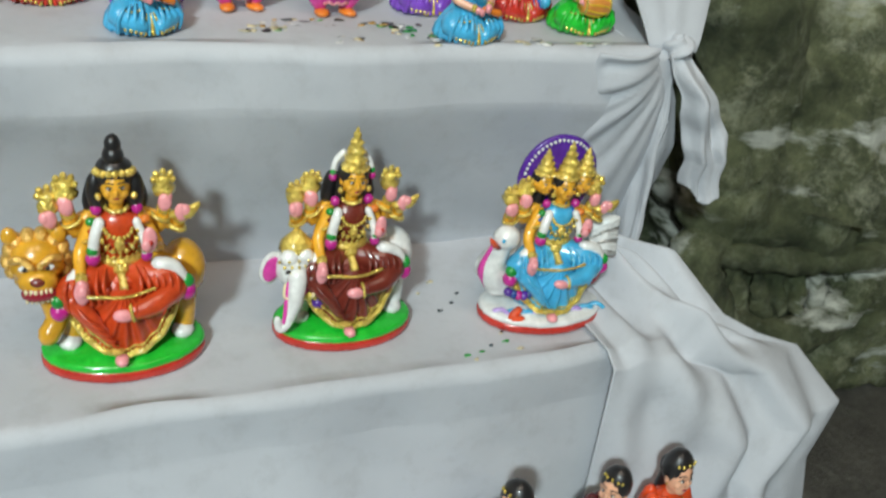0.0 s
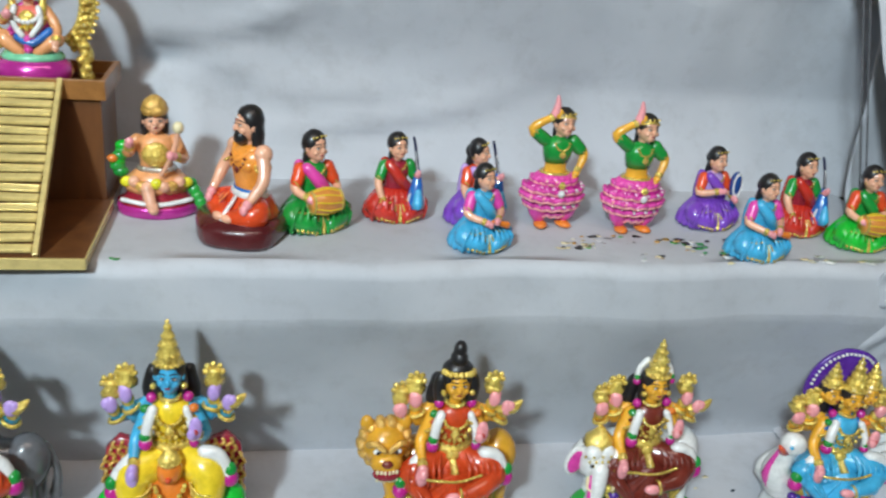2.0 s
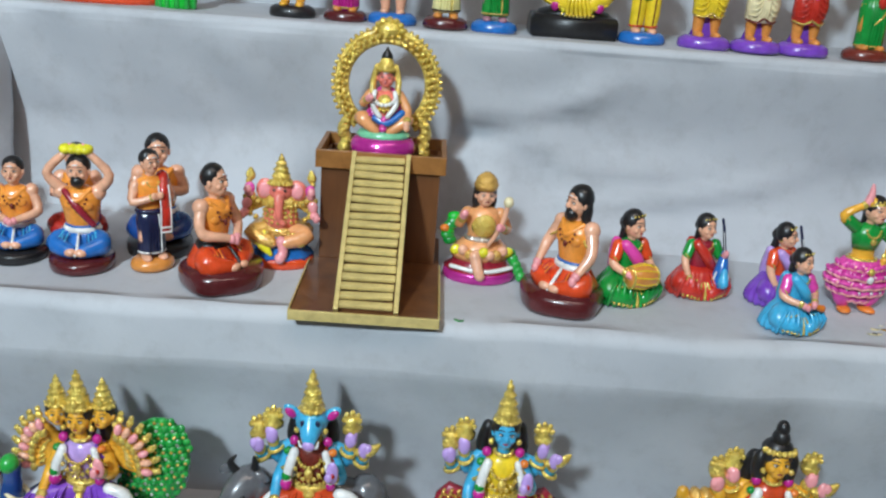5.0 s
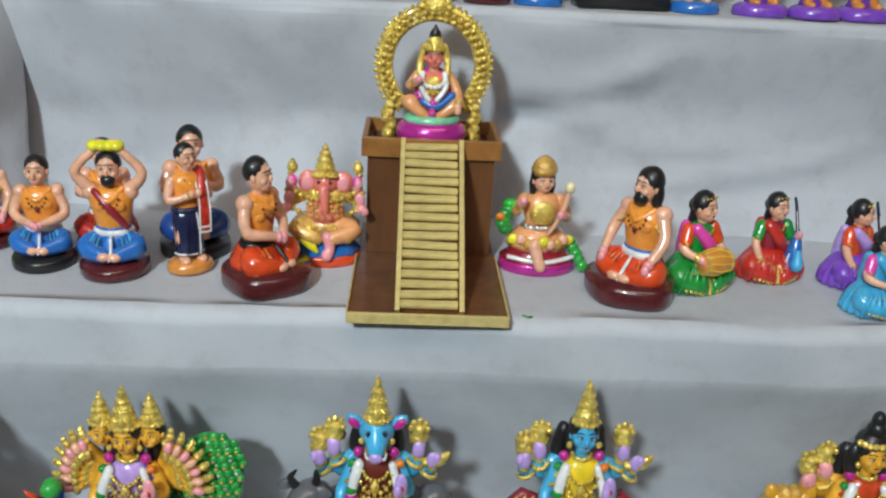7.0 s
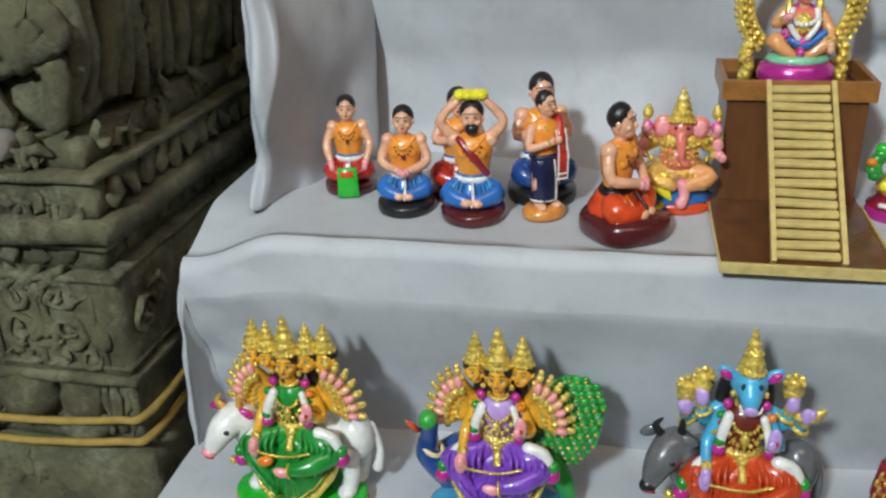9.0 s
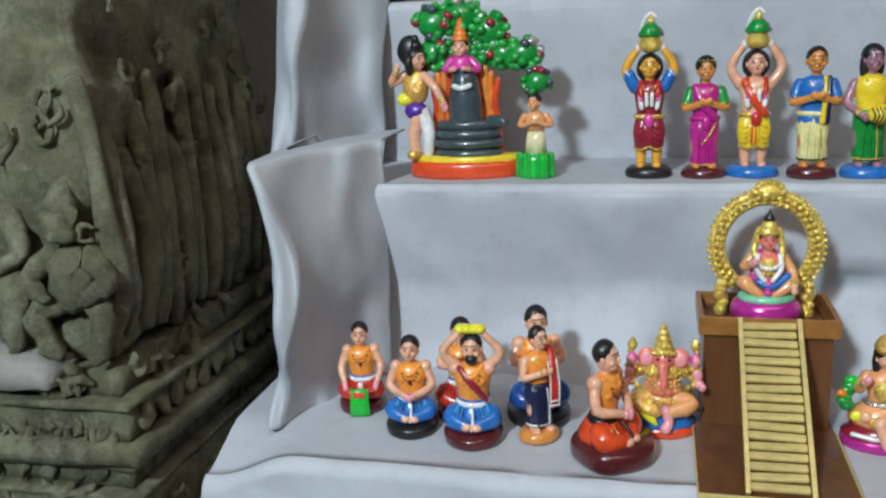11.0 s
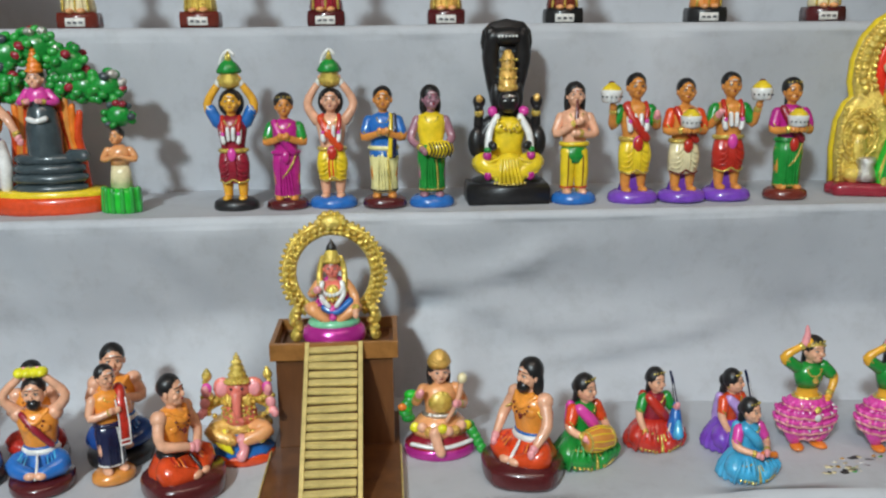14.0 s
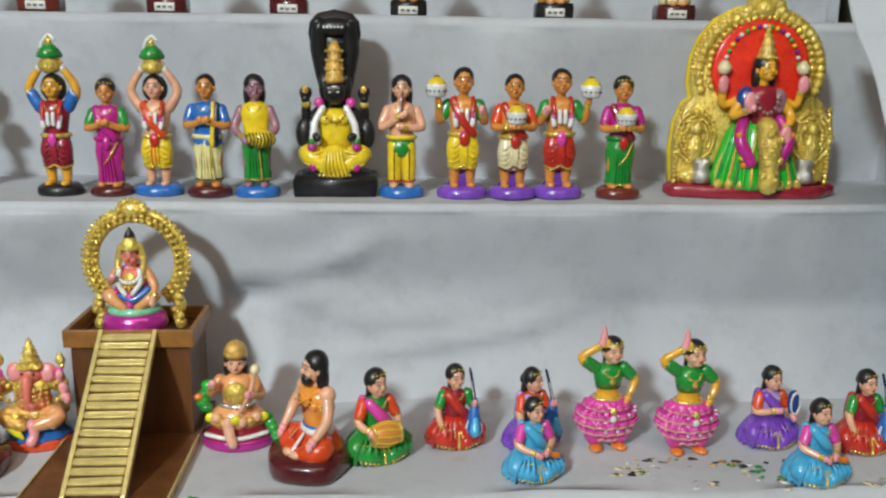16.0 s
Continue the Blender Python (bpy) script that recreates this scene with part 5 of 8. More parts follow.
        if top == "crown":
            crown(c, (hx, hy + 0.1, hz + 1.2 * sm), 1.55 * sm, 5.5 if hx == 0 else 4.0)
        else:
            c.ball((0, hy + 0.5, hz + 1.4), (2.1, 1.9, 1.6), "black")
            c.ball((0, hy + 0.3, hz + 3.1), (1.2, 1.2, 1.2), "black")
            c.ball((0, hy + 0.3, hz + 4.3), (0.9, 0.9, 1.1), "black")
            c.beads([(2.0 * math.sin(a), hy - 1.75 * math.cos(a) + 0.1, hz + 1.55 + 0.35 * math.cos(a)) for a in np.linspace(-1.4, 1.4, 9)], 0.42, "gold")
            for s in (-1, 1):
                c.ball((2.1 * s, hy + 0.4, hz - 1.0), (1.0, 1.0, 2.4), "black")
    if mount == "elephant":
        for s in (-1, 1):
            garland(c, [(1.2 * s, -0.4, 24.6), (2.2 * s, -0.4, 23.4), (2.5 * s, -0.8, 21.6)], 0.42, "white")
    for hx, s in ((-2.1, 1), (2.1, 1)):
        c.limb([(hx, 0.6, 21), (hx * 1.25, 0.7, 18.6), (hx * 1.2, 0.6, 16.4)], [0.9, 1.0, 0.6], "black")
    m = pose(x, y, 0.3835, 0, 0, rz) @ Matrix.Diagonal((scale, scale, scale * tall, 1))
    return c.done("goddess_figurine", m, label, "figurine", "large seated figurines", seed)


goddess(-0.640, 0.125, "five-headed goddess figurine in a green sari on a white cow", "green", "green", mount="cow", heads=5, arms="fan", base=("grass", "red"), seed=2, lap="orange")
goddess(-0.362, 0.135, "three-headed goddess figurine in a purple sari on a blue peacock", "purple", "lilac", mount="peacock", heads=3, arms="fan", base=("sky", "red"), seed=3)
goddess(-0.060, 0.140, "blue boar-faced goddess figurine in a rust sari on a grey bull", "rust", "brown", skin="sky", palm="lilac", mount="bull", face="boar", seed=4, tall=1.125)
goddess(0.195, 0.140, "blue four-armed figurine in yellow riding a winged bearer", "yellow", "yellow", skin="sky", palm="lilac", base=("grass", "red"), mount="eagle", seed=5, tall=1.135)
goddess(0.553, 0.125, "topknotted goddess figurine in red sari on a lion", "rust", "rust", mount="lion", top="knot", seed=6, tall=1.09)
goddess(0.830, 0.130, "goddess figurine in a brown sari on a white elephant", "brown", "brown", mount="elephant", seed=7, scale=0.985)
goddess(1.120, 0.110, "three-headed goddess figurine in a blue sari on a white swan", "sky", "sky", mount="swan", heads=3, base=("white", "red"), halo=True, seed=8, rz=-4, scale=0.98, tall=0.98)


# ---------------------------------------------------------------- row of small seated figures
MID = 0.7435


def seated_lady(x, y, label, skirt, blouse, sash, yaw=0, tool=None, face_yaw=0, h=12.4, sleeve=None, seed=1.0):
    c = Clay()
    c.turn([(4.9, 0), (5.3, 0.5), (5.1, 1.7), (4.0, 3.2), (2.7, 4.6)], (0, 0.2, 0), skirt, 0.95, 0.72, 64, 19, 0.085)
    for s in (-1, 1):
        c.limb([(1.4 * s, 0, 2.9), (4.0 * s, -1.6, 2.2), (1.2 * s, -3.3, 1.1)], [1.7, 1.5, 0.95], skirt, 12, 5)
        for i in range(4):
            c.limb([(1.0 * s + 0.8 * s * i, -2.3 - 0.1 * i, 4.0 - 0.12 * i), (1.5 * s + 1.0 * s * i, -3.7 + 0.20 * i, 2.3), (1.4 * s + 1.0 * s * i, -3.7 + 0.42 * i, 0.4)], [0.16, 0.34, 0.32], skirt, 6, 3)
        c.beads([(1.2 * s + 0.62 * s * i, -3.85 + 0.05 * i * i, 0.45 + 0.1 * i) for i in range(6)], 0.26, "gold")
        c.limb([(1.0 * s, -3.0, 3.3), (2.6 * s, -3.0, 3.0), (4.0 * s, -2.2, 3.2)], 0.13, "gold", 5, 3)
    for i in range(5):
        c.limb([(-0.5 + 0.25 * i, -2.9, 2.6), (-1.0 + 0.5 * i, -3.6, 1.2), (-1.3 + 0.65 * i, -3.75, 0.25)], [0.16, 0.26, 0.3], "gold" if i % 2 == 0 else skirt, 6, 3)
    c.turn([(2.25, 0), (1.75, 1.1), (2.1, 2.7), (2.35, 3.6), (1.8, 4.5), (0.7, 5.0)], (0, 0, 3.9), blouse, 1.0, 0.70, 20)
    c.limb([(-1.6, -1.0, 8.3), (0.0, -1.85, 6.6), (1.9, -1.0, 4.6)], [0.75, 0.95, 0.8], sash, 9, 5)
    c.limb([(-1.7, 0.9, 8.2), (-1.2, 1.7, 5.5), (-0.6, 1.9, 2.5)], [0.8, 0.9, 0.9], sash, 9, 4)
    c.limb([(-0.9, -1.55, 8.0), (0.6, -2.15, 6.4), (1.9, -1.4, 5.0)], 0.14, "gold", 5, 4)
    c.limb([(0, -0.2, 8.6), (0, -0.4, 9.6)], 0.62, "peach")
    c.beads([(1.15 * math.sin(a), -1.3 - 0.35 * math.cos(a), 8.4 - 0.9 * math.cos(a)) for a in np.linspace(-1.4, 1.4, 9)], 0.17, "gold")
    c.ball((0, -1.9, 7.2), (0.35, 0.25, 0.4), "gold")
    head(c, (0, -0.5, 10.75), 1.58, "peach", "black", face_yaw, "bun", mark=None)
    for s in (-1, 1):
        c.ball((1.3 * s, -0.5, 10.1), 0.2, "gold")
    sl = sleeve or blouse
    if tool == "drum":
        ends = ((2.6, -2.9, 5.0), (-2.3, -3.0, 5.0))
        keep = c.at.copy()
        c.at = keep @ Matrix.Translation((0.1, -3.6, 4.5)) @ Matrix.Rotation(radians(90), 4, "Y")
        c.turn([(1.15, -2.3), (1.45, -1.9), (1.72, 0), (1.45, 1.9), (1.15, 2.3)], (0, 0, 0), "tan", n=20)
        for z in (-2.1, 2.1):
            c.ring((0, 0, z), 1.36, 0.2, "gold", n=18)
        for i in range(10):
            a, b2 = 2 * math.pi * i / 10, 2 * math.pi * (i + 0.5) / 10
            c.limb([(1.38 * math.cos(a), 1.38 * math.sin(a), -2.0), (1.75 * math.cos((a + b2) / 2), 1.75 * math.sin((a + b2) / 2), 0), (1.38 * math.cos(b2), 1.38 * math.sin(b2), 2.0)], 0.11, "yellow", 5, 3)
        c.at = keep
    elif tool in ("lute", "lute_up"):
        ends = ((2.9, -2.4, 6.8), (-2.7, -2.4, 3.2))
        c.limb([(2.6, -2.7, 2.8), (2.9, -2.4, 5.4), (3.1, -2.0, 7.6)], [1.55, 1.05, 0.35], "blue", 12, 6)
        c.limb([(2.6, -4.05, 2.9), (2.85, -3.4, 4.7)], [0.95, 0.55], "sky", 10, 5)
        c.ring((2.65, -3.15, 3.1), 1.45, 0.18, "white", (80, 0, 0), 0.95, 1.2)
        c.limb([(3.0, -2.2, 7.2), (2.7, -1.4, 10.4), (2.4, -0.9, 12.2)], [0.30, 0.26, 0.22], "navy", 7, 4)
        c.limb([(2.85, -2.5, 7.2), (2.55, -1.7, 10.4)], 0.08, "white", 5, 3)
    elif tool == "fiddle":
        ends = ((2.9, -2.6, 5.2), (-1.0, -3.0, 6.4))
        c.limb([(3.3, -2.9, 1.6), (3.1, -2.6, 4.4), (3.2, -2.3, 6.8), (3.3, -2.2, 8.4)], [0.3, 0.45, 1.0, 0.9], "deepblue", 10, 5)
        c.ring((3.2, -2.9, 7.2), 1.0, 0.16, "white", (85, 0, 0), 0.9, 1.7)
    else:
        ends = ((1.2, -3.4, 5.2), (-1.2, -3.4, 4.9))
        c.limb([(0.2, -3.5, 4.9), (3.0, -3.5, 4.2)], [0.35, 0.6], "orange", 8)
    for s, (ex, ey, ez) in zip((1, -1), ends):
        arm(c, [(2.15 * s, -0.2, 8.0), (3.25 * s, -0.9, 5.7), (ex, ey, ez)], 0.78, "peach", sl, "pink")
    m = pose(x, y, MID, 0, 0, yaw) @ Matrix.Diagonal((0.89 * h / 12.4, 0.95 * h / 12.4, h / 12.4, 1))
    return c.done("musician_figurine", m, label, "figurine", "small musician figurines", seed, 0.08)


seated_lady(0.372, 0.350, "seated drummer lady figurine in green skirt and red sleeves", "green", "green", "hotpink", 24, "drum", 14, 13.5, "vermilion", 1)
seated_lady(0.494, 0.395, "seated lady figurine in red sari holding a blue lute", "red", "wine", "red", 10, "lute", 12, 12.4, "green", 2)
seated_lady(0.612, 0.385, "seated lady figurine in violet skirt with a dark lute", "purple", "vermilion", "lilac", 30, "lute", 20, 12.2, "vermilion", 3)
seated_lady(0.600, 0.285, "seated singer lady figurine in sky-blue sari", "sky", "sky", "sky", 18, None, 14, 11.6, "hotpink", 4)
seated_lady(0.990, 0.385, "seated lady figurine in violet skirt holding a blue fiddle", "purple", "lilac", "purple", 12, "fiddle", 4, 12.2, "vermilion", 5)
seated_lady(1.010, 0.262, "seated lady figurine in sky-blue sari with a yellow instrument", "sky", "sky", "sky", 10, None, 4, 12.0, "hotpink", 6)
seated_lady(1.130, 0.362, "seated lady figurine in dark red sari holding a blue lute", "red", "wine", "red", 8, "lute", 0, 12.4, "green", 7)
seated_lady(1.205, 0.305, "seated drummer lady figurine in bright green sari", "grass", "green", "green", 0, "drum", 0, 12.4, "vermilion", 8)


def dancer(x, y, seed):
    c = Clay()
    for s in (-1, 1):
        c.limb([(1.3 * s, 0, 4.6), (2.3 * s, -0.8, 2.6), (1.5 * s, -0.4, 0.7)], [1.5, 1.3, 0.7], "hotpink", 10, 4)
        c.ball((1.7 * s, -1.2, 0.45), (1.0, 1.5, 0.5), "orange", (0, 0, 18 * s))
    for i, (z, r) in enumerate(((2.3, 2.5), (3.5, 3.6), (4.7, 4.1), (5.9, 3.9), (7.0, 3.0))):
        c.turn([(r * 0.8, -0.7), (r, -0.35), (r * 1.02, 0.1), (r * 0.8, 0.7)], (0, 0, z), "magenta" if i % 2 else "hotpink", 1, 0.72, 72, 18, 0.09)
        for lift, mt, rad in ((-0.55, "pink", 0.24), (-0.15, "hotpink", 0.30)):
            c.limb([(r * (1.06 + 0.06 * math.cos(15 * a)) * math.sin(a), -0.76 * r * (1.04 + 0.06 * math.cos(15 * a)) * math.cos(a), z + lift + 0.16 * math.cos(15 * a)) for a in np.linspace(-2.2, 2.2, 60)], rad, mt, 6, 1)
        for a in np.linspace(-1.4, 1.4, 7):
            c.ball((r * 1.08 * math.sin(a + 0.2 * i), -0.80 * r * math.cos(a + 0.2 * i), z - 0.1), (0.34, 0.2, 0.30), "white" if i in (1, 3) else "pink")
    for k in range(4):
        c.ball((0.15 * math.sin(k * 2), -3.35 + 0.25 * abs(k - 2), 3.4 + 1.1 * k), (0.5, 0.3, 0.55), "gold" if k % 2 else "white")
    c.turn([(2.0, 0), (1.6, 0.8), (1.55, 1.6), (1.75, 2.2)], (0, 0, 7.4), "gilt_skin", 1, 0.75, 18)
    c.ring((0, 0, 7.7), 1.95, 0.32, "gold", sy=0.78)
    c.turn([(1.75, 0), (2.1, 1.2), (2.3, 2.3), (1.7, 3.2), (0.7, 3.7)], (0, 0, 9.2), "green", 1, 0.74, 18)
    c.beads([(1.1 * math.sin(a), -1.35 - 0.3 * math.cos(a), 12.3 - 1.1 * math.cos(a)) for a in np.linspace(-1.4, 1.4, 9)], 0.18, "gold")
    c.ball((0, -1.75, 10.6), (0.45, 0.3, 0.5), "gold")
    c.limb([(0, 0, 12.6), (0.1, -0.1, 13.5)], 0.6, "peach")
    head(c, (0.35, -0.3, 14.7), 1.55, "peach", "black", 8, "bun", mark=None)
    c.limb([(-0.9, -0.9, 15.5), (0.35, -1.4, 15.9), (1.6, -0.9, 15.5)], 0.22, "gold", 6)
    arm(c, [(-2.0, 0, 12.2), (-4.2, -0.2, 13.9), (-1.6, -0.6, 15.6)], 0.78, "gilt_skin", "green", "gilt_skin")
    c.limb([(-1.4, -0.6, 15.8), (-1.1, -0.6, 17.2), (-1.2, -0.6, 18.4)], [0.62, 0.5, 0.22], "pink", 8)
    arm(c, [(2.0, 0, 12.2), (3.9, -0.2, 10.4), (2.9, -0.9, 8.1)], 0.78, "gilt_skin", "green", "gilt_skin")
    return c.done("dancer_figurine", pose(x, y, MID, 0, 0, 6) @ Matrix.Scale(1.07, 4), "standing dancer figurine in pink frilled skirt and green blouse", "figurine", "dancer figurines", seed, 0.08)


dancer(0.728, 0.372, 3)
dancer(0.850, 0.356, 3)


def seated_man(x, y, label, dhoti, base="maroon", yaw=0, beard=False, pose_="knees", h=16.0, skin="peach", shirt="torso", face_yaw=0, hair="", belt="white", seed=1.0, base_shape="tri", mat=None):
    c = Clay()
    kx = 0.84 if base_shape == "tri" else 0.75
    c.at = Matrix.Diagonal((kx, 1, 1, 1))
    if base_shape == "tri":
        c.slab([(6.8 * math.cos(a) * (1 - 0.10 * math.cos(3 * a - 1.57)), -1.0 + 5.6 * math.sin(a) * (1 + 0.06 * math.sin(3 * a))) for a in (2 * math.pi * i / 30 for i in range(30))], 0, 2.6, base)
    else:
        c.slab(oval(6.0, 5.1, 28, 0, 0, 0, -0.7), 0, 1.7, "black" if base == "navy" else base)
    c.at = Matrix.Translation((0, 0, 0.35)) @ Matrix.Diagonal((0.94 * kx, 0.92, 1, 1))
    c.turn([(4.6, 0), (4.6, 1.2), (3.4, 2.8), (2.7, 3.6)], (0, 0.5, 1.6), dhoti, 1, 0.78, 28, 12, 0.03)
    c.limb([(0.2, -2.4, 4.9), (0.3, -4.0, 3.4), (0.1, -4.7, 2.2)], [0.22, 0.3, 0.25], belt, 6, 4)
    for s in (-1, 1):
        c.limb([(1.5 * s, 0, 3.6), (4.8 * s, -1.9, 3.3), (0.8 * s, -3.9, 2.5)], [1.75, 1.6, 0.95], dhoti, 12, 5)
        for i in range(3):
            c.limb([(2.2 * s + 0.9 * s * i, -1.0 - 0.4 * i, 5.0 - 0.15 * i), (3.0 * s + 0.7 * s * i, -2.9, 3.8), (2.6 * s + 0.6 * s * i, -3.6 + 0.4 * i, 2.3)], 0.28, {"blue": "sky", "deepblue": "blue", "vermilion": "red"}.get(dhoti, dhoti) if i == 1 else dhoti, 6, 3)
        c.ball((1.0 * s, -4.4, 2.6), (1.2, 0.7, 0.6), "peach")
        # fold highlights and shade put into colour: brighter ridges beside dark lines
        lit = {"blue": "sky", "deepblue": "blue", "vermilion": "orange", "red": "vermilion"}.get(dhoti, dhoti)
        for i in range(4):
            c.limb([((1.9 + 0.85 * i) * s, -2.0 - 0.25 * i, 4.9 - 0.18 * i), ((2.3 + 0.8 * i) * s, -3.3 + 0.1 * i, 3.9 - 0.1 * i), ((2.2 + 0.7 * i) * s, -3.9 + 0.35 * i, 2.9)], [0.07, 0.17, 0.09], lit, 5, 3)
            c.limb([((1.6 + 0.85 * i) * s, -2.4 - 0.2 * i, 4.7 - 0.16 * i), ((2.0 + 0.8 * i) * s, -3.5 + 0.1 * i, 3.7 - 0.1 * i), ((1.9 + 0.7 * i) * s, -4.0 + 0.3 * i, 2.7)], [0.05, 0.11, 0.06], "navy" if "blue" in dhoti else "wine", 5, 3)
    c.at = Matrix.Translation((0, 0, 0.35)) @ Matrix.Diagonal((0.90, 0.92, 1, 1))
    c.turn([(2.5, 0), (2.35, 1.2), (2.8, 3.2), (3.2, 5.0), (2.9, 6.1), (1.1, 7.0)], (0, 0.3, 4.4), "torso", 1, 0.72, 22)
    for s in (-1, 1):
        c.ball((2.75 * s, 0.2, 10.4), (1.25, 1.2, 1.2), skin)
    c.ring((0, 0.3, 5.0), 2.5, 0.55, belt, sy=0.76)
    c.ring((0, 0.3, 5.6), 2.4, 0.22, "blue" if belt == "white" else belt, sy=0.76)
    for s in (-1, 1):
        c.ball((1.2 * s, -1.25, 8.8), (1.05, 0.62, 0.85), shirt)
    c.limb([(-1.9, -0.6, 11.0), (0, -2.0, 9.6), (1.9, -0.6, 11.0)], 0.42, shirt, 8, 5)
    c.beads([(1.5 * math.sin(a), -1.75 - 0.2 * math.cos(a), 10.4 - 2.0 * math.cos(a)) for a in np.linspace(-1.3, 1.3, 8)], 0.2, "brown")
    c.ball((0, -2.1, 8.3), (0.34, 0.25, 0.5), "brown")
    c.limb([(0, 0.2, 11.0), (0, 0, 12.2)], 0.85, skin)
    head(c, (0, -0.1, 13.6), 1.8, "peach", "black", face_yaw, "long" if hair == "long" else "", mark="white", beard="black" if beard else None)
    if pose_ == "knees":
        for s in (-1, 1):
            arm(c, [(2.7 * s, 0.2, 10.5), (4.1 * s, -0.9, 7.6), (4.2 * s * (kx + 0.06), -2.9, 5.3)], 0.98, skin, None, "pink", None)
            c.ring((3.3 * s, -0.3, 9.0), 1.0, 0.18, "gold", (20, 30 * s, 0), n=12, k=5)
    elif pose_ == "lap":
        for s in (-1, 1):
            arm(c, [(2.7 * s, 0.2, 10.5), (3.9 * s, -0.9, 7.4), (1.0 * s, -3.3, 6.5)], 0.95, skin, None, "pink", None)
    elif pose_ == "overhead":
        for s in (-1, 1):
            arm(c, [(2.6 * s, 0.2, 10.6), (4.7 * s, -0.3, 13.2), (1.9 * s, -0.2, 16.0)], 0.9, skin, None, "pink", None)
        for k in range(4):
            c.ball((-1.6 + 1.05 * k, -0.3, 16.7), (1.0, 1.2, 0.75), "lemon")
        c.limb([(-2.0, -1.0, 10.8), (0.2, -2.2, 8.6), (2.2, -1.4, 6.0)], [0.5, 0.6, 0.5], "wine", 8, 4)
        c.ball((0, 2.0, 7.0), (2.6, 1.2, 3.4), "wine")
    elif pose_ == "folded":
        for s in (-1, 1):
            arm(c, [(2.7 * s, 0.2, 10.5), (3.7 * s, -0.9, 8.2), (0.6 * s, -2.6, 8.8)], 0.95, skin, None, "pink", None)
    if mat:
        c.plate([(-2.1, -0.2), (2.1, -0.2), (1.7, 5.0), (-1.7, 5.0)], -7.0, -5.9, mat)
        c.plate([(-1.2, 3.5), (1.2, 3.5), (1.2, 4.6), (-1.2, 4.6)], -7.2, -6.9, "vermilion")
    m = pose(x, y, MID, 0, 0, yaw) @ Matrix.Scale(h / 15.5, 4)
    return c.done("devotee_figurine", m, label, "figurine", "seated devotee figurines", seed, 0.10)


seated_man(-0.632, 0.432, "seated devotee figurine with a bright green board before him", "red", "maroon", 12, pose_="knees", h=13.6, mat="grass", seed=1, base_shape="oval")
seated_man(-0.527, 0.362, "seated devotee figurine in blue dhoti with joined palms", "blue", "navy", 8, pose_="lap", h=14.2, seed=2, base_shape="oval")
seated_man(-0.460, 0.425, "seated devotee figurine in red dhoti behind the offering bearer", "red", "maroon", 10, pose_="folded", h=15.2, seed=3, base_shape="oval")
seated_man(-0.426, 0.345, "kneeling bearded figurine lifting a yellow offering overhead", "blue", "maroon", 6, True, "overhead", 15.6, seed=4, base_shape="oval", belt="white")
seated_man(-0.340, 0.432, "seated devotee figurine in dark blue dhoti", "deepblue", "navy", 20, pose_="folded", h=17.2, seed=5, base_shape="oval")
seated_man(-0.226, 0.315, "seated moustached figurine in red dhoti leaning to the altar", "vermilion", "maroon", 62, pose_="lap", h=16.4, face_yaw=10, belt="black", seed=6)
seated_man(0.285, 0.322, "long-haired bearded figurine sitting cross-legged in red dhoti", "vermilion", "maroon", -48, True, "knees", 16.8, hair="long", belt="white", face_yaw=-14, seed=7)


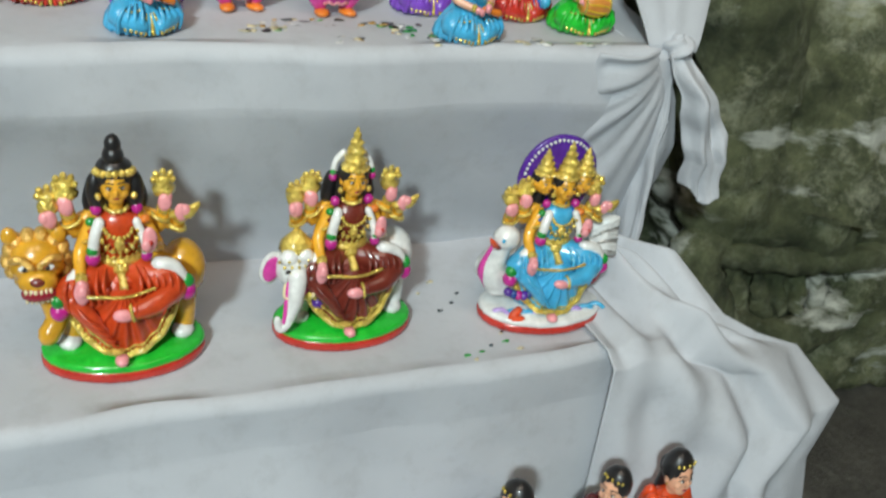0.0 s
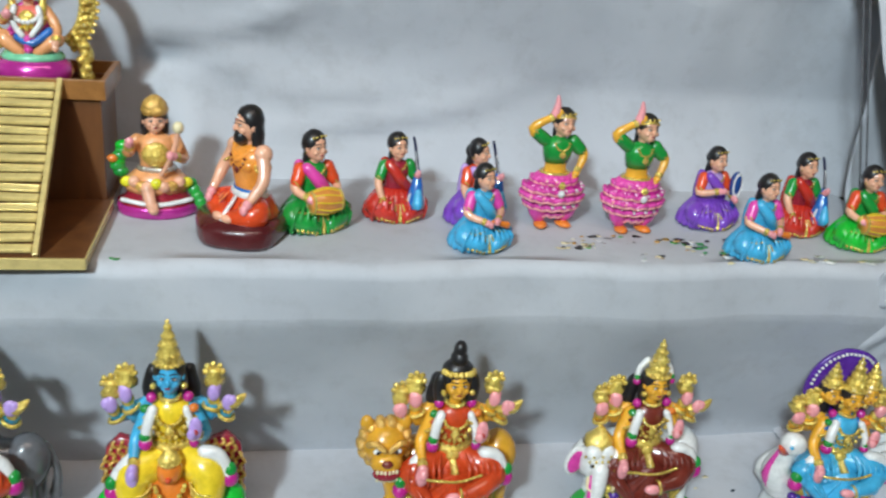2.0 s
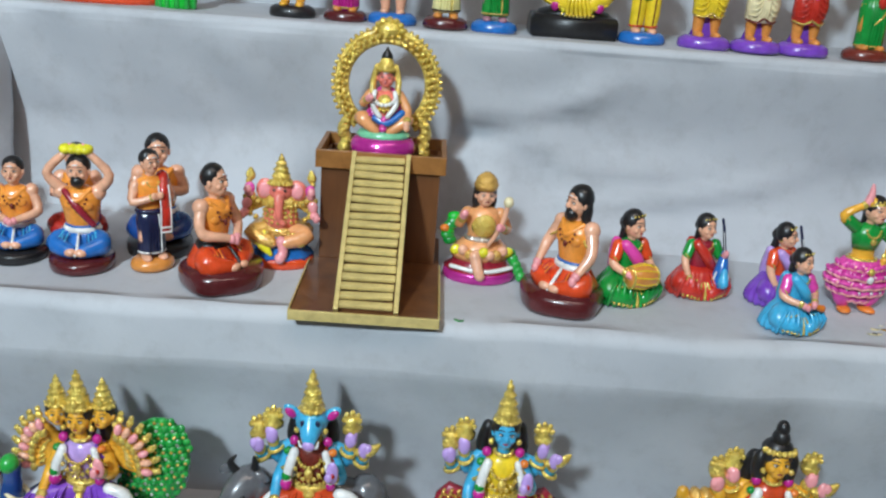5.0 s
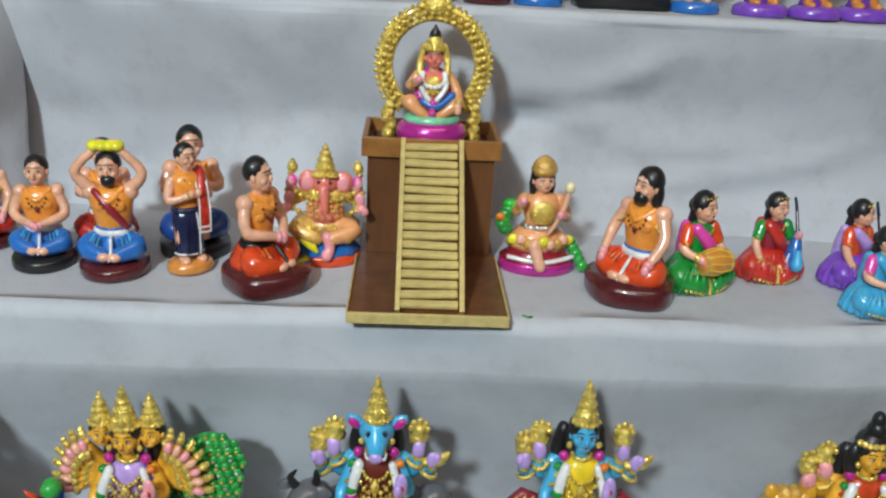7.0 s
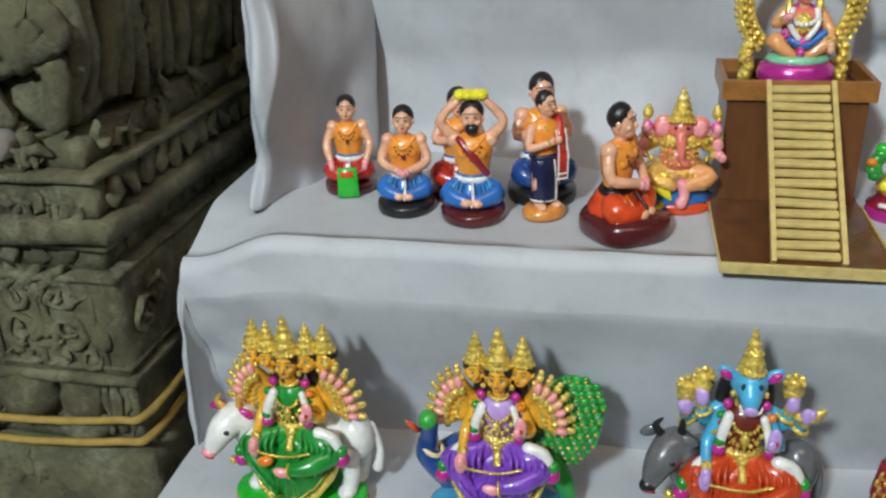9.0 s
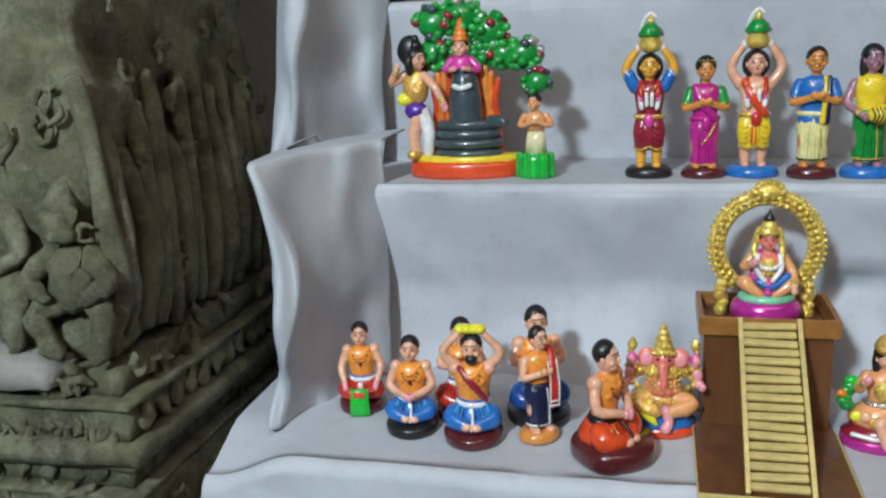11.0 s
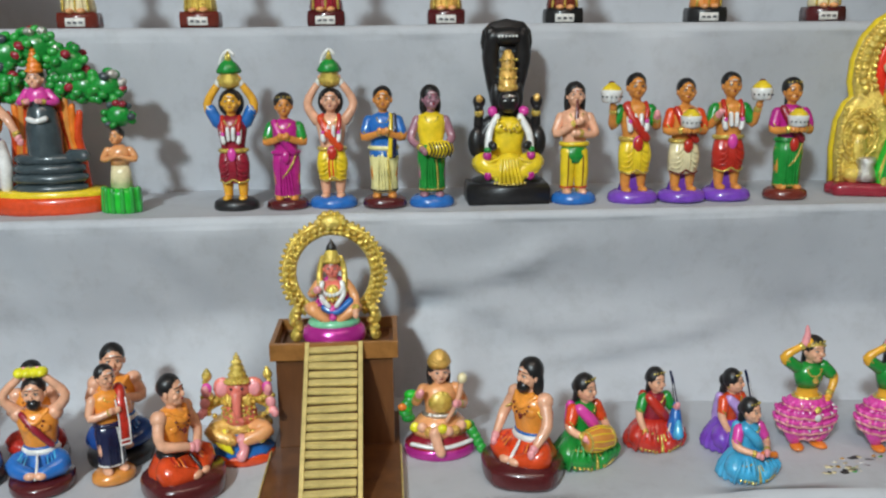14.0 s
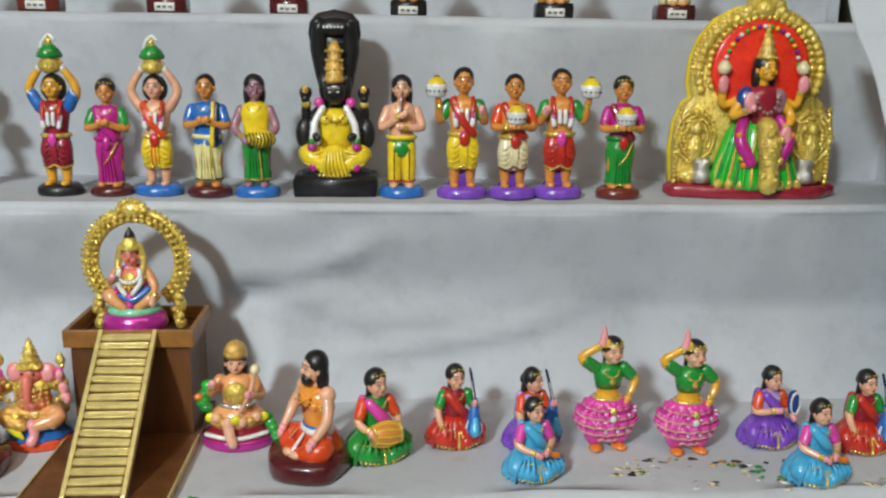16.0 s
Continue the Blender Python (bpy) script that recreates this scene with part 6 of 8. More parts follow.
def standing(x, y, z, label, low="red", cut="dhoti", shirt="", skin="skin", base="brown", base_r=3.6, raise_=False, hair="", tool=None, h=20.5, yaw=0, face_yaw=0, sleeve=None, sash=None, garl=True, group="standing devotee figurines", seed=1.0):
    """A standing painted figure about 20 cm high on a round plinth."""
    c = Clay()
    c.turn([(base_r, 0), (base_r * 1.06, 0.5), (base_r * 1.0, 1.3), (base_r * 0.8, 1.8)], (0, 0, 0), base, 1, 0.85, 26)
    if base == "purple":
        c.turn([(2.5, 0), (1.6, 2.4), (1.1, 5.2)], (0, 0.9, 1.4), base, 1, 0.7, 18)
    for s in (-1, 1):
        c.limb([(1.15 * s, 0, 8.4), (1.35 * s, -0.1, 5.0), (1.3 * s, 0, 2.2)], [1.4, 1.05, 0.75], skin, 10, 4)
        c.ball((1.4 * s, -1.1, 2.0), (0.85, 1.55, 0.55), skin)
    if cut == "dhoti":
        c.turn([(2.25, 0), (2.5, 0.5), (2.6, 3.2), (2.25, 5.3)], (0, 0, 4.5), low, 1, 0.78, 52, 13, 0.04)
        for s in (-1, 1):
            c.limb([(1.0 * s, -0.2, 9.0), (1.35 * s, -0.5, 7.2), (1.25 * s, -0.2, 5.4)], [1.45, 1.5, 1.2], low, 12, 5)
            c.limb([(0.1 * s, -2.1, 5.2), (1.3 * s, -2.0, 4.6), (2.5 * s, -0.6, 4.9)], 0.17, "gold" if low != "cream" else "brown", 6, 4)
            for i in range(4):
                c.limb([(0.5 * s, -1.95, 8.9 - 0.8 * i), (1.5 * s, -2.05, 8.0 - 0.8 * i), (2.5 * s, -1.1, 7.8 - 0.7 * i)], [0.08, 0.17, 0.08], low, 5, 3)
        for i in range(4):
            c.limb([(-0.3 + 0.2 * i, -2.0, 9.6), (-0.45 + 0.3 * i, -2.25, 7.2), (-0.5 + 0.33 * i, -1.9, 5.2)], [0.2, 0.26, 0.18], low if i % 2 else (sash if sash != "red" else low) or low, 7, 4)
    elif cut == "trousers":
        c.turn([(2.3, 0), (2.5, 1.2), (2.2, 3.2)], (0, 0, 6.8), sash, 1, 0.76, 36, 12, 0.04)
        for s in (-1, 1):
            c.limb([(1.0 * s, -0.2, 8.6), (1.25 * s, -0.4, 5.4), (1.25 * s, -0.1, 2.6)], [1.5, 1.3, 1.15], low, 12, 5)
            c.ring((1.25 * s, -0.1, 2.7), 1.2, 0.17, "red", n=16)
            c.limb([(1.3 * s, -1.75, 8.0), (1.35 * s, -1.8, 5.4), (1.3 * s, -1.35, 3.0)], 0.13, "brown", 5, 4)
    else:
        foot = 1.9 if hair == "bun" else 2.5
        c.turn([(2.15, 0), (2.4, 0.5), (2.3, 2.8), (2.6, 5.8), (2.3, 10.3 - foot)], (0, 0, foot), low, 1, 0.78, 56, 15, 0.035)
        c.ring((0, 0, foot + 0.4), 2.38, 0.17, {"navy": "white", "pale_yellow": "black"}.get(low, "gold"), sy=0.80)
        for i in range(5):
            c.limb([(-0.9 + 0.4 * i, -1.9, 8.8), (-1.1 + 0.5 * i, -2.05, 6.0), (-1.2 + 0.6 * i, -1.9, foot + 0.6)], [0.1, 0.2, 0.22], low, 6, 4)
        if hair == "bun":
            c.limb([(1.9, -1.5, 9.4), (0.9, -2.25, 7.4), (-0.6, -2.2, 5.6)], [0.12, 0.2, 0.08], "gold", 6, 4)
        else:
            c.limb([(0.6, -1.95, 9.4), (0.9, -2.25, 6.0), (1.0, -2.0, foot + 0.4)], 0.15, {"navy": "white"}.get(low, "gold"), 6, 4)
        if shirt == "blue":
            c.turn([(2.55, 0), (2.6, 0.5), (2.3, 2.8)], (0, 0, 8.4), "blue", 1, 0.78, 30, 9, 0.02)
            for q, mt in ((1.1, "yellow"), (1.75, "navy")):
                c.limb([(q + 0.2, -0.9, 15.2), (q + 0.2, -1.85, 12.4), (q, -1.95, 8.6)], [0.42, 0.45, 0.4], mt, 8, 4)
    c.turn([(2.35, 0), (2.1, 1.2), (2.5, 3.2), (2.75, 4.6), (2.2, 5.7), (0.9, 6.3)], (0, 0, 9.4), shirt or skin, 1, 0.72, 22)
    c.ring((0, 0, 9.9), 2.4, 0.42, "gold" if cut == "dhoti" else low, sy=0.76)
    if tool == "shawl":
        c.limb([(1.9, 1.2, 13.0), (2.2, 0.1, 15.3), (1.7, -1.7, 13.4), (1.4, -2.6, 11.0)], [0.9, 1.0, 1.0, 0.9], "red", 10, 5)
        c.plate([(0.6, 6.6), (2.3, 6.6), (2.4, 11.0), (0.6, 11.0)], -3.3, -2.5, "red")
        for q in (0.55, 2.35):
            c.limb([(q, -3.25, 6.6), (q, -3.3, 11.0), (q + 0.1, -2.2, 14.2)], 0.15, "white", 6, 4)
        for q in (6.7, 7.5):
            c.limb([(0.6, -3.35, q), (2.3, -3.35, q)], 0.16, "white", 6, 3)
    elif sash and cut != "trousers":
        c.limb([(-1.8, -0.9, 15.0), (-0.4, -1.95, 12.4), (1.6, -1.6, 10.0)], [0.7, 0.8, 0.7], sash, 9, 4)
        c.ball((0.1, -2.3, 9.2), (0.85, 0.55, 1.2), "red" if sash in ("wine", "vermilion") else sash)
    if garl:
        for s in (-1, 1):
            c.limb([(1.5 * s, -0.7, 15.4), (1.5 * s, -1.7, 14.2), (1.35 * s, -2.0, 13.0)], 0.42, "red", 8, 4)
            c.limb([(1.5 * s, -1.75, 13.2), (1.45 * s, -2.05, 12.2), (1.3 * s, -2.1, 11.4)], 0.46, "white", 8, 4)
            c.limb([(0.5 * s, -2.0, 13.6), (0.45 * s, -2.2, 12.6), (0.4 * s, -2.2, 11.8)], 0.36, "white", 8, 4)
            c.ball((1.4 * s, -2.15, 12.7), 0.42, "hotpink")
        c.ball((0, -2.2, 9.3), (0.8, 0.5, 1.2), "hotpink")
    c.beads([(1.1 * math.sin(a), -1.55 - 0.25 * math.cos(a), 15.0 - 1.0 * math.cos(a)) for a in np.linspace(-1.4, 1.4, 8)], 0.18, "gold")
    c.limb([(0, 0, 15.2), (0, -0.1, 16.4)], 0.8, skin)
    head(c, (0, -0.3, 17.8), 1.66, skin, "black", face_yaw, "long" if hair == "long" else ("bun" if hair == "bun" else ""), mark="white" if hair != "bun" else None)
    if raise_:
        for s in (-1, 1):
            arm(c, [(2.4 * s, 0, 14.4), (4.1 * s, 0.1, 17.4), (1.8 * s, 0, 21.0)], 0.92, skin, sleeve, skin, "white")
        c.ball((0, 0.6, 17.6), (2.3, 1.1, 2.4), "black")
        c.turn([(1.1, 0), (1.9, 0.5), (2.15, 1.3), (1.5, 2.2), (1.7, 2.5)], (0, 0, 20.0), "gold", n=18)
        c.turn([(1.8, 0), (2.1, 0.4), (1.5, 1.5), (0.7, 2.2), (0.4, 2.9), (0.06, 3.4)], (0, 0, 22.4), "green", n=18, lobes=7, amp=0.1)
        c.turn([(0.7, 0), (0.5, 0.9), (0.1, 1.7)], (0, -0.2, 24.3), "gold", n=12)
        c.limb([(-1.6, 0.2, 22.6), (-1.2, 0.2, 24.8), (0, 0.2, 26.0), (0.9, 0.2, 25.4)], 0.32, "white", 7, 4)
    elif tool == "drum":
        for s in (-1, 1):
            arm(c, [(2.5 * s, 0, 14.3), (3.6 * s, -0.7, 11.4), (2.0 * s, -2.8, 10.0)], 0.88, skin, sleeve, skin)
        c.ball((1.4, -3.2, 9.8), (2.5, 1.6, 1.5), "yellow")
        for i in range(7):
            c.limb([(-0.6 + 0.6 * i, -4.4, 10.9), (-0.2 + 0.6 * i, -4.9, 9.8), (-0.6 + 0.6 * i, -4.3, 8.6)], 0.12, "black", 5, 3)
    elif tool == "flute":
        for s in (-1, 1):
            arm(c, [(2.5 * s, 0, 14.3), (3.5 * s, -0.9, 11.6), (0.4 * s, -2.6, 12.6 - 0.8 * s)], 0.88, skin, sleeve, skin)
        c.limb([(0, -1.9, 17.0), (-0.3, -2.9, 13.0)], [0.22, 0.4], "brown", 8)
    elif tool == "bowl":
        for s in (-1, 1):
            arm(c, [(2.5 * s, 0, 14.3), (3.4 * s, -0.8, 11.6), (1.3 * s, -3.0, 11.8)], 0.88, skin, sleeve, skin)
        bowl_at = (0, -3.2, 12.2)
    elif tool in ("side_bowl_l", "side_bowl_r"):
        s = -1 if tool.endswith("l") else 1
        arm(c, [(2.5 * s, 0, 14.3), (3.9 * s, -0.4, 12.0), (4.2 * s, -1.6, 14.4)], 0.88, skin, sleeve, skin)
        arm(c, [(-2.5 * s, 0, 14.3), (-3.5 * s, -0.6, 11.8), (-3.0 * s, -2.4, 13.2)], 0.88, skin, sleeve, "pink")
        bowl_at = (4.6 * s, -1.8, 15.6)
    else:
        for s in (-1, 1):
            arm(c, [(2.5 * s, 0, 14.3), (3.4 * s, -0.8, 11.7), (0.4 * s, -2.7, 12.6)], 0.88, skin, sleeve, skin)
    if tool and "bowl" in tool:
        c.turn([(1.3, 0), (1.6, 0.3), (1.8, 1.6), (1.75, 1.9)], bowl_at, "white", n=18)
        c.beads([(bowl_at[0] + 1.75 * math.sin(a), bowl_at[1] - 1.75 * math.cos(a), bowl_at[2] + 0.9) for a in np.linspace(-1.1, 1.1, 6)], 0.16, "black")
        c.turn([(1.7, 1.7), (1.4, 2.3), (0.5, 3.0)], bowl_at, "yellow", n=14)
        c.ball((bowl_at[0], bowl_at[1], bowl_at[2] + 2.9), (0.6, 0.5, 0.35), "brown")
    m = pose(x, y, z, 0, 0, yaw) @ Matrix.Diagonal((0.93 * h / 19.7, 0.93 * h / 19.7, h / 19.7, 1))
    return c.done("devotee_figurine", m, label, "figurine", group, seed, 0.09)


standing(-0.327, 0.350, MID, "standing figurine in long dark blue dhoti with red shawl", "navy", "long", "torso", "peach", "tan", 3.7, h=17.6, yaw=38, face_yaw=10, tool="shawl", garl=False, group="", seed=9)
UP = 1.0885
standing(-0.175, 0.655, UP, "figurine in maroon dhoti carrying a golden pot overhead", "wine", "dhoti", "wine", "gilt_skin", "black", 3.9, True, h=20.2, sleeve="blue", seed=1)
standing(-0.086, 0.650, UP, "lady figurine in magenta sari with green blouse", "magenta", "long", "magenta", "tan", "maroon", 3.8, hair="bun", h=19.4, sleeve="green", sash="magenta", garl=False, seed=2, face_yaw=8)
standing(-0.008, 0.660, UP, "figurine in yellow dhoti carrying a golden pot overhead", "yellow", "dhoti", "", "peach", "blue", 4.2, True, h=20.2, sash="vermilion", seed=3)
standing(0.081, 0.648, UP, "man figurine in blue shirt and pale yellow dhoti", "pale_yellow", "long", "blue", "tan", "maroon", 3.8, h=20.4, sleeve="blue", sash=None, garl=False, seed=4)
standing(0.163, 0.648, UP, "drummer figurine in yellow vest and green dhoti", "green", "long", "yellow", "mauve", "blue", 3.9, hair="long", tool="drum", h=20.4, garl=False, seed=5, face_yaw=14)
standing(0.412, 0.648, UP, "flute player figurine in yellow dhoti with green sash", "yellow", "trousers", "", "peach", "blue", 3.9, hair="long", tool="flute", h=20.6, sash="green", garl=False, seed=6)
standing(0.518, 0.648, UP, "man figurine in yellow dhoti holding up a rice bowl", "yellow", "dhoti", "", "tan", "purple", 4.1, tool="side_bowl_l", h=22.0, sleeve="green", sash="red", seed=7)
standing(0.606, 0.648, UP, "man figurine in white and yellow dhoti holding a bowl", "cream", "dhoti", "", "tan", "purple", 4.1, tool="bowl", h=21.0, sleeve="vermilion", sash="red", garl=False, seed=8)
standing(0.688, 0.655, UP, "man figurine in red dhoti holding a bowl aside", "red", "dhoti", "", "tan", "purple", 4.1, tool="side_bowl_r", h=22.0, sleeve="green", seed=9)
standing(0.795, 0.648, UP, "lady figurine in green sari holding a bowl", "green", "long", "magenta", "tan", "brown", 3.8, hair="bun", tool="bowl", h=20.8, sash="wine", sleeve="magenta", garl=False, seed=10)


# ---------------------------------------------------------------- single figures of the middle row
def elephant_headed(x, y):
    c = Clay()
    c.slab(oval(5.0, 4.0), 0, 1.5, "vermilion")
    c.turn([(4.7, 0), (4.9, 0.7), (3.9, 1.6), (4.3, 2.6), (3.6, 3.4)], (0, 0, 1.3), "blue", 1, 0.8, 30, 10, 0.04)
    c.ball((0, 0.4, 5.4), (4.8, 3.2, 1.9), "dullgold")
    for s in (-1, 1):
        c.limb([(1.5 * s, -1, 5.6), (4.0 * s, -2.3, 5.2), (0.8 * s, -3.6, 4.2)], [1.35, 1.3, 0.9], "dullgold" if s < 0 else "skin", 12, 5)
        c.beads([(1.6 * s + 0.7 * s * i, -3.3 + 0.2 * i, 5.7 - 0.15 * i) for i in range(5)], 0.34, "gold")
        c.ball((3.2 * s, -3.0, 4.4), (1.1, 0.7, 0.9), "gold")
    for i in range(5):
        c.limb([(-2.0 - 0.4 * i, -3.2, 5.8 - 0.3 * i), (-1.4 - 0.3 * i, -3.9, 3.6), (-0.9, -3.9, 2.4)], 0.28, "lemon", 6, 3)
    c.limb([(0.6, -3.6, 4.6), (0.9, -4.0, 3.0), (0.5, -4.4, 2.0)], [0.9, 0.7, 0.8], "pink")
    c.ball((0, -0.8, 7.6), (2.7, 2.3, 2.3), "rose")
    c.ball((0, -0.4, 9.5), (2.7, 2.0, 1.8), "gold")
    c.beads([(2.5 * math.sin(a), -0.9 - 2.1 * math.cos(a), 7.2 + 0.8 * q) for q in range(4) for a in np.linspace(-1.2, 1.2, 7)], 0.3, "gold")
    c.ball((0, -0.8, 11.6), (1.8, 1.7, 1.8), "rose")
    c.beads([(1.7 * math.sin(a), -1.6 - 0.9 * math.cos(a), 12.9) for a in np.linspace(-1.4, 1.4, 9)], 0.3, "gold")
    for s in (-1, 1):
        c.ball((2.3 * s, -0.6, 11.6), (1.5, 0.55, 1.7), "rose")
        c.ball((2.4 * s, -1.0, 11.6), (1.0, 0.4, 1.2), "pink")
        c.ball((0.8 * s, -2.3, 12.0), (0.26, 0.2, 0.24), "black")
        for j, (dx, dz) in enumerate(((4.5, 12.0), (4.9, 9.6))):
            arm(c, [(2.2 * s, 0, 10.0), (4.2 * s, 0.1, 8.8 + 0.5 * (1 - j)), (dx * s, -1.2, dz - 1.2)], 1.0, "gold", None, "pink")
            c.ball((dx * s, -1.8, dz), (0.75, 0.45, 0.9), "hotpink" if j == 0 else "pink")
            c.beads([(dx * s * 0.9, -1.6, dz - 1.6), (dx * s * 1.06, -1.4, dz + 0.9), (dx * s * 0.75, -1.2, dz - 2.2)], 0.45, "gold")
        c.turn([(0.2, 0), (0.7, 0.6), (0.75, 1.2), (0.2, 2.2)], (4.5 * s, -1.0, 12.8), "gold", n=9)
    c.limb([(0, -2.4, 11.2), (0.1, -3.2, 9.4), (0.2, -3.2, 7.8), (0.9, -3.4, 7.2)], [0.85, 0.65, 0.5, 0.35], "rose", 10, 5)
    c.beads([(1.8 * math.sin(a), -2.5 - 0.3 * math.cos(a), 9.2 - 1.6 * math.cos(a)) for a in np.linspace(-1.4, 1.4, 9)], 0.28, "gold")
    crown(c, (0, -0.7, 12.7), 1.5, 4.6)
    return c.done("elephant_headed_figurine", pose(x, y, MID), "elephant-headed figurine with gold crown on a blue seat", "figurine", "", 4, 0.1)


def mace_bearer(x, y):
    c = Clay()
    c.slab(oval(5.6, 4.2), 0, 1.6, "pearl")
    c.turn([(5.3, 0), (5.5, 0.5), (4.4, 1.1), (4.2, 1.9), (4.0, 2.6)], (0, 0.2, 1.2), "wine", 1, 0.78, 28)
    c.limb([(-4.6, -2.4, 2.4), (0, -3.9, 2.1), (4.6, -2.4, 2.4)], 0.35, "white", 6, 5)
    c.turn([(4.3, 0), (4.6, 0.8), (3.6, 2.2), (2.6, 3.2)], (0, 0.2, 3.2), "skin", 1, 0.75, 28, 12, 0.04)
    for i in range(9):
        c.ball((-4.0 + 1.0 * i, -3.4 + 0.12 * (i - 4) ** 2, 4.7 + 0.3 * math.sin(i * 2)), (0.8, 0.6, 0.8), ("lemon", "peach", "dullgold", "peach")[i % 4])
    c.limb([(-1.2, -3.2, 4.4), (-0.8, -4.2, 2.8), (-0.4, -4.6, 1.6)], [1.0, 0.75, 0.8], "peach")
    c.ring((0, 0, 6.4), 2.4, 0.4, "silver", sy=0.78)
    c.turn([(2.3, 0), (2.2, 1.2), (2.8, 3.4), (2.2, 4.6), (0.9, 5.2)], (0, 0, 6.2), "skin", 1, 0.72, 20)
    c.ball((0, -1.5, 8.6), (1.9, 1.0, 1.9), "gold")
    c.limb([(0, 0, 11), (0, -0.1, 12)], 0.8, "peach")
    head(c, (0, -0.3, 13.2), 1.6, "peach", "black", 6, "long")
    c.turn([(1.7, 0), (1.9, 0.7), (1.6, 1.6), (1.1, 2.2), (0.4, 2.6)], (0, -0.1, 14.0), "dullgold", n=16)
    arm(c, [(2.5, 0, 10.4), (3.7, -0.8, 8.0), (2.6, -2.9, 8.8)], 0.9, "skin", None, "pink")
    arm(c, [(-2.5, 0, 10.4), (-3.7, -0.8, 8.6), (-3.4, -2.2, 10.0)], 0.9, "skin", None, "pink")
    c.limb([(0.6, -3.2, 6.2), (2.2, -3.3, 9.0), (3.0, -3.1, 12.2)], [0.3, 0.35, 0.4], "peach", 8)
    c.ball((3.1, -3.1, 12.9), (0.8, 0.8, 0.9), "cream")
    for i in range(6):
        c.ball((-4.8 - 0.5 * math.sin(i), 0.4, 5.6 + 0.75 * i), (1.1, 0.8, 0.8), ("green", "leafgreen", "grass")[i % 3])
    c.ball((-5.8, -0.2, 7.6), (0.7, 0.6, 0.6), "orange")
    for i in range(5):
        c.ball((4.6 + 0.4 * i, -0.4 - 0.5 * i, 4.0 - 0.75 * i), (0.9, 0.7, 0.9), "leafgreen")
    return c.done("mace_bearer_figurine", pose(x, y, MID, 0, 0, 4), "seated mace bearer figurine with gold cap on a magenta seat", "figurine", "", 5, 0.1)


elephant_headed(-0.147, 0.405)
mace_bearer(0.158, 0.402)


# ---------------------------------------------------------------- stair altar
def stair_altar():
    thing = empty("stair_altar", pose(0, 0, MID + 0.0015))
    z = 0.0
    box_part("base_plank", -0.101, 0.096, 0.197, 0.535, z, z + 0.010, WOOD, thing)
    box_part("plank_edging", -0.103, 0.098, 0.192, 0.197, z - 0.001, z + 0.013, PALE_WOOD, thing)
    box_part("back_edging", -0.1035, -0.101, 0.1972, 0.40, z + 0.0005, z + 0.013, PALE_WOOD, thing)
    box_part("back_edging", 0.096, 0.0985, 0.1972, 0.40, z + 0.0005, z + 0.013, PALE_WOOD, thing)
    # box of four boards with a raised rim round a sunken top
    box_part("front_board", -0.090, 0.088, 0.408, 0.413, z + 0.010, z + 0.164, WOOD, thing)
    box_part("back_board", -0.090, 0.088, 0.518, 0.523, z + 0.010, z + 0.164, WOOD, thing)
    box_part("side_board", -0.0902, -0.085, 0.4132, 0.5178, z + 0.010, z + 0.164, WOOD, thing)
    box_part("side_board", 0.083, 0.0882, 0.4132, 0.5178, z + 0.010, z + 0.164, WOOD, thing)
    box_part("top_board", -0.0848, 0.0828, 0.4135, 0.5175, z + 0.150, z + 0.158, WOOD, thing)
    for a in ((-0.098, 0.096, 0.400, 0.4075), (-0.098, 0.096, 0.5235, 0.531)):
        box_part("rim_strip", *a, z + 0.154, z + 0.181, RIM_WOOD, thing)
    for a in ((-0.098, -0.0905, 0.4078, 0.5232), (0.0885, 0.096, 0.4078, 0.5232)):
        box_part("rim_strip", *a, z + 0.154, z + 0.181, RIM_WOOD, thing)
    # eighteen rounded treads between two rails
    y0, z0, y1, z1 = 0.206, 0.014, 0.402, 0.176
    for k in range(18):
        t = (k + 0.5) / 18
        st = box_part("tread", -0.037, 0.036, -0.0054, 0.0054, -0.0037, 0.0037, PALE_WOOD, thing, 0.0026)
        st.matrix_local = pose(-0.001 + 0.0008 * math.sin(k * 5), y0 + (y1 - y0) * t, z0 + (z1 - z0) * t, 18 + 7 * math.sin(k * 3), 1.2 * math.sin(k * 4.3), 2.2 * math.sin(k * 7.1))
    ang = math.degrees(math.atan2(z1 - z0, y1 - y0))
    ln = math.hypot(z1 - z0, y1 - y0)
    for xr in (-0.0405, 0.0395):
        r = box_part("rail", -0.0034, 0.0034, -ln / 2 - 0.004, ln / 2 + 0.004, -0.005, 0.006, PALE_WOOD, thing, 0.0015)
        r.matrix_local = pose(xr, (y0 + y1) / 2, (z0 + z1) / 2, ang)
    bk = box_part("ramp_board", -0.0372, 0.0362, -ln / 2, ln / 2, -0.009, -0.006, WOOD, thing, 0.0008)
    bk.matrix_local = pose(0, (y0 + y1) / 2, (z0 + z1) / 2, ang)
    tagged(thing, "dark wooden altar box with a gilded eighteen-step stair", "altar")


stair_altar()


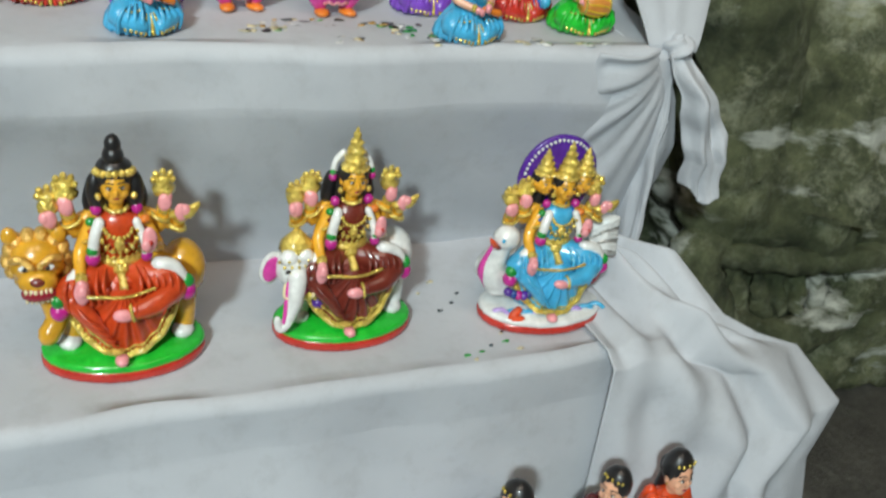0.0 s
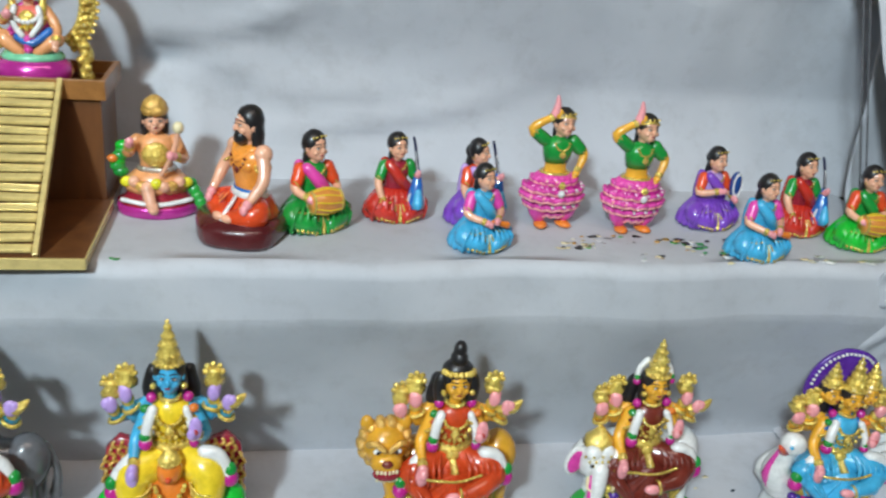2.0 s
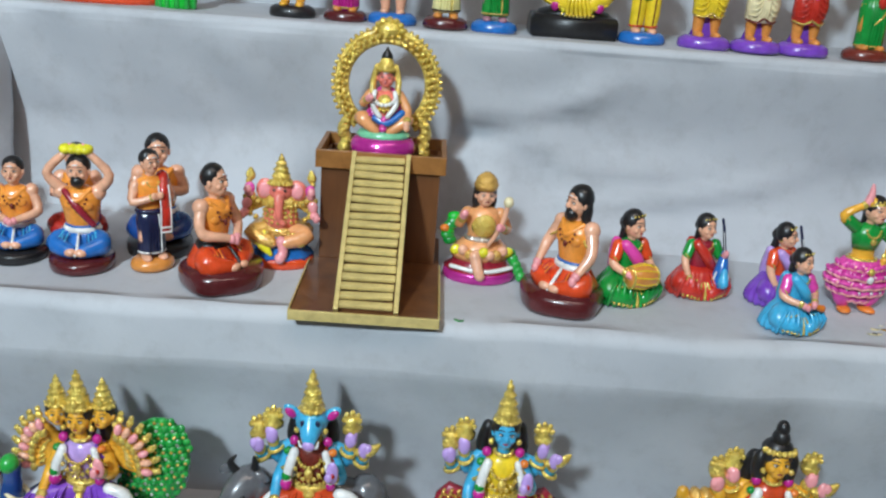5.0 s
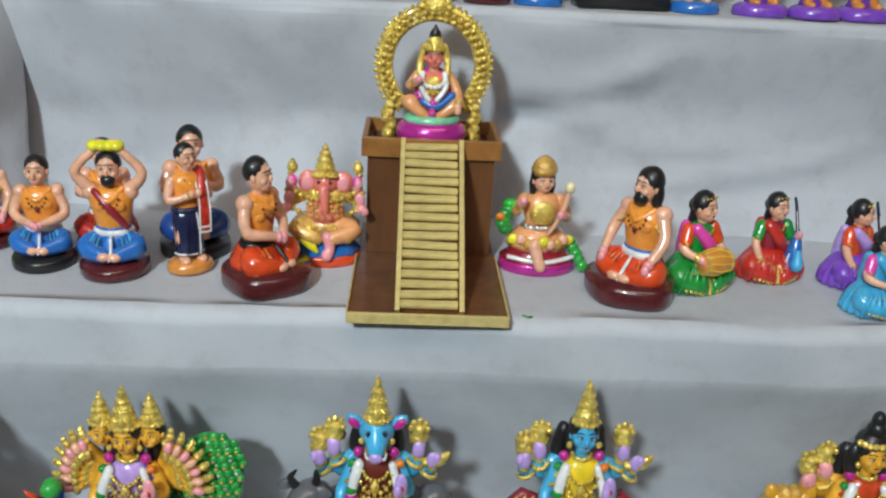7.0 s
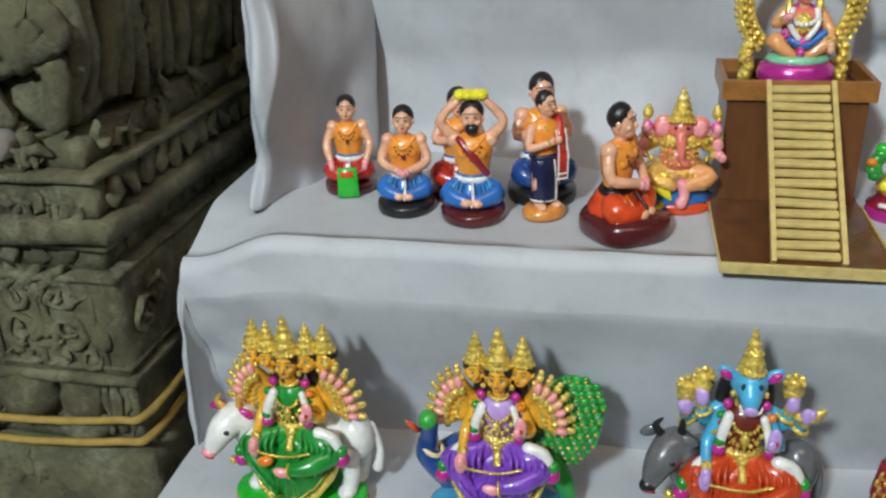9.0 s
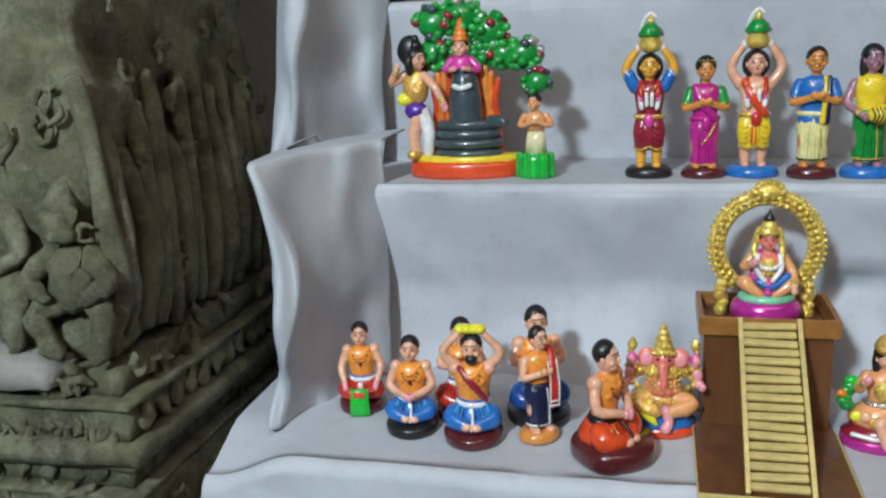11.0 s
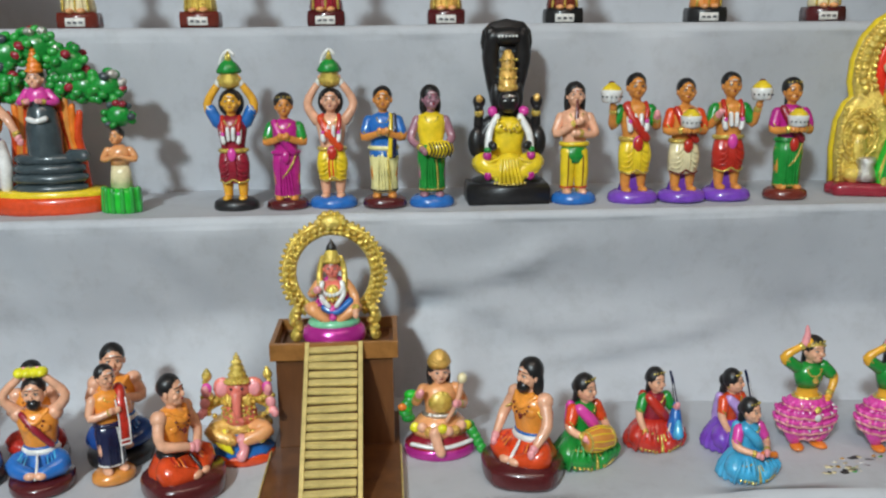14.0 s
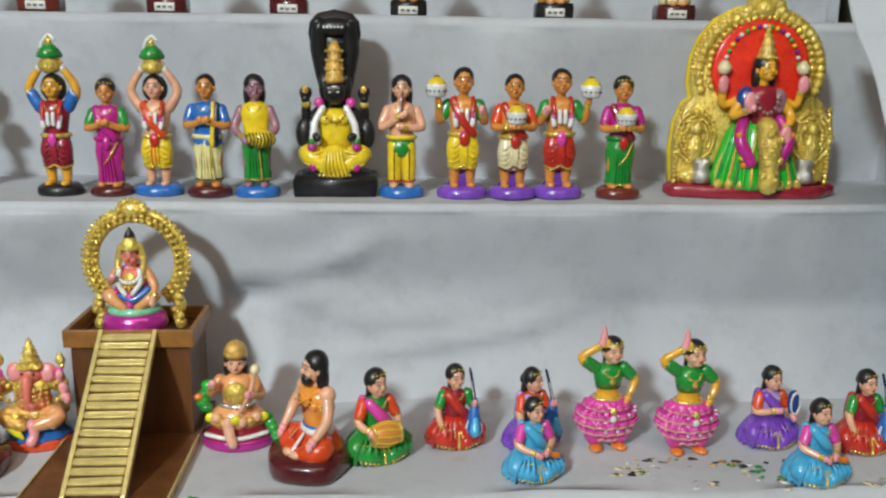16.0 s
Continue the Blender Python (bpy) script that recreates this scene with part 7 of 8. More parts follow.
def arched_idol(x, y, z):
    c = Clay()
    c.turn([(3.6, 0), (4.3, 0.5), (4.5, 1.4), (4.2, 2.4), (3.5, 2.9)], (0, -1.2, 0), "pearl", 1, 0.8, 32)
    c.turn([(3.5, 0), (3.6, 0.4), (3.2, 0.9)], (0, -1.2, 2.8), "mint", 1, 0.8, 28)
    for s in (-1, 1):
        c.limb([(1.0 * s, -1.6, 4.3), (3.0 * s, -2.4, 5.4), (0.9 * s, -3.0, 3.8)], [1.05, 1.0, 0.6], "skin", 10, 5)
        c.limb([(5.6 * s, 1.2, 0.2), (5.2 * s, 1.2, 1.6), (5.7 * s, 1.2, 3.0), (5.0 * s, 1.2, 4.6)], [0.95, 0.8, 0.9, 0.8], "gold", 9, 4)
        for k in range(5):
            c.ball((5.4 * s + 0.5 * math.sin(k * 2.2), 0.6, 0.6 + 0.9 * k), 0.55, "gold")
    c.turn([(1.9, 0), (1.7, 1.2), (2.2, 3.2), (1.6, 4.4), (0.7, 4.9)], (0, -1.4, 4.2), "rose", 1, 0.74, 18)
    c.ball((0, -2.6, 7.6), (1.0, 0.7, 1.1), "gold")
    c.beads([(1.4 * math.sin(a), -2.9 - 0.4 * math.cos(a), 8.4 - 1.0 * math.cos(a)) for a in np.linspace(-1.3, 1.3, 8)], 0.30, "white")
    for s in (-1, 1):
        c.limb([(1.3 * s, -2.5, 9.0), (1.5 * s, -3.0, 7.4), (0.5 * s, -3.4, 5.9)], 0.36, "white", 7, 4)
    c.ring((0, -1.6, 7.2), 1.9, 0.42, "magenta", (66, 0, 0), 1, 1.15)
    c.limb([(-1.2, -2.9, 5.6), (0.6, -3.3, 5.0), (2.4, -2.6, 6.4)], 0.5, "blue", 8, 4)
    for k in range(3):
        c.ball((0, -3.2, 4.2 + 0.6 * k), 0.52, "hotpink")
    c.limb([(0, -1.4, 8.9), (0, -1.5, 9.8)], 0.6, "peach")
    head(c, (0, -1.6, 10.8), 1.2, "rose", "black", 0)
    for s in (-1, 1):
        c.limb([(1.2 * s, -1.4, 12.2), (1.7 * s, -1.4, 10.2), (1.6 * s, -2.2, 8.2)], 0.45, "gold", 8, 4)
    c.turn([(1.25, 0), (1.4, 0.4), (1.1, 0.9), (0.9, 1.5), (0.5, 2.0)], (0, -1.5, 11.6), "gold", n=14)
    c.turn([(0.8, 0), (0.7, 0.6), (0.25, 1.2), (0.05, 1.6)], (0, -1.4, 13.2), "black", n=12)
    c.beads([(1.2 * math.sin(a), -1.5 - 1.2 * math.cos(a), 12.0) for a in np.linspace(-1.4, 1.4, 7)], 0.24, "gold")
    c.beads([(2.0 * math.sin(a), -1.9 - 1.2 * math.cos(a), 8.2 - 1.6 * math.cos(a)) for a in np.linspace(-1.3, 1.3, 9)], 0.3, "gold")
    c.beads([(2.2 * math.sin(a), -1.9 - 1.4 * math.cos(a), 6.6 - 1.2 * math.cos(a)) for a in np.linspace(-1.3, 1.3, 9)], 0.28, "hotpink")
    arm(c, [(-1.8, -1.2, 8.6), (-2.9, -1.8, 7.2), (-2.2, -3.2, 8.0)], 0.72, "skin", None, "pink")
    arm(c, [(1.8, -1.2, 8.6), (3.0, -1.9, 6.8), (3.1, -3.2, 5.4)], 0.72, "skin", None, "peach")
    # gilded arch: three rings and beads
    for R, r in ((6.9, 0.46), (6.15, 0.36), (5.6, 0.40)):
        c.ring((0, 1.0, 9.4), R, r, "gold", (90, 0, 0), 0.98, 1.04, 44, 8, 0.80, -0.945)
    c.beads([(6.35 * math.cos(t), 0.3, 9.4 + 6.6 * math.sin(t)) for t in np.linspace(-0.85, math.pi + 0.85, 34)], 0.38, "gold")
    c.beads([(5.75 * math.cos(t), 0.4, 9.4 + 5.9 * math.sin(t)) for t in np.linspace(-0.85, math.pi + 0.85, 30)], 0.36, "gold")
    c.beads([(7.35 * math.cos(t), 0.9, 9.4 + 7.7 * math.sin(t)) for t in np.linspace(-0.7, math.pi + 0.7, 40)], 0.30, "gold")
    c.ball((0, 0.8, 16.7), (1.7, 1.0, 1.2), "gold")
    for k in range(7):
        a = math.pi * k / 6
        c.ball((1.7 * math.cos(a), 0.5, 16.7 + 1.3 * math.sin(a)), 0.5, "gold")
    return c.done("arched_idol_figurine", pose(x, y, z) @ Matrix.Scale(1.12, 4), "seated figurine within a gilded beaded arch on a glossy purple seat", "figurine", "", 3, 0.06)


arched_idol(-0.002, 0.462, 0.9034)


# ---------------------------------------------------------------- large figures of the upper row
def cobra_idol(x, y):
    c = Clay()
    c.slab([(-7.2, -4), (7.2, -4), (7.3, 4), (-7.3, 4)], 0, 3.6, "black")
    c.turn([(6.4, 0), (6.0, 1.0), (4.4, 1.6)], (0, 0, 3.2), "black", 1, 0.62, 26)
    for s in (-1, 1):
        c.limb([(1.6 * s, -0.8, 6.2), (4.5 * s, -2.0, 7.2), (1.4 * s, -3.2, 5.2)], [2.0, 1.95, 1.3], "yellow", 12, 5)
        for i in range(4):
            c.limb([(1.4 * s, -3.4 - 0.1 * i, 8.2 - 0.8 * i), (3.2 * s, -4.0, 7.6 - 0.8 * i), (5.0 * s, -3.2, 7.6 - 0.6 * i)], 0.26, "yellow", 6, 4)
        c.ball((5.3 * s, -0.4, 10.6), (1.6, 1.4, 2.8), "black")
    c.ball((0, -3.0, 6.4), (3.0, 1.6, 2.6), "yellow")
    for i in range(6):
        c.limb([(-1.4 + 0.5 * i, -4.2, 8.0), (-1.7 + 0.65 * i, -4.7, 5.6), (-1.7 + 0.75 * i, -4.2, 3.9)], [0.22, 0.34, 0.32], "yellow", 7, 4)
    c.beads([(-2.6 + 0.65 * i, -4.5, 3.9 - 0.25 * math.sin(0.4 * i)) for i in range(9)], 0.26, "gold")
    for i in range(9):
        a = math.pi * (1.1 + 0.8 * i / 8)
        c.ball((3.9 * math.cos(a), -3.8, 6.6 + 2.6 * math.sin(a)), (0.3, 0.3, 0.45), "lemon")
    c.turn([(2.9, 0), (2.6, 1.6), (3.2, 4.4), (2.6, 6.0), (1.2, 6.8)], (0, -0.4, 8.2), "yellow", 1, 0.74, 22)
    for s in (-1, 1):
        c.ball((1.3 * s, -2.3, 13.2), (1.2, 0.8, 1.0), "yellow")
        garland(c, [(2.0 * s, -2.2, 15.2), (3.4 * s, -2.9, 12.4), (3.8 * s, -3.6, 8.6)], 0.62, "white", "magenta")
        c.ball((3.6 * s, -3.4, 5.2), 0.9, "magenta")
        arm(c, [(2.8 * s, 0, 14.2), (4.6 * s, -0.8, 11.2), (3.4 * s, -3.2, 10.6)], 1.0, "black", None, "black")
        arm(c, [(2.8 * s, 0.2, 14.2), (4.8 * s, 0.2, 13.2), (5.0 * s, -0.8, 16.0)], 1.15, "black", None, "black")
        c.ball((5.0 * s, -1.0, 17.6), (1.1, 0.9, 1.3), "black")
        c.ball((5.0 * s, -1.6, 18.2), (0.6, 0.5, 0.8), "dullgold")
        c.ball((2.7 * s, -1.4, 16.0), 0.9, "hotpink")
    necklace(c, (0, -2.6, 14.6), 2.0, 1.6, "gold", 0.3, 9)
    c.ball((0, -1.4, 17.8), (1.9, 1.8, 2.2), "black")
    c.limb([(-0.9, -3.0, 18.6), (0, -3.2, 18.7), (0.9, -3.0, 18.6)], 0.24, "silver", 6, 3)
    for s in (-1, 1):
        c.ball((0.7 * s, -2.9, 17.9), (0.36, 0.25, 0.18), "white")
    c.turn([(1.7, 0), (1.85, 0.5), (1.5, 1.2), (1.55, 3.2), (1.2, 3.8), (1.25, 5.4), (0.9, 6.2), (0.5, 7.0)], (0, -0.9, 19.4), "dullgold", n=16)
    c.beads([(1.6 * math.sin(a), -0.9 - 1.6 * math.cos(a), 20.2 + 1.5 * q) for q in range(4) for a in (-1.0, -0.5, 0, 0.5, 1.0)], 0.26, "gold")
    for s in (-1, 1):
        c.ball((1.9 * s, 0.2, 18.6), (1.0, 1.2, 2.6), "black")
    for s in (-1, 1):
        c.limb([(0.9 * s, 1.6, 15.0), (2.0 * s, 1.6, 20.0), (2.7 * s, 1.0, 25.4), (2.4 * s, -0.2, 28.8)], [1.2, 1.3, 1.6, 1.2], "black", 10, 6)
    c.ball((0, 1.4, 22.0), (3.0, 1.2, 6.0), "black")
    c.plate([(-1.9, 17.0), (-2.9, 20.5), (-3.9, 24.6), (-4.5, 27.6), (-4.2, 29.6), (-2.9, 31.0), (0, 31.6), (2.9, 31.0), (4.2, 29.6), (4.5, 27.6), (3.9, 24.6), (2.9, 20.5), (1.9, 17.0)][::-1], 0.3, 2.0, "black", 0.4)
    for s in (-1, 1):
        c.ball((2.7 * s, 0.0, 29.0), (1.1, 0.9, 1.3), "black")
    for i in range(5):
        c.limb([(-2.2, 0.3, 20.4 + 1.5 * i), (0, 0.0, 20.0 + 1.5 * i), (2.2, 0.3, 20.4 + 1.5 * i)], 0.16, "slate", 6, 4)
    c.ball((0, 0.2, 28.6), (3.8, 2.0, 1.6), "black")
    c.beads([(-1.6 + 0.6 * i, -1.7, 28.6) for i in range(6)], 0.26, "white")
    return c.done("cobra_idol_figurine", pose(x, y, UP), "black seated idol figurine in yellow robe under a cobra hood", "figurine", "", 6, 0.12)


def throned_goddess(x, y):
    c = Clay()
    c.slab([(15.4 * math.cos(a) * (1 + 0.05 * math.cos(9 * a)), 5.2 * math.sin(a) * (1 + 0.06 * math.cos(7 * a))) for a in (2 * math.pi * i / 54 for i in range(54))], 0, 2.2, "wine")
    half = [(14.2, 1.8), (14.6, 8), (14.2, 13), (12.8, 16.4), (11.6, 17.4), (12.2, 20), (12.0, 24), (10.6, 27.8), (8.0, 31.0), (4.4, 33.0)]
    out = [(-q, w) for q, w in half] + [(0, 33.8)] + half[::-1]
    c.plate(out, 1.6, 3.4, "yellow")
    c.plate([(q * 0.985, 0.5 + w * 0.97) for q, w in out], -0.2, 1.9, "gold")
    c.plate([(8.6 * math.cos(t), 22.6 + 8.6 * math.sin(t)) for t in (2 * math.pi * i / 36 for i in range(36))], -0.9, 0.2, "scarlet")
    for t in np.linspace(-0.35, math.pi + 0.35, 30):
        c.ball((10.9 * math.cos(t), -0.5, 22.2 + 9.9 * math.sin(t)), (0.85, 0.8, 0.85), "gold")
        c.ball((9.2 * math.cos(t), -0.8, 22.4 + 8.9 * math.sin(t)), (0.55, 0.55, 0.55), "gold")
    for t in np.linspace(-0.25, math.pi + 0.25, 52):
        c.ball((11.9 * math.cos(t), 0.4, 22.2 + 10.9 * math.sin(t)), 0.42, "gold")
    for s in (-1, 1):
        for k in range(16):
            c.ball((s * (13.9 - 0.006 * (k - 6) ** 2 * (k > 6)), -0.4, 2.6 + 0.86 * k), (0.5, 0.5, 0.45), "gold")
    for k in range(7):
        a = math.pi * k / 6
        c.ball((2.8 * math.cos(a), -0.4, 32.4 + 2.0 * math.sin(a)), (1.1, 0.9, 1.1), "gold")
    c.ball((0, -0.6, 32.6), (1.8, 1.2, 1.5), "gold")
    for s in (-1, 1):
        for R in (4.4, 3.5, 2.6):
            c.ring((10.6 * s, -0.5, 10.6), R * 0.8, 0.36, "gold", (90, 0, 0), 1, 1.25, 24, 6)
        c.ball((10.6 * s, -0.8, 8.6), (1.5, 1.0, 2.6), "gold")
        c.ball((10.6 * s, -0.9, 12.0), (1.1, 0.9, 1.2), "gold")
        for k in range(10):
            c.ball((10.6 * s + 3.6 * math.cos(k * 0.628), -0.5, 10.6 + 4.6 * math.sin(k * 0.628)), 0.5, "gold")
        c.ball((10.6 * s, -0.8, 3.6), (2.6, 1.2, 1.6), "gold")
    for t in np.linspace(0.1, math.pi - 0.1, 19):
        c.ball((6.6 * math.cos(t), -1.2, 22.6 + 7.2 * math.sin(t)), 0.42, ("leafgreen", "white", "violet", "yellow")[int(t * 6) % 4])
    for s in (-1, 1):
        c.turn([(1.9, 0), (1.7, 1.4), (1.3, 2.8), (1.7, 3.4), (1.4, 4.2)], (9.4 * s, -1.4, 2.6), "silver", n=18)
        for k in range(26):
            a = k * 2.4
            c.ball((10.6 * s + 0.62 * math.sqrt(k) * math.cos(a), -0.9, 11.0 + 0.78 * math.sqrt(k) * math.sin(a)), 0.34, "gold")
    # skirt: green pleats with a gold fall in front
    c.turn([(7.6, 0), (7.8, 1.0), (6.6, 5.2), (5.4, 9.6), (3.6, 12.4)], (0, -1.6, 1.8), "grass", 1, 0.55, 96, 24, 0.06)
    for k in range(16):
        a = -1.35 + 2.7 * k / 15
        c.limb([(4.6 * math.sin(a), -1.6 - 2.9 * math.cos(a), 12.6), (6.2 * math.sin(a), -1.6 - 3.7 * math.cos(a), 8.4), (7.7 * math.sin(a), -1.6 - 4.5 * math.cos(a), 2.8)], [0.12, 0.26, 0.36], ("gold", "green", "grass")[k % 3], 6, 4)
    for k in range(9):
        c.ball((-7.2 + 1.8 * k, -5.4 + 0.06 * abs(k - 4) ** 2.2, 2.7), (0.8, 0.5, 0.9), "gold")
    c.limb([(0.4, -4.6, 13.0), (0.6, -6.4, 9.4), (0.8, -6.4, 5.6), (1.0, -6.2, 2.8)], [1.9, 2.1, 1.7, 2.0], "gold", 12, 6)
    for k in range(14):
        c.ball((0.7 + 1.3 * math.sin(k * 2.4), -7.6 - 0.2 * math.cos(k), 3.0 + 0.72 * k), 0.62, "gold")
    for s in (-1, 1):
        c.limb([(3.2 * s, -3.4, 14.0), (4.2 * s, -5.2, 10.6), (2.4 * s, -6.2, 6.8)], [1.0, 1.15, 1.1], "magenta", 9, 6)
        for k in range(5):
            c.ball((4.6 * s - 0.3 * k * s, -5.6, 11.4 - 1.3 * k), 0.62, ("orange", "yellow")[k % 2])
    c.turn([(3.0, 0), (2.8, 1.6), (3.4, 4.2), (2.6, 6.0), (1.1, 6.8)], (0, -2.0, 13.2), "wine", 1, 0.72, 22)
    c.ball((-2.9, -2.4, 17.2), (1.7, 1.5, 2.4), "deepblue")
    c.ball((2.9, -2.4, 17.0), (1.6, 1.5, 2.4), "mauve")
    necklace(c, (0, -4.4, 18.2), 2.3, 3.0, "silver", 0.3, 11)
    for s in (-1, 1):
        arm(c, [(3.2 * s, -2.2, 17.4), (5.2 * s, -3.2, 14.6), (3.6 * s, -5.2, 15.6 if s < 0 else 12.6)], 1.0, "gilt_skin", None, "pink")
        c.ball((3.4 * s, -6.0, 17.2 if s < 0 else 11.4), (1.1, 0.5, 1.7), "pink")
        arm(c, [(3.2 * s, -1.6, 17.4), (6.4 * s, -1.6, 16.4), (7.0 * s, -2.2, 18.8)], 0.95, "gilt_skin", None, "hotpink")
        c.ball((7.1 * s, -2.8, 20.0), (1.0, 0.5, 1.5), "pink")
        c.turn([(0.3, 0), (1.0, 0.6), (1.2, 1.5), (0.4, 2.6)], (7.0 * s, -2.2, 21.4), "cream", n=10)
    c.limb([(0, -2.2, 19.6), (0, -2.4, 21.0)], 0.95, "gilt_skin")
    head(c, (0.2, -2.8, 22.6), 1.95, "gilt_skin", "black", 12, "long", mark=None)
    crown(c, (0.1, -2.6, 24.0), 1.6, 6.2)
    return c.done("throned_goddess_figurine", pose(x, y, UP, 0, 0, 0), "goddess figurine in green skirt on a large gilded throne", "figurine", "", 7, 0.12)


def tree_shrine(x, y):
    c = Clay()
    c.slab(oval(10.4, 5.4), 0, 3.0, "vermilion")
    c.slab(oval(10.0, 5.1), 2.6, 3.9, "yellow")
    for z, r in ((4.2, 6.2), (6.0, 6.4), (7.6, 6.0), (9.2, 5.6)):
        c.turn([(r * 0.9, 0), (r, 0.5), (r, 1.1), (r * 0.85, 1.6)], (0.6, -1.0, z - 0.8), "slate", 1, 0.55, 28)
    c.limb([(5.0, -2.0, 9.6), (7.0, -3.0, 9.8), (7.6, -3.6, 9.6)], [1.3, 1.1, 0.8], "slate", 10, 4)
    c.limb([(0.4, -1.0, 9.5), (0.4, -1.0, 14.0), (0.4, -1.0, 17.4)], [3.0, 2.9, 2.3], "slate", 14, 5)
    c.limb([(-1.0, -3.6, 16.0), (0.4, -4.0, 15.6), (1.8, -3.6, 16.0)], 0.5, "white", 7, 3)
    for s in (-1, 1):
        for k in range(5):
            c.limb([((3.0 + 0.7 * k) * s, 1.2, 4.0), ((3.4 + 0.5 * k) * s, 1.4, 10.0), ((2.2 + 0.75 * k) * s, 1.0, 16.0 - 0.8 * k), ((1.2 + 1.2 * k) * s, 0.8, 21.5 - 1.2 * k)], [0.95, 0.85, 0.8, 0.5], ("orange", "vermilion", "tan")[k % 3], 8, 5)
    c.turn([(1.9, 0), (1.7, 1.6), (2.0, 3.0), (1.0, 4.2)], (-0.2, -0.6, 17.0), "hotpink", 1, 0.75, 16)
    head(c, (-0.2, -1.0, 22.4), 1.4, "peach", "black", 0)
    crown(c, (-0.2, -0.8, 23.4), 1.3, 4.4, "orange", False)
    for s in (-1, 1):
        arm(c, [(1.7 * s - 0.2, -0.6, 20.2), (3.0 * s, -1.2, 18.6), (1.4 * s, -3.0, 18.8)], 0.7, "hotpink", None, "pink")
    rr = random.Random(3)
    for cx, cz, r in ((-5.2, 26.5, 3.4), (-0.4, 27.6, 3.4), (4.6, 25.0, 3.4), (-5.4, 21.6, 3.2), (7.0, 21.0, 2.6), (10.4, 21.0, 3.0), (3.4, 21.2, 2.0)):
        for k in range(34):
            a, b2 = rr.uniform(0, 6.28), rr.uniform(-1.4, 1.4)
            p = (cx + r * math.cos(a) * math.cos(b2), 0.8 + 0.6 * r * math.sin(a) * math.cos(b2), cz + r * 0.85 * math.sin(b2))
            c.ball(p, (0.95, 0.7, 0.75), rr.choice(("green", "leafgreen", "green", "green", "slate", "green", "wine", "leafgreen", "silver")), (rr.uniform(-40, 40), rr.uniform(-40, 40), 0), (8, 5))
        c.ball((cx, 0.9, cz), (r * 0.9, r * 0.55, r * 0.75), "green")
    # hunter at one side, leaning towards the shrine
    c.limb([(-8.6, -2.4, 4.2), (-8.8, -2.2, 8.0), (-7.6, -1.4, 11.6)], [1.0, 1.2, 1.5], "peach", 10, 5)
    c.ball((-8.8, -3.2, 4.2), (1.2, 1.6, 0.9), "dullgold")
    c.limb([(-6.4, -2.0, 4.4), (-6.2, -2.0, 8.0), (-7.4, -1.4, 11.6)], [1.0, 1.2, 1.5], "white", 10, 5)
    c.ball((-8.4, -1.6, 11.8), (2.2, 1.6, 1.6), "violet")
    c.ball((-10.2, -1.8, 13.8), (1.6, 1.3, 1.2), "lemon")
    c.ball((-8.4, -1.4, 15.8), (2.4, 1.8, 3.2), "dullgold")
    arm(c, [(-10.2, -1.4, 18.0), (-12.6, -1.8, 16.6), (-11.4, -3.0, 18.6)], 0.9, "peach", None, "peach")
    arm(c, [(-6.8, -1.8, 17.8), (-4.6, -3.0, 16.0), (-3.2, -3.4, 13.4)], 0.9, "peach", None, "pink")
    head(c, (-7.8, -1.8, 20.6), 1.6, "peach", "black", 50, "topknot")
    c.ball((-9.6, 0.4, 22.0), (2.4, 1.4, 2.8), "black")
    # small attendant on a green block
    c.slab(oval(3.2, 2.6, 20, 0, 0, 12.8, -2.4), 0, 4.2, "grass")
    for k in range(6):
        a = 3.4 + 0.5 * k
        c.limb([(12.8 + 3.2 * math.cos(a), -2.4 + 2.6 * math.sin(a), 0.3), (12.8 + 3.1 * math.cos(a), -2.4 + 2.5 * math.sin(a), 4.2)], 0.4, "leafgreen", 6)
    c.turn([(1.9, 0), (1.7, 2.6), (1.4, 4.0)], (12.8, -2.2, 4.0), "cream", 1, 0.8, 18)
    c.turn([(1.5, 0), (1.9, 2.4), (0.8, 3.4)], (12.8, -2.2, 8.0), "skin", 1, 0.75, 18)
    for s in (-1, 1):
        arm(c, [(12.8 + 1.8 * s, -2.2, 10.6), (12.8 + 2.7 * s, -2.6, 9.0), (12.8 + 0.6 * s, -4.0, 9.6)], 0.6, "skin", None, "skin", None)
    head(c, (12.6, -2.4, 12.8), 1.2, "skin", "black", -20)
    for k in range(30):
        a, b2 = rr.uniform(0, 6.28), rr.uniform(-1.4, 1.4)
        c.ball((13.0 + 2.3 * math.cos(a) * math.cos(b2), -1.4 + 1.6 * math.sin(a) * math.cos(b2), 16.2 + 2.2 * math.sin(b2)), (0.75, 0.6, 0.6), rr.choice(("green", "leafgreen", "green", "slate", "wine")), (0, rr.uniform(-40, 40), 0), (8, 5))
    c.ball((13.0, -1.3, 16.2), (2.0, 1.4, 1.9), "green")
    return c.done("tree_shrine_figurine", pose(x, y, UP), "painted shrine figurine with black stone column under flowering trees", "figurine", "", 9, 0.12)


cobra_idol(0.297, 0.672)
throned_goddess(1.040, 0.672)
tree_shrine(-0.492, 0.668)


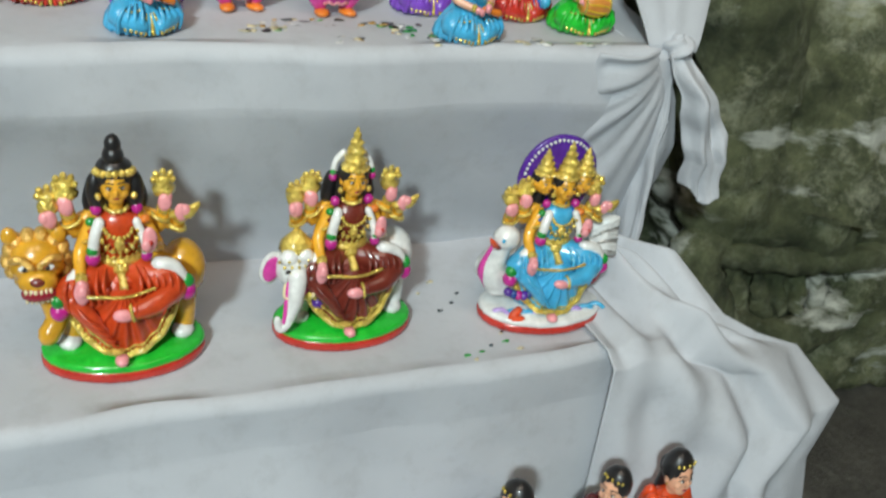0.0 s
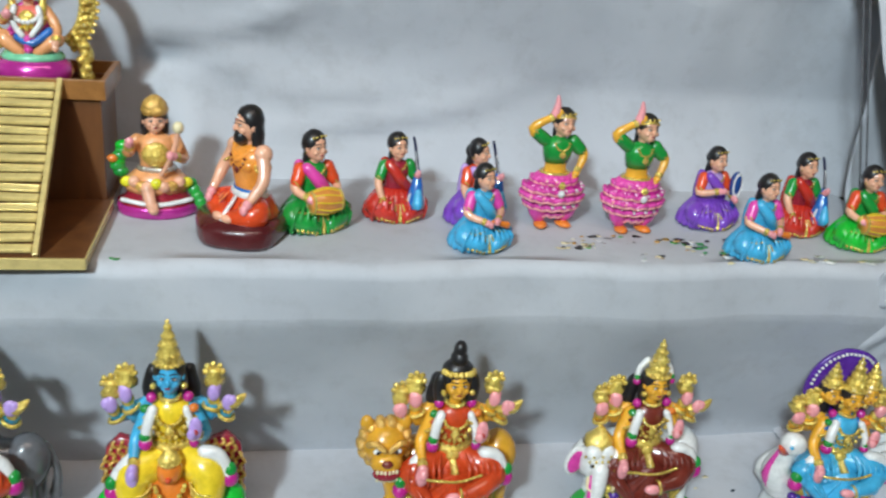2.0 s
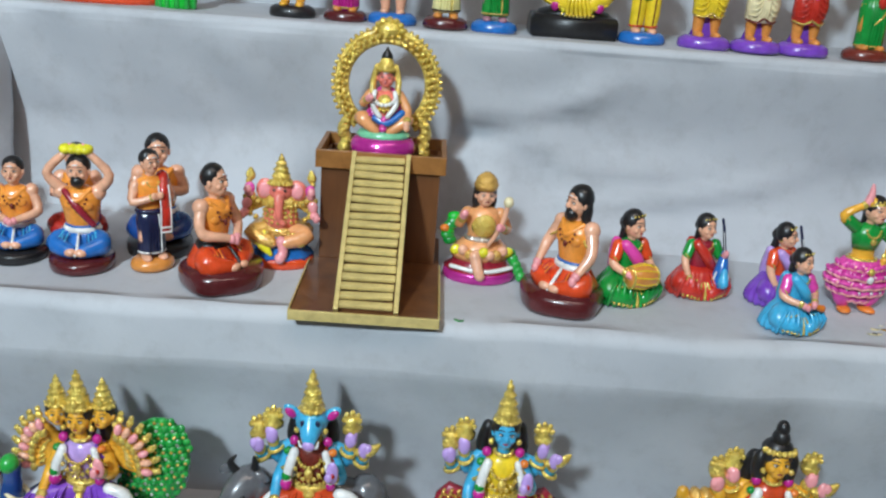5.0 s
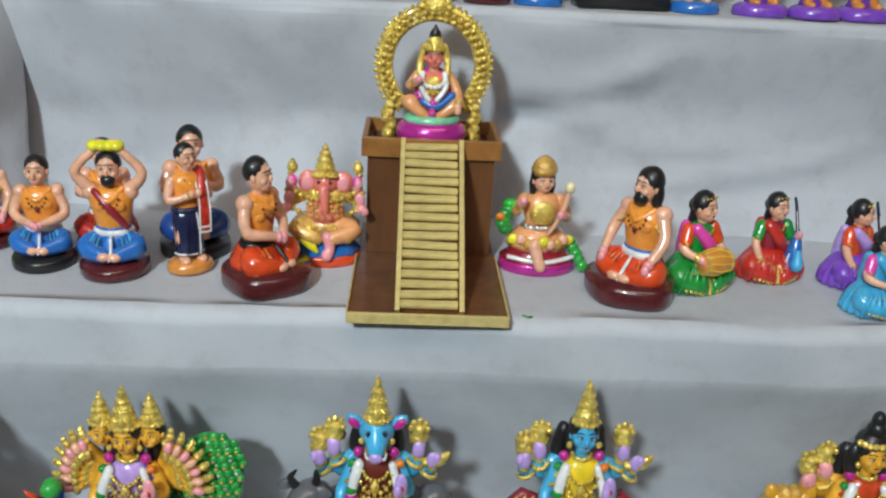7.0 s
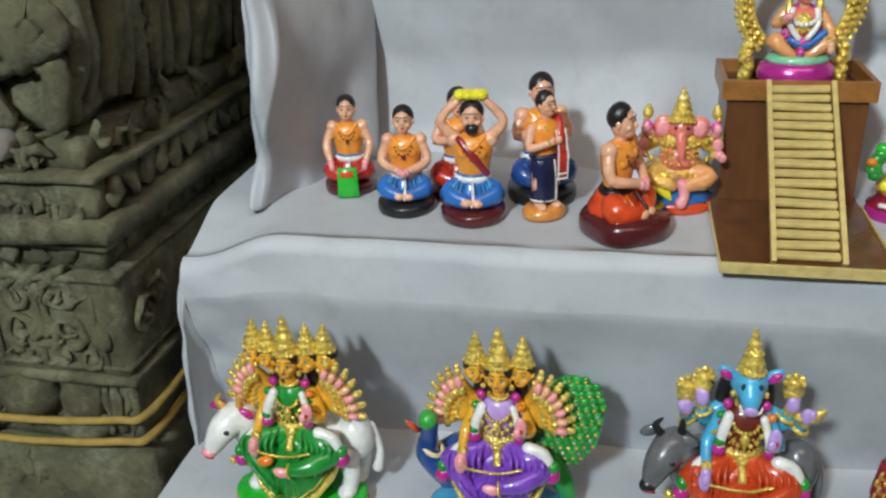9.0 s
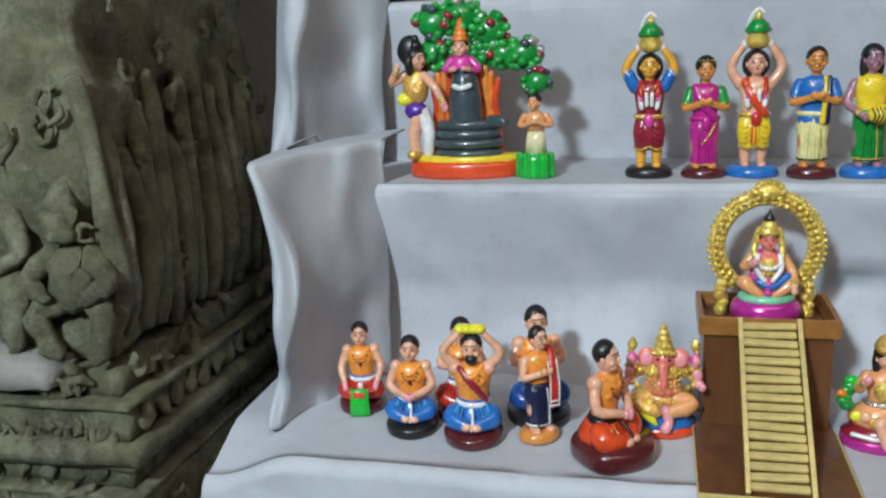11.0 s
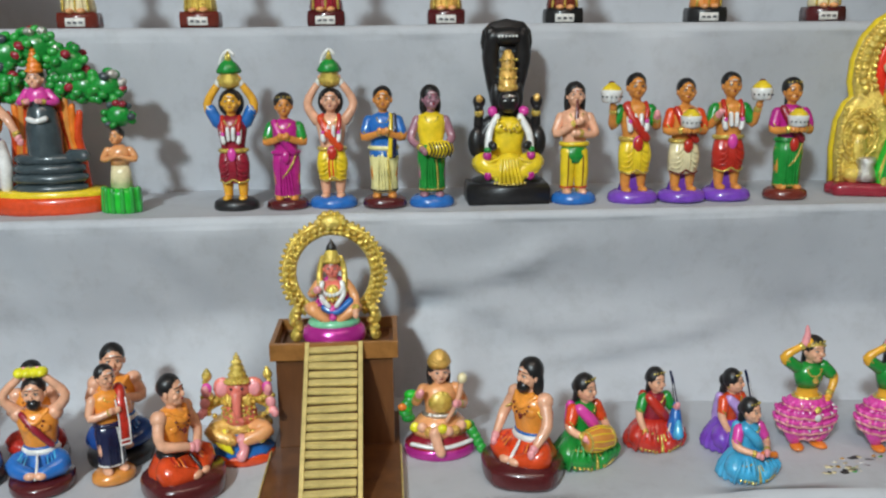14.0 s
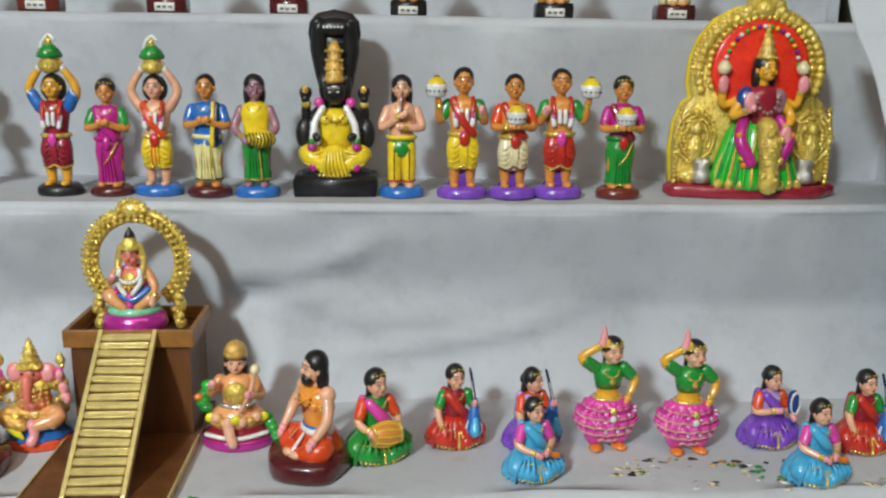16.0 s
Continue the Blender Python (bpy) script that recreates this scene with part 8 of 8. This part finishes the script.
# ---------------------------------------------------------------- labelled figures on the upper step
def labelled_figure(x, robe, base, seed, kind):
    c = Clay()
    c.slab([(-3.4, -2.6), (3.4, -2.6), (3.4, 2.6), (-3.4, 2.6)], 0, 2.9, base)
    c.plate([(-1.9, 0.4), (1.7, 0.4), (1.7, 1.9), (-1.9, 1.9)], -2.85, -2.55, PAPER)
    for k in range(3):
        c.plate([(-1.5 + 1.05 * k, 0.9), (-0.75 + 1.05 * k, 0.9), (-0.75 + 1.05 * k, 1.35), (-1.5 + 1.05 * k, 1.35)], -2.92, -2.84, "grey")
    c.turn([(2.9, 0), (3.0, 0.8), (2.6, 3.4), (2.5, 7.0), (2.7, 10), (1.9, 12.4), (0.8, 13.2)], (0, 0, 2.8), robe, 1, 0.74, 28, 12, 0.04)
    for k in range(5):
        c.limb([(-2.0 + k, -2.0, 9.0), (-2.2 + 1.1 * k, -2.2, 5.6), (-2.3 + 1.15 * k, -2.1, 3.2)], 0.24, robe if k % 2 else "gold", 6, 3)
    for s in (-1, 1):
        arm(c, [(2.4 * s, 0, 14.0), (3.5 * s, -0.8, 11.2), (0.5 * s, -2.8, 11.8)], 0.9, "skin", robe, "skin")
        c.ball((1.0 * s, -2.4, 3.1), (0.8, 0.9, 0.5), "skin")
    c.limb([(0, 0, 15.6), (0, -0.1, 16.8)], 0.8, "skin")
    head(c, (0, -0.3, 18.2), 1.7, "skin", "black", 0, "")
    m = pose(x, 0.842, 1.3965)
    return c.done("labelled_figurine", m, f"standing figurine in {kind} robe on a labelled dark plinth", "figurine", "labelled figurines", seed, 0.09)


for k, (xx, robe, base, kind) in enumerate(((-0.679, "tan", "black", "brown"), (-0.470, "cream", "brown", "cream"), (-0.251, "gold", "brown", "gold"), (-0.020, "wine", "maroon", "dark red"), (0.203, "dullgold", "maroon", "dull gold"), (0.425, "brown", "black", "brown"), (0.700, "tan", "black", "tan"), (0.932, "cream", "maroon", "cream"))):
    labelled_figure(xx, robe, base, k + 1.0, kind)

# ---------------------------------------------------------------- figures on the lowest step
for xx, yy, sk, bl, turn_, size, label in ((1.000, -0.125, "blue", "red", -64, 21.5, "black-haired seated lady figurine in blue skirt"), (1.150, -0.125, "green", "maroon", -62, 20.5, "black-haired seated lady figurine in green skirt"), (1.243, -0.125, "blue", "vermilion", 6, 21.5, "seated lady figurine in red blouse and gold garland")):
    ob = seated_lady(xx, yy, label, sk, bl, bl, turn_, None, 0, size, None, 20 + xx)
    ob.matrix_world = pose(xx, yy, 0.0785, 0, 0, turn_) @ Matrix.Diagonal((size / 17, size / 17, size / 12.4, 1))

# ---------------------------------------------------------------- petals, leaf scraps and paper on the cloth
def scraps(name, label, places, mats, seed, z, size):
    rr = random.Random(seed)
    c = Clay()
    for px, py, sx, sy, n in places:
        for _ in range(n):
            x, y = 100 * px + rr.gauss(0, sx), 100 * py + rr.gauss(0, sy)
            a, r = rr.uniform(0, 6.28), size * rr.uniform(0.5, 1.3)
            pts = [(x + r * q * math.cos(a + t), y + r * 0.6 * math.sin(a + t), 100 * z + 0.12 + rr.uniform(0, 0.22)) for t, q in ((0, 1.3), (1.2, 0.9), (2.3, 1.0), (3.3, 1.2), (4.4, 0.8), (5.3, 1.0))]
            low = [(p[0], p[1], p[2] - 0.07) for p in pts]
            n6 = list(range(6))
            c.put(pts + low, [tuple(n6), tuple(6 + i for i in n6[::-1])] + [(i, 6 + i, 6 + (i + 1) % 6, (i + 1) % 6) for i in n6], rr.choice(mats))
    ob = c.done(name, None, "", rough=0.0, parent=fl)
    ob.parent = None
    ob["kind"] = "stuff"
    return tagged(ob, label, "debris", kind="stuff")


scraps("petal_scraps", "scattered leaf and petal scraps on white cotton", ((0.765, 0.285, 1.6, 0.8, 26), (0.825, 0.248, 1.5, 0.6, 24), (0.80, 0.30, 3.5, 1.6, 34), (0.905, 0.305, 1.2, 0.6, 9), (0.96, 0.255, 1.2, 1.0, 9), (0.955, 0.30, 4, 2, 14)), ["black", "slate", "cream", "white", "leafgreen", "dullgold", "cream"], 4, 0.7425, 0.60)
scraps("petal_scraps", "few petal scraps on the wide white step", ((1.0, 0.16, 2, 2, 5), (1.06, 0.05, 2, 2, 5), (0.99, 0.03, 1.2, 1, 3), (1.22, 0.10, 2, 3, 6), (-0.17, 0.12, 1, 1, 2)), ["black", "slate", "cream", "leafgreen"], 5, 0.383, 0.45)
scraps("leaf_scrap", "small green leaf scrap on the white band", ((0.125, 0.226, 0.4, 0.2, 3),), ["leafgreen", "green"], 6, 0.743, 0.4)
scraps("paper_scraps", "torn white paper scraps beside the figurines", ((1.105, 0.235, 2.2, 0.7, 8), (1.19, 0.232, 1.4, 0.5, 6)), ["white", "white", "cream"], 8, 0.743, 0.9)
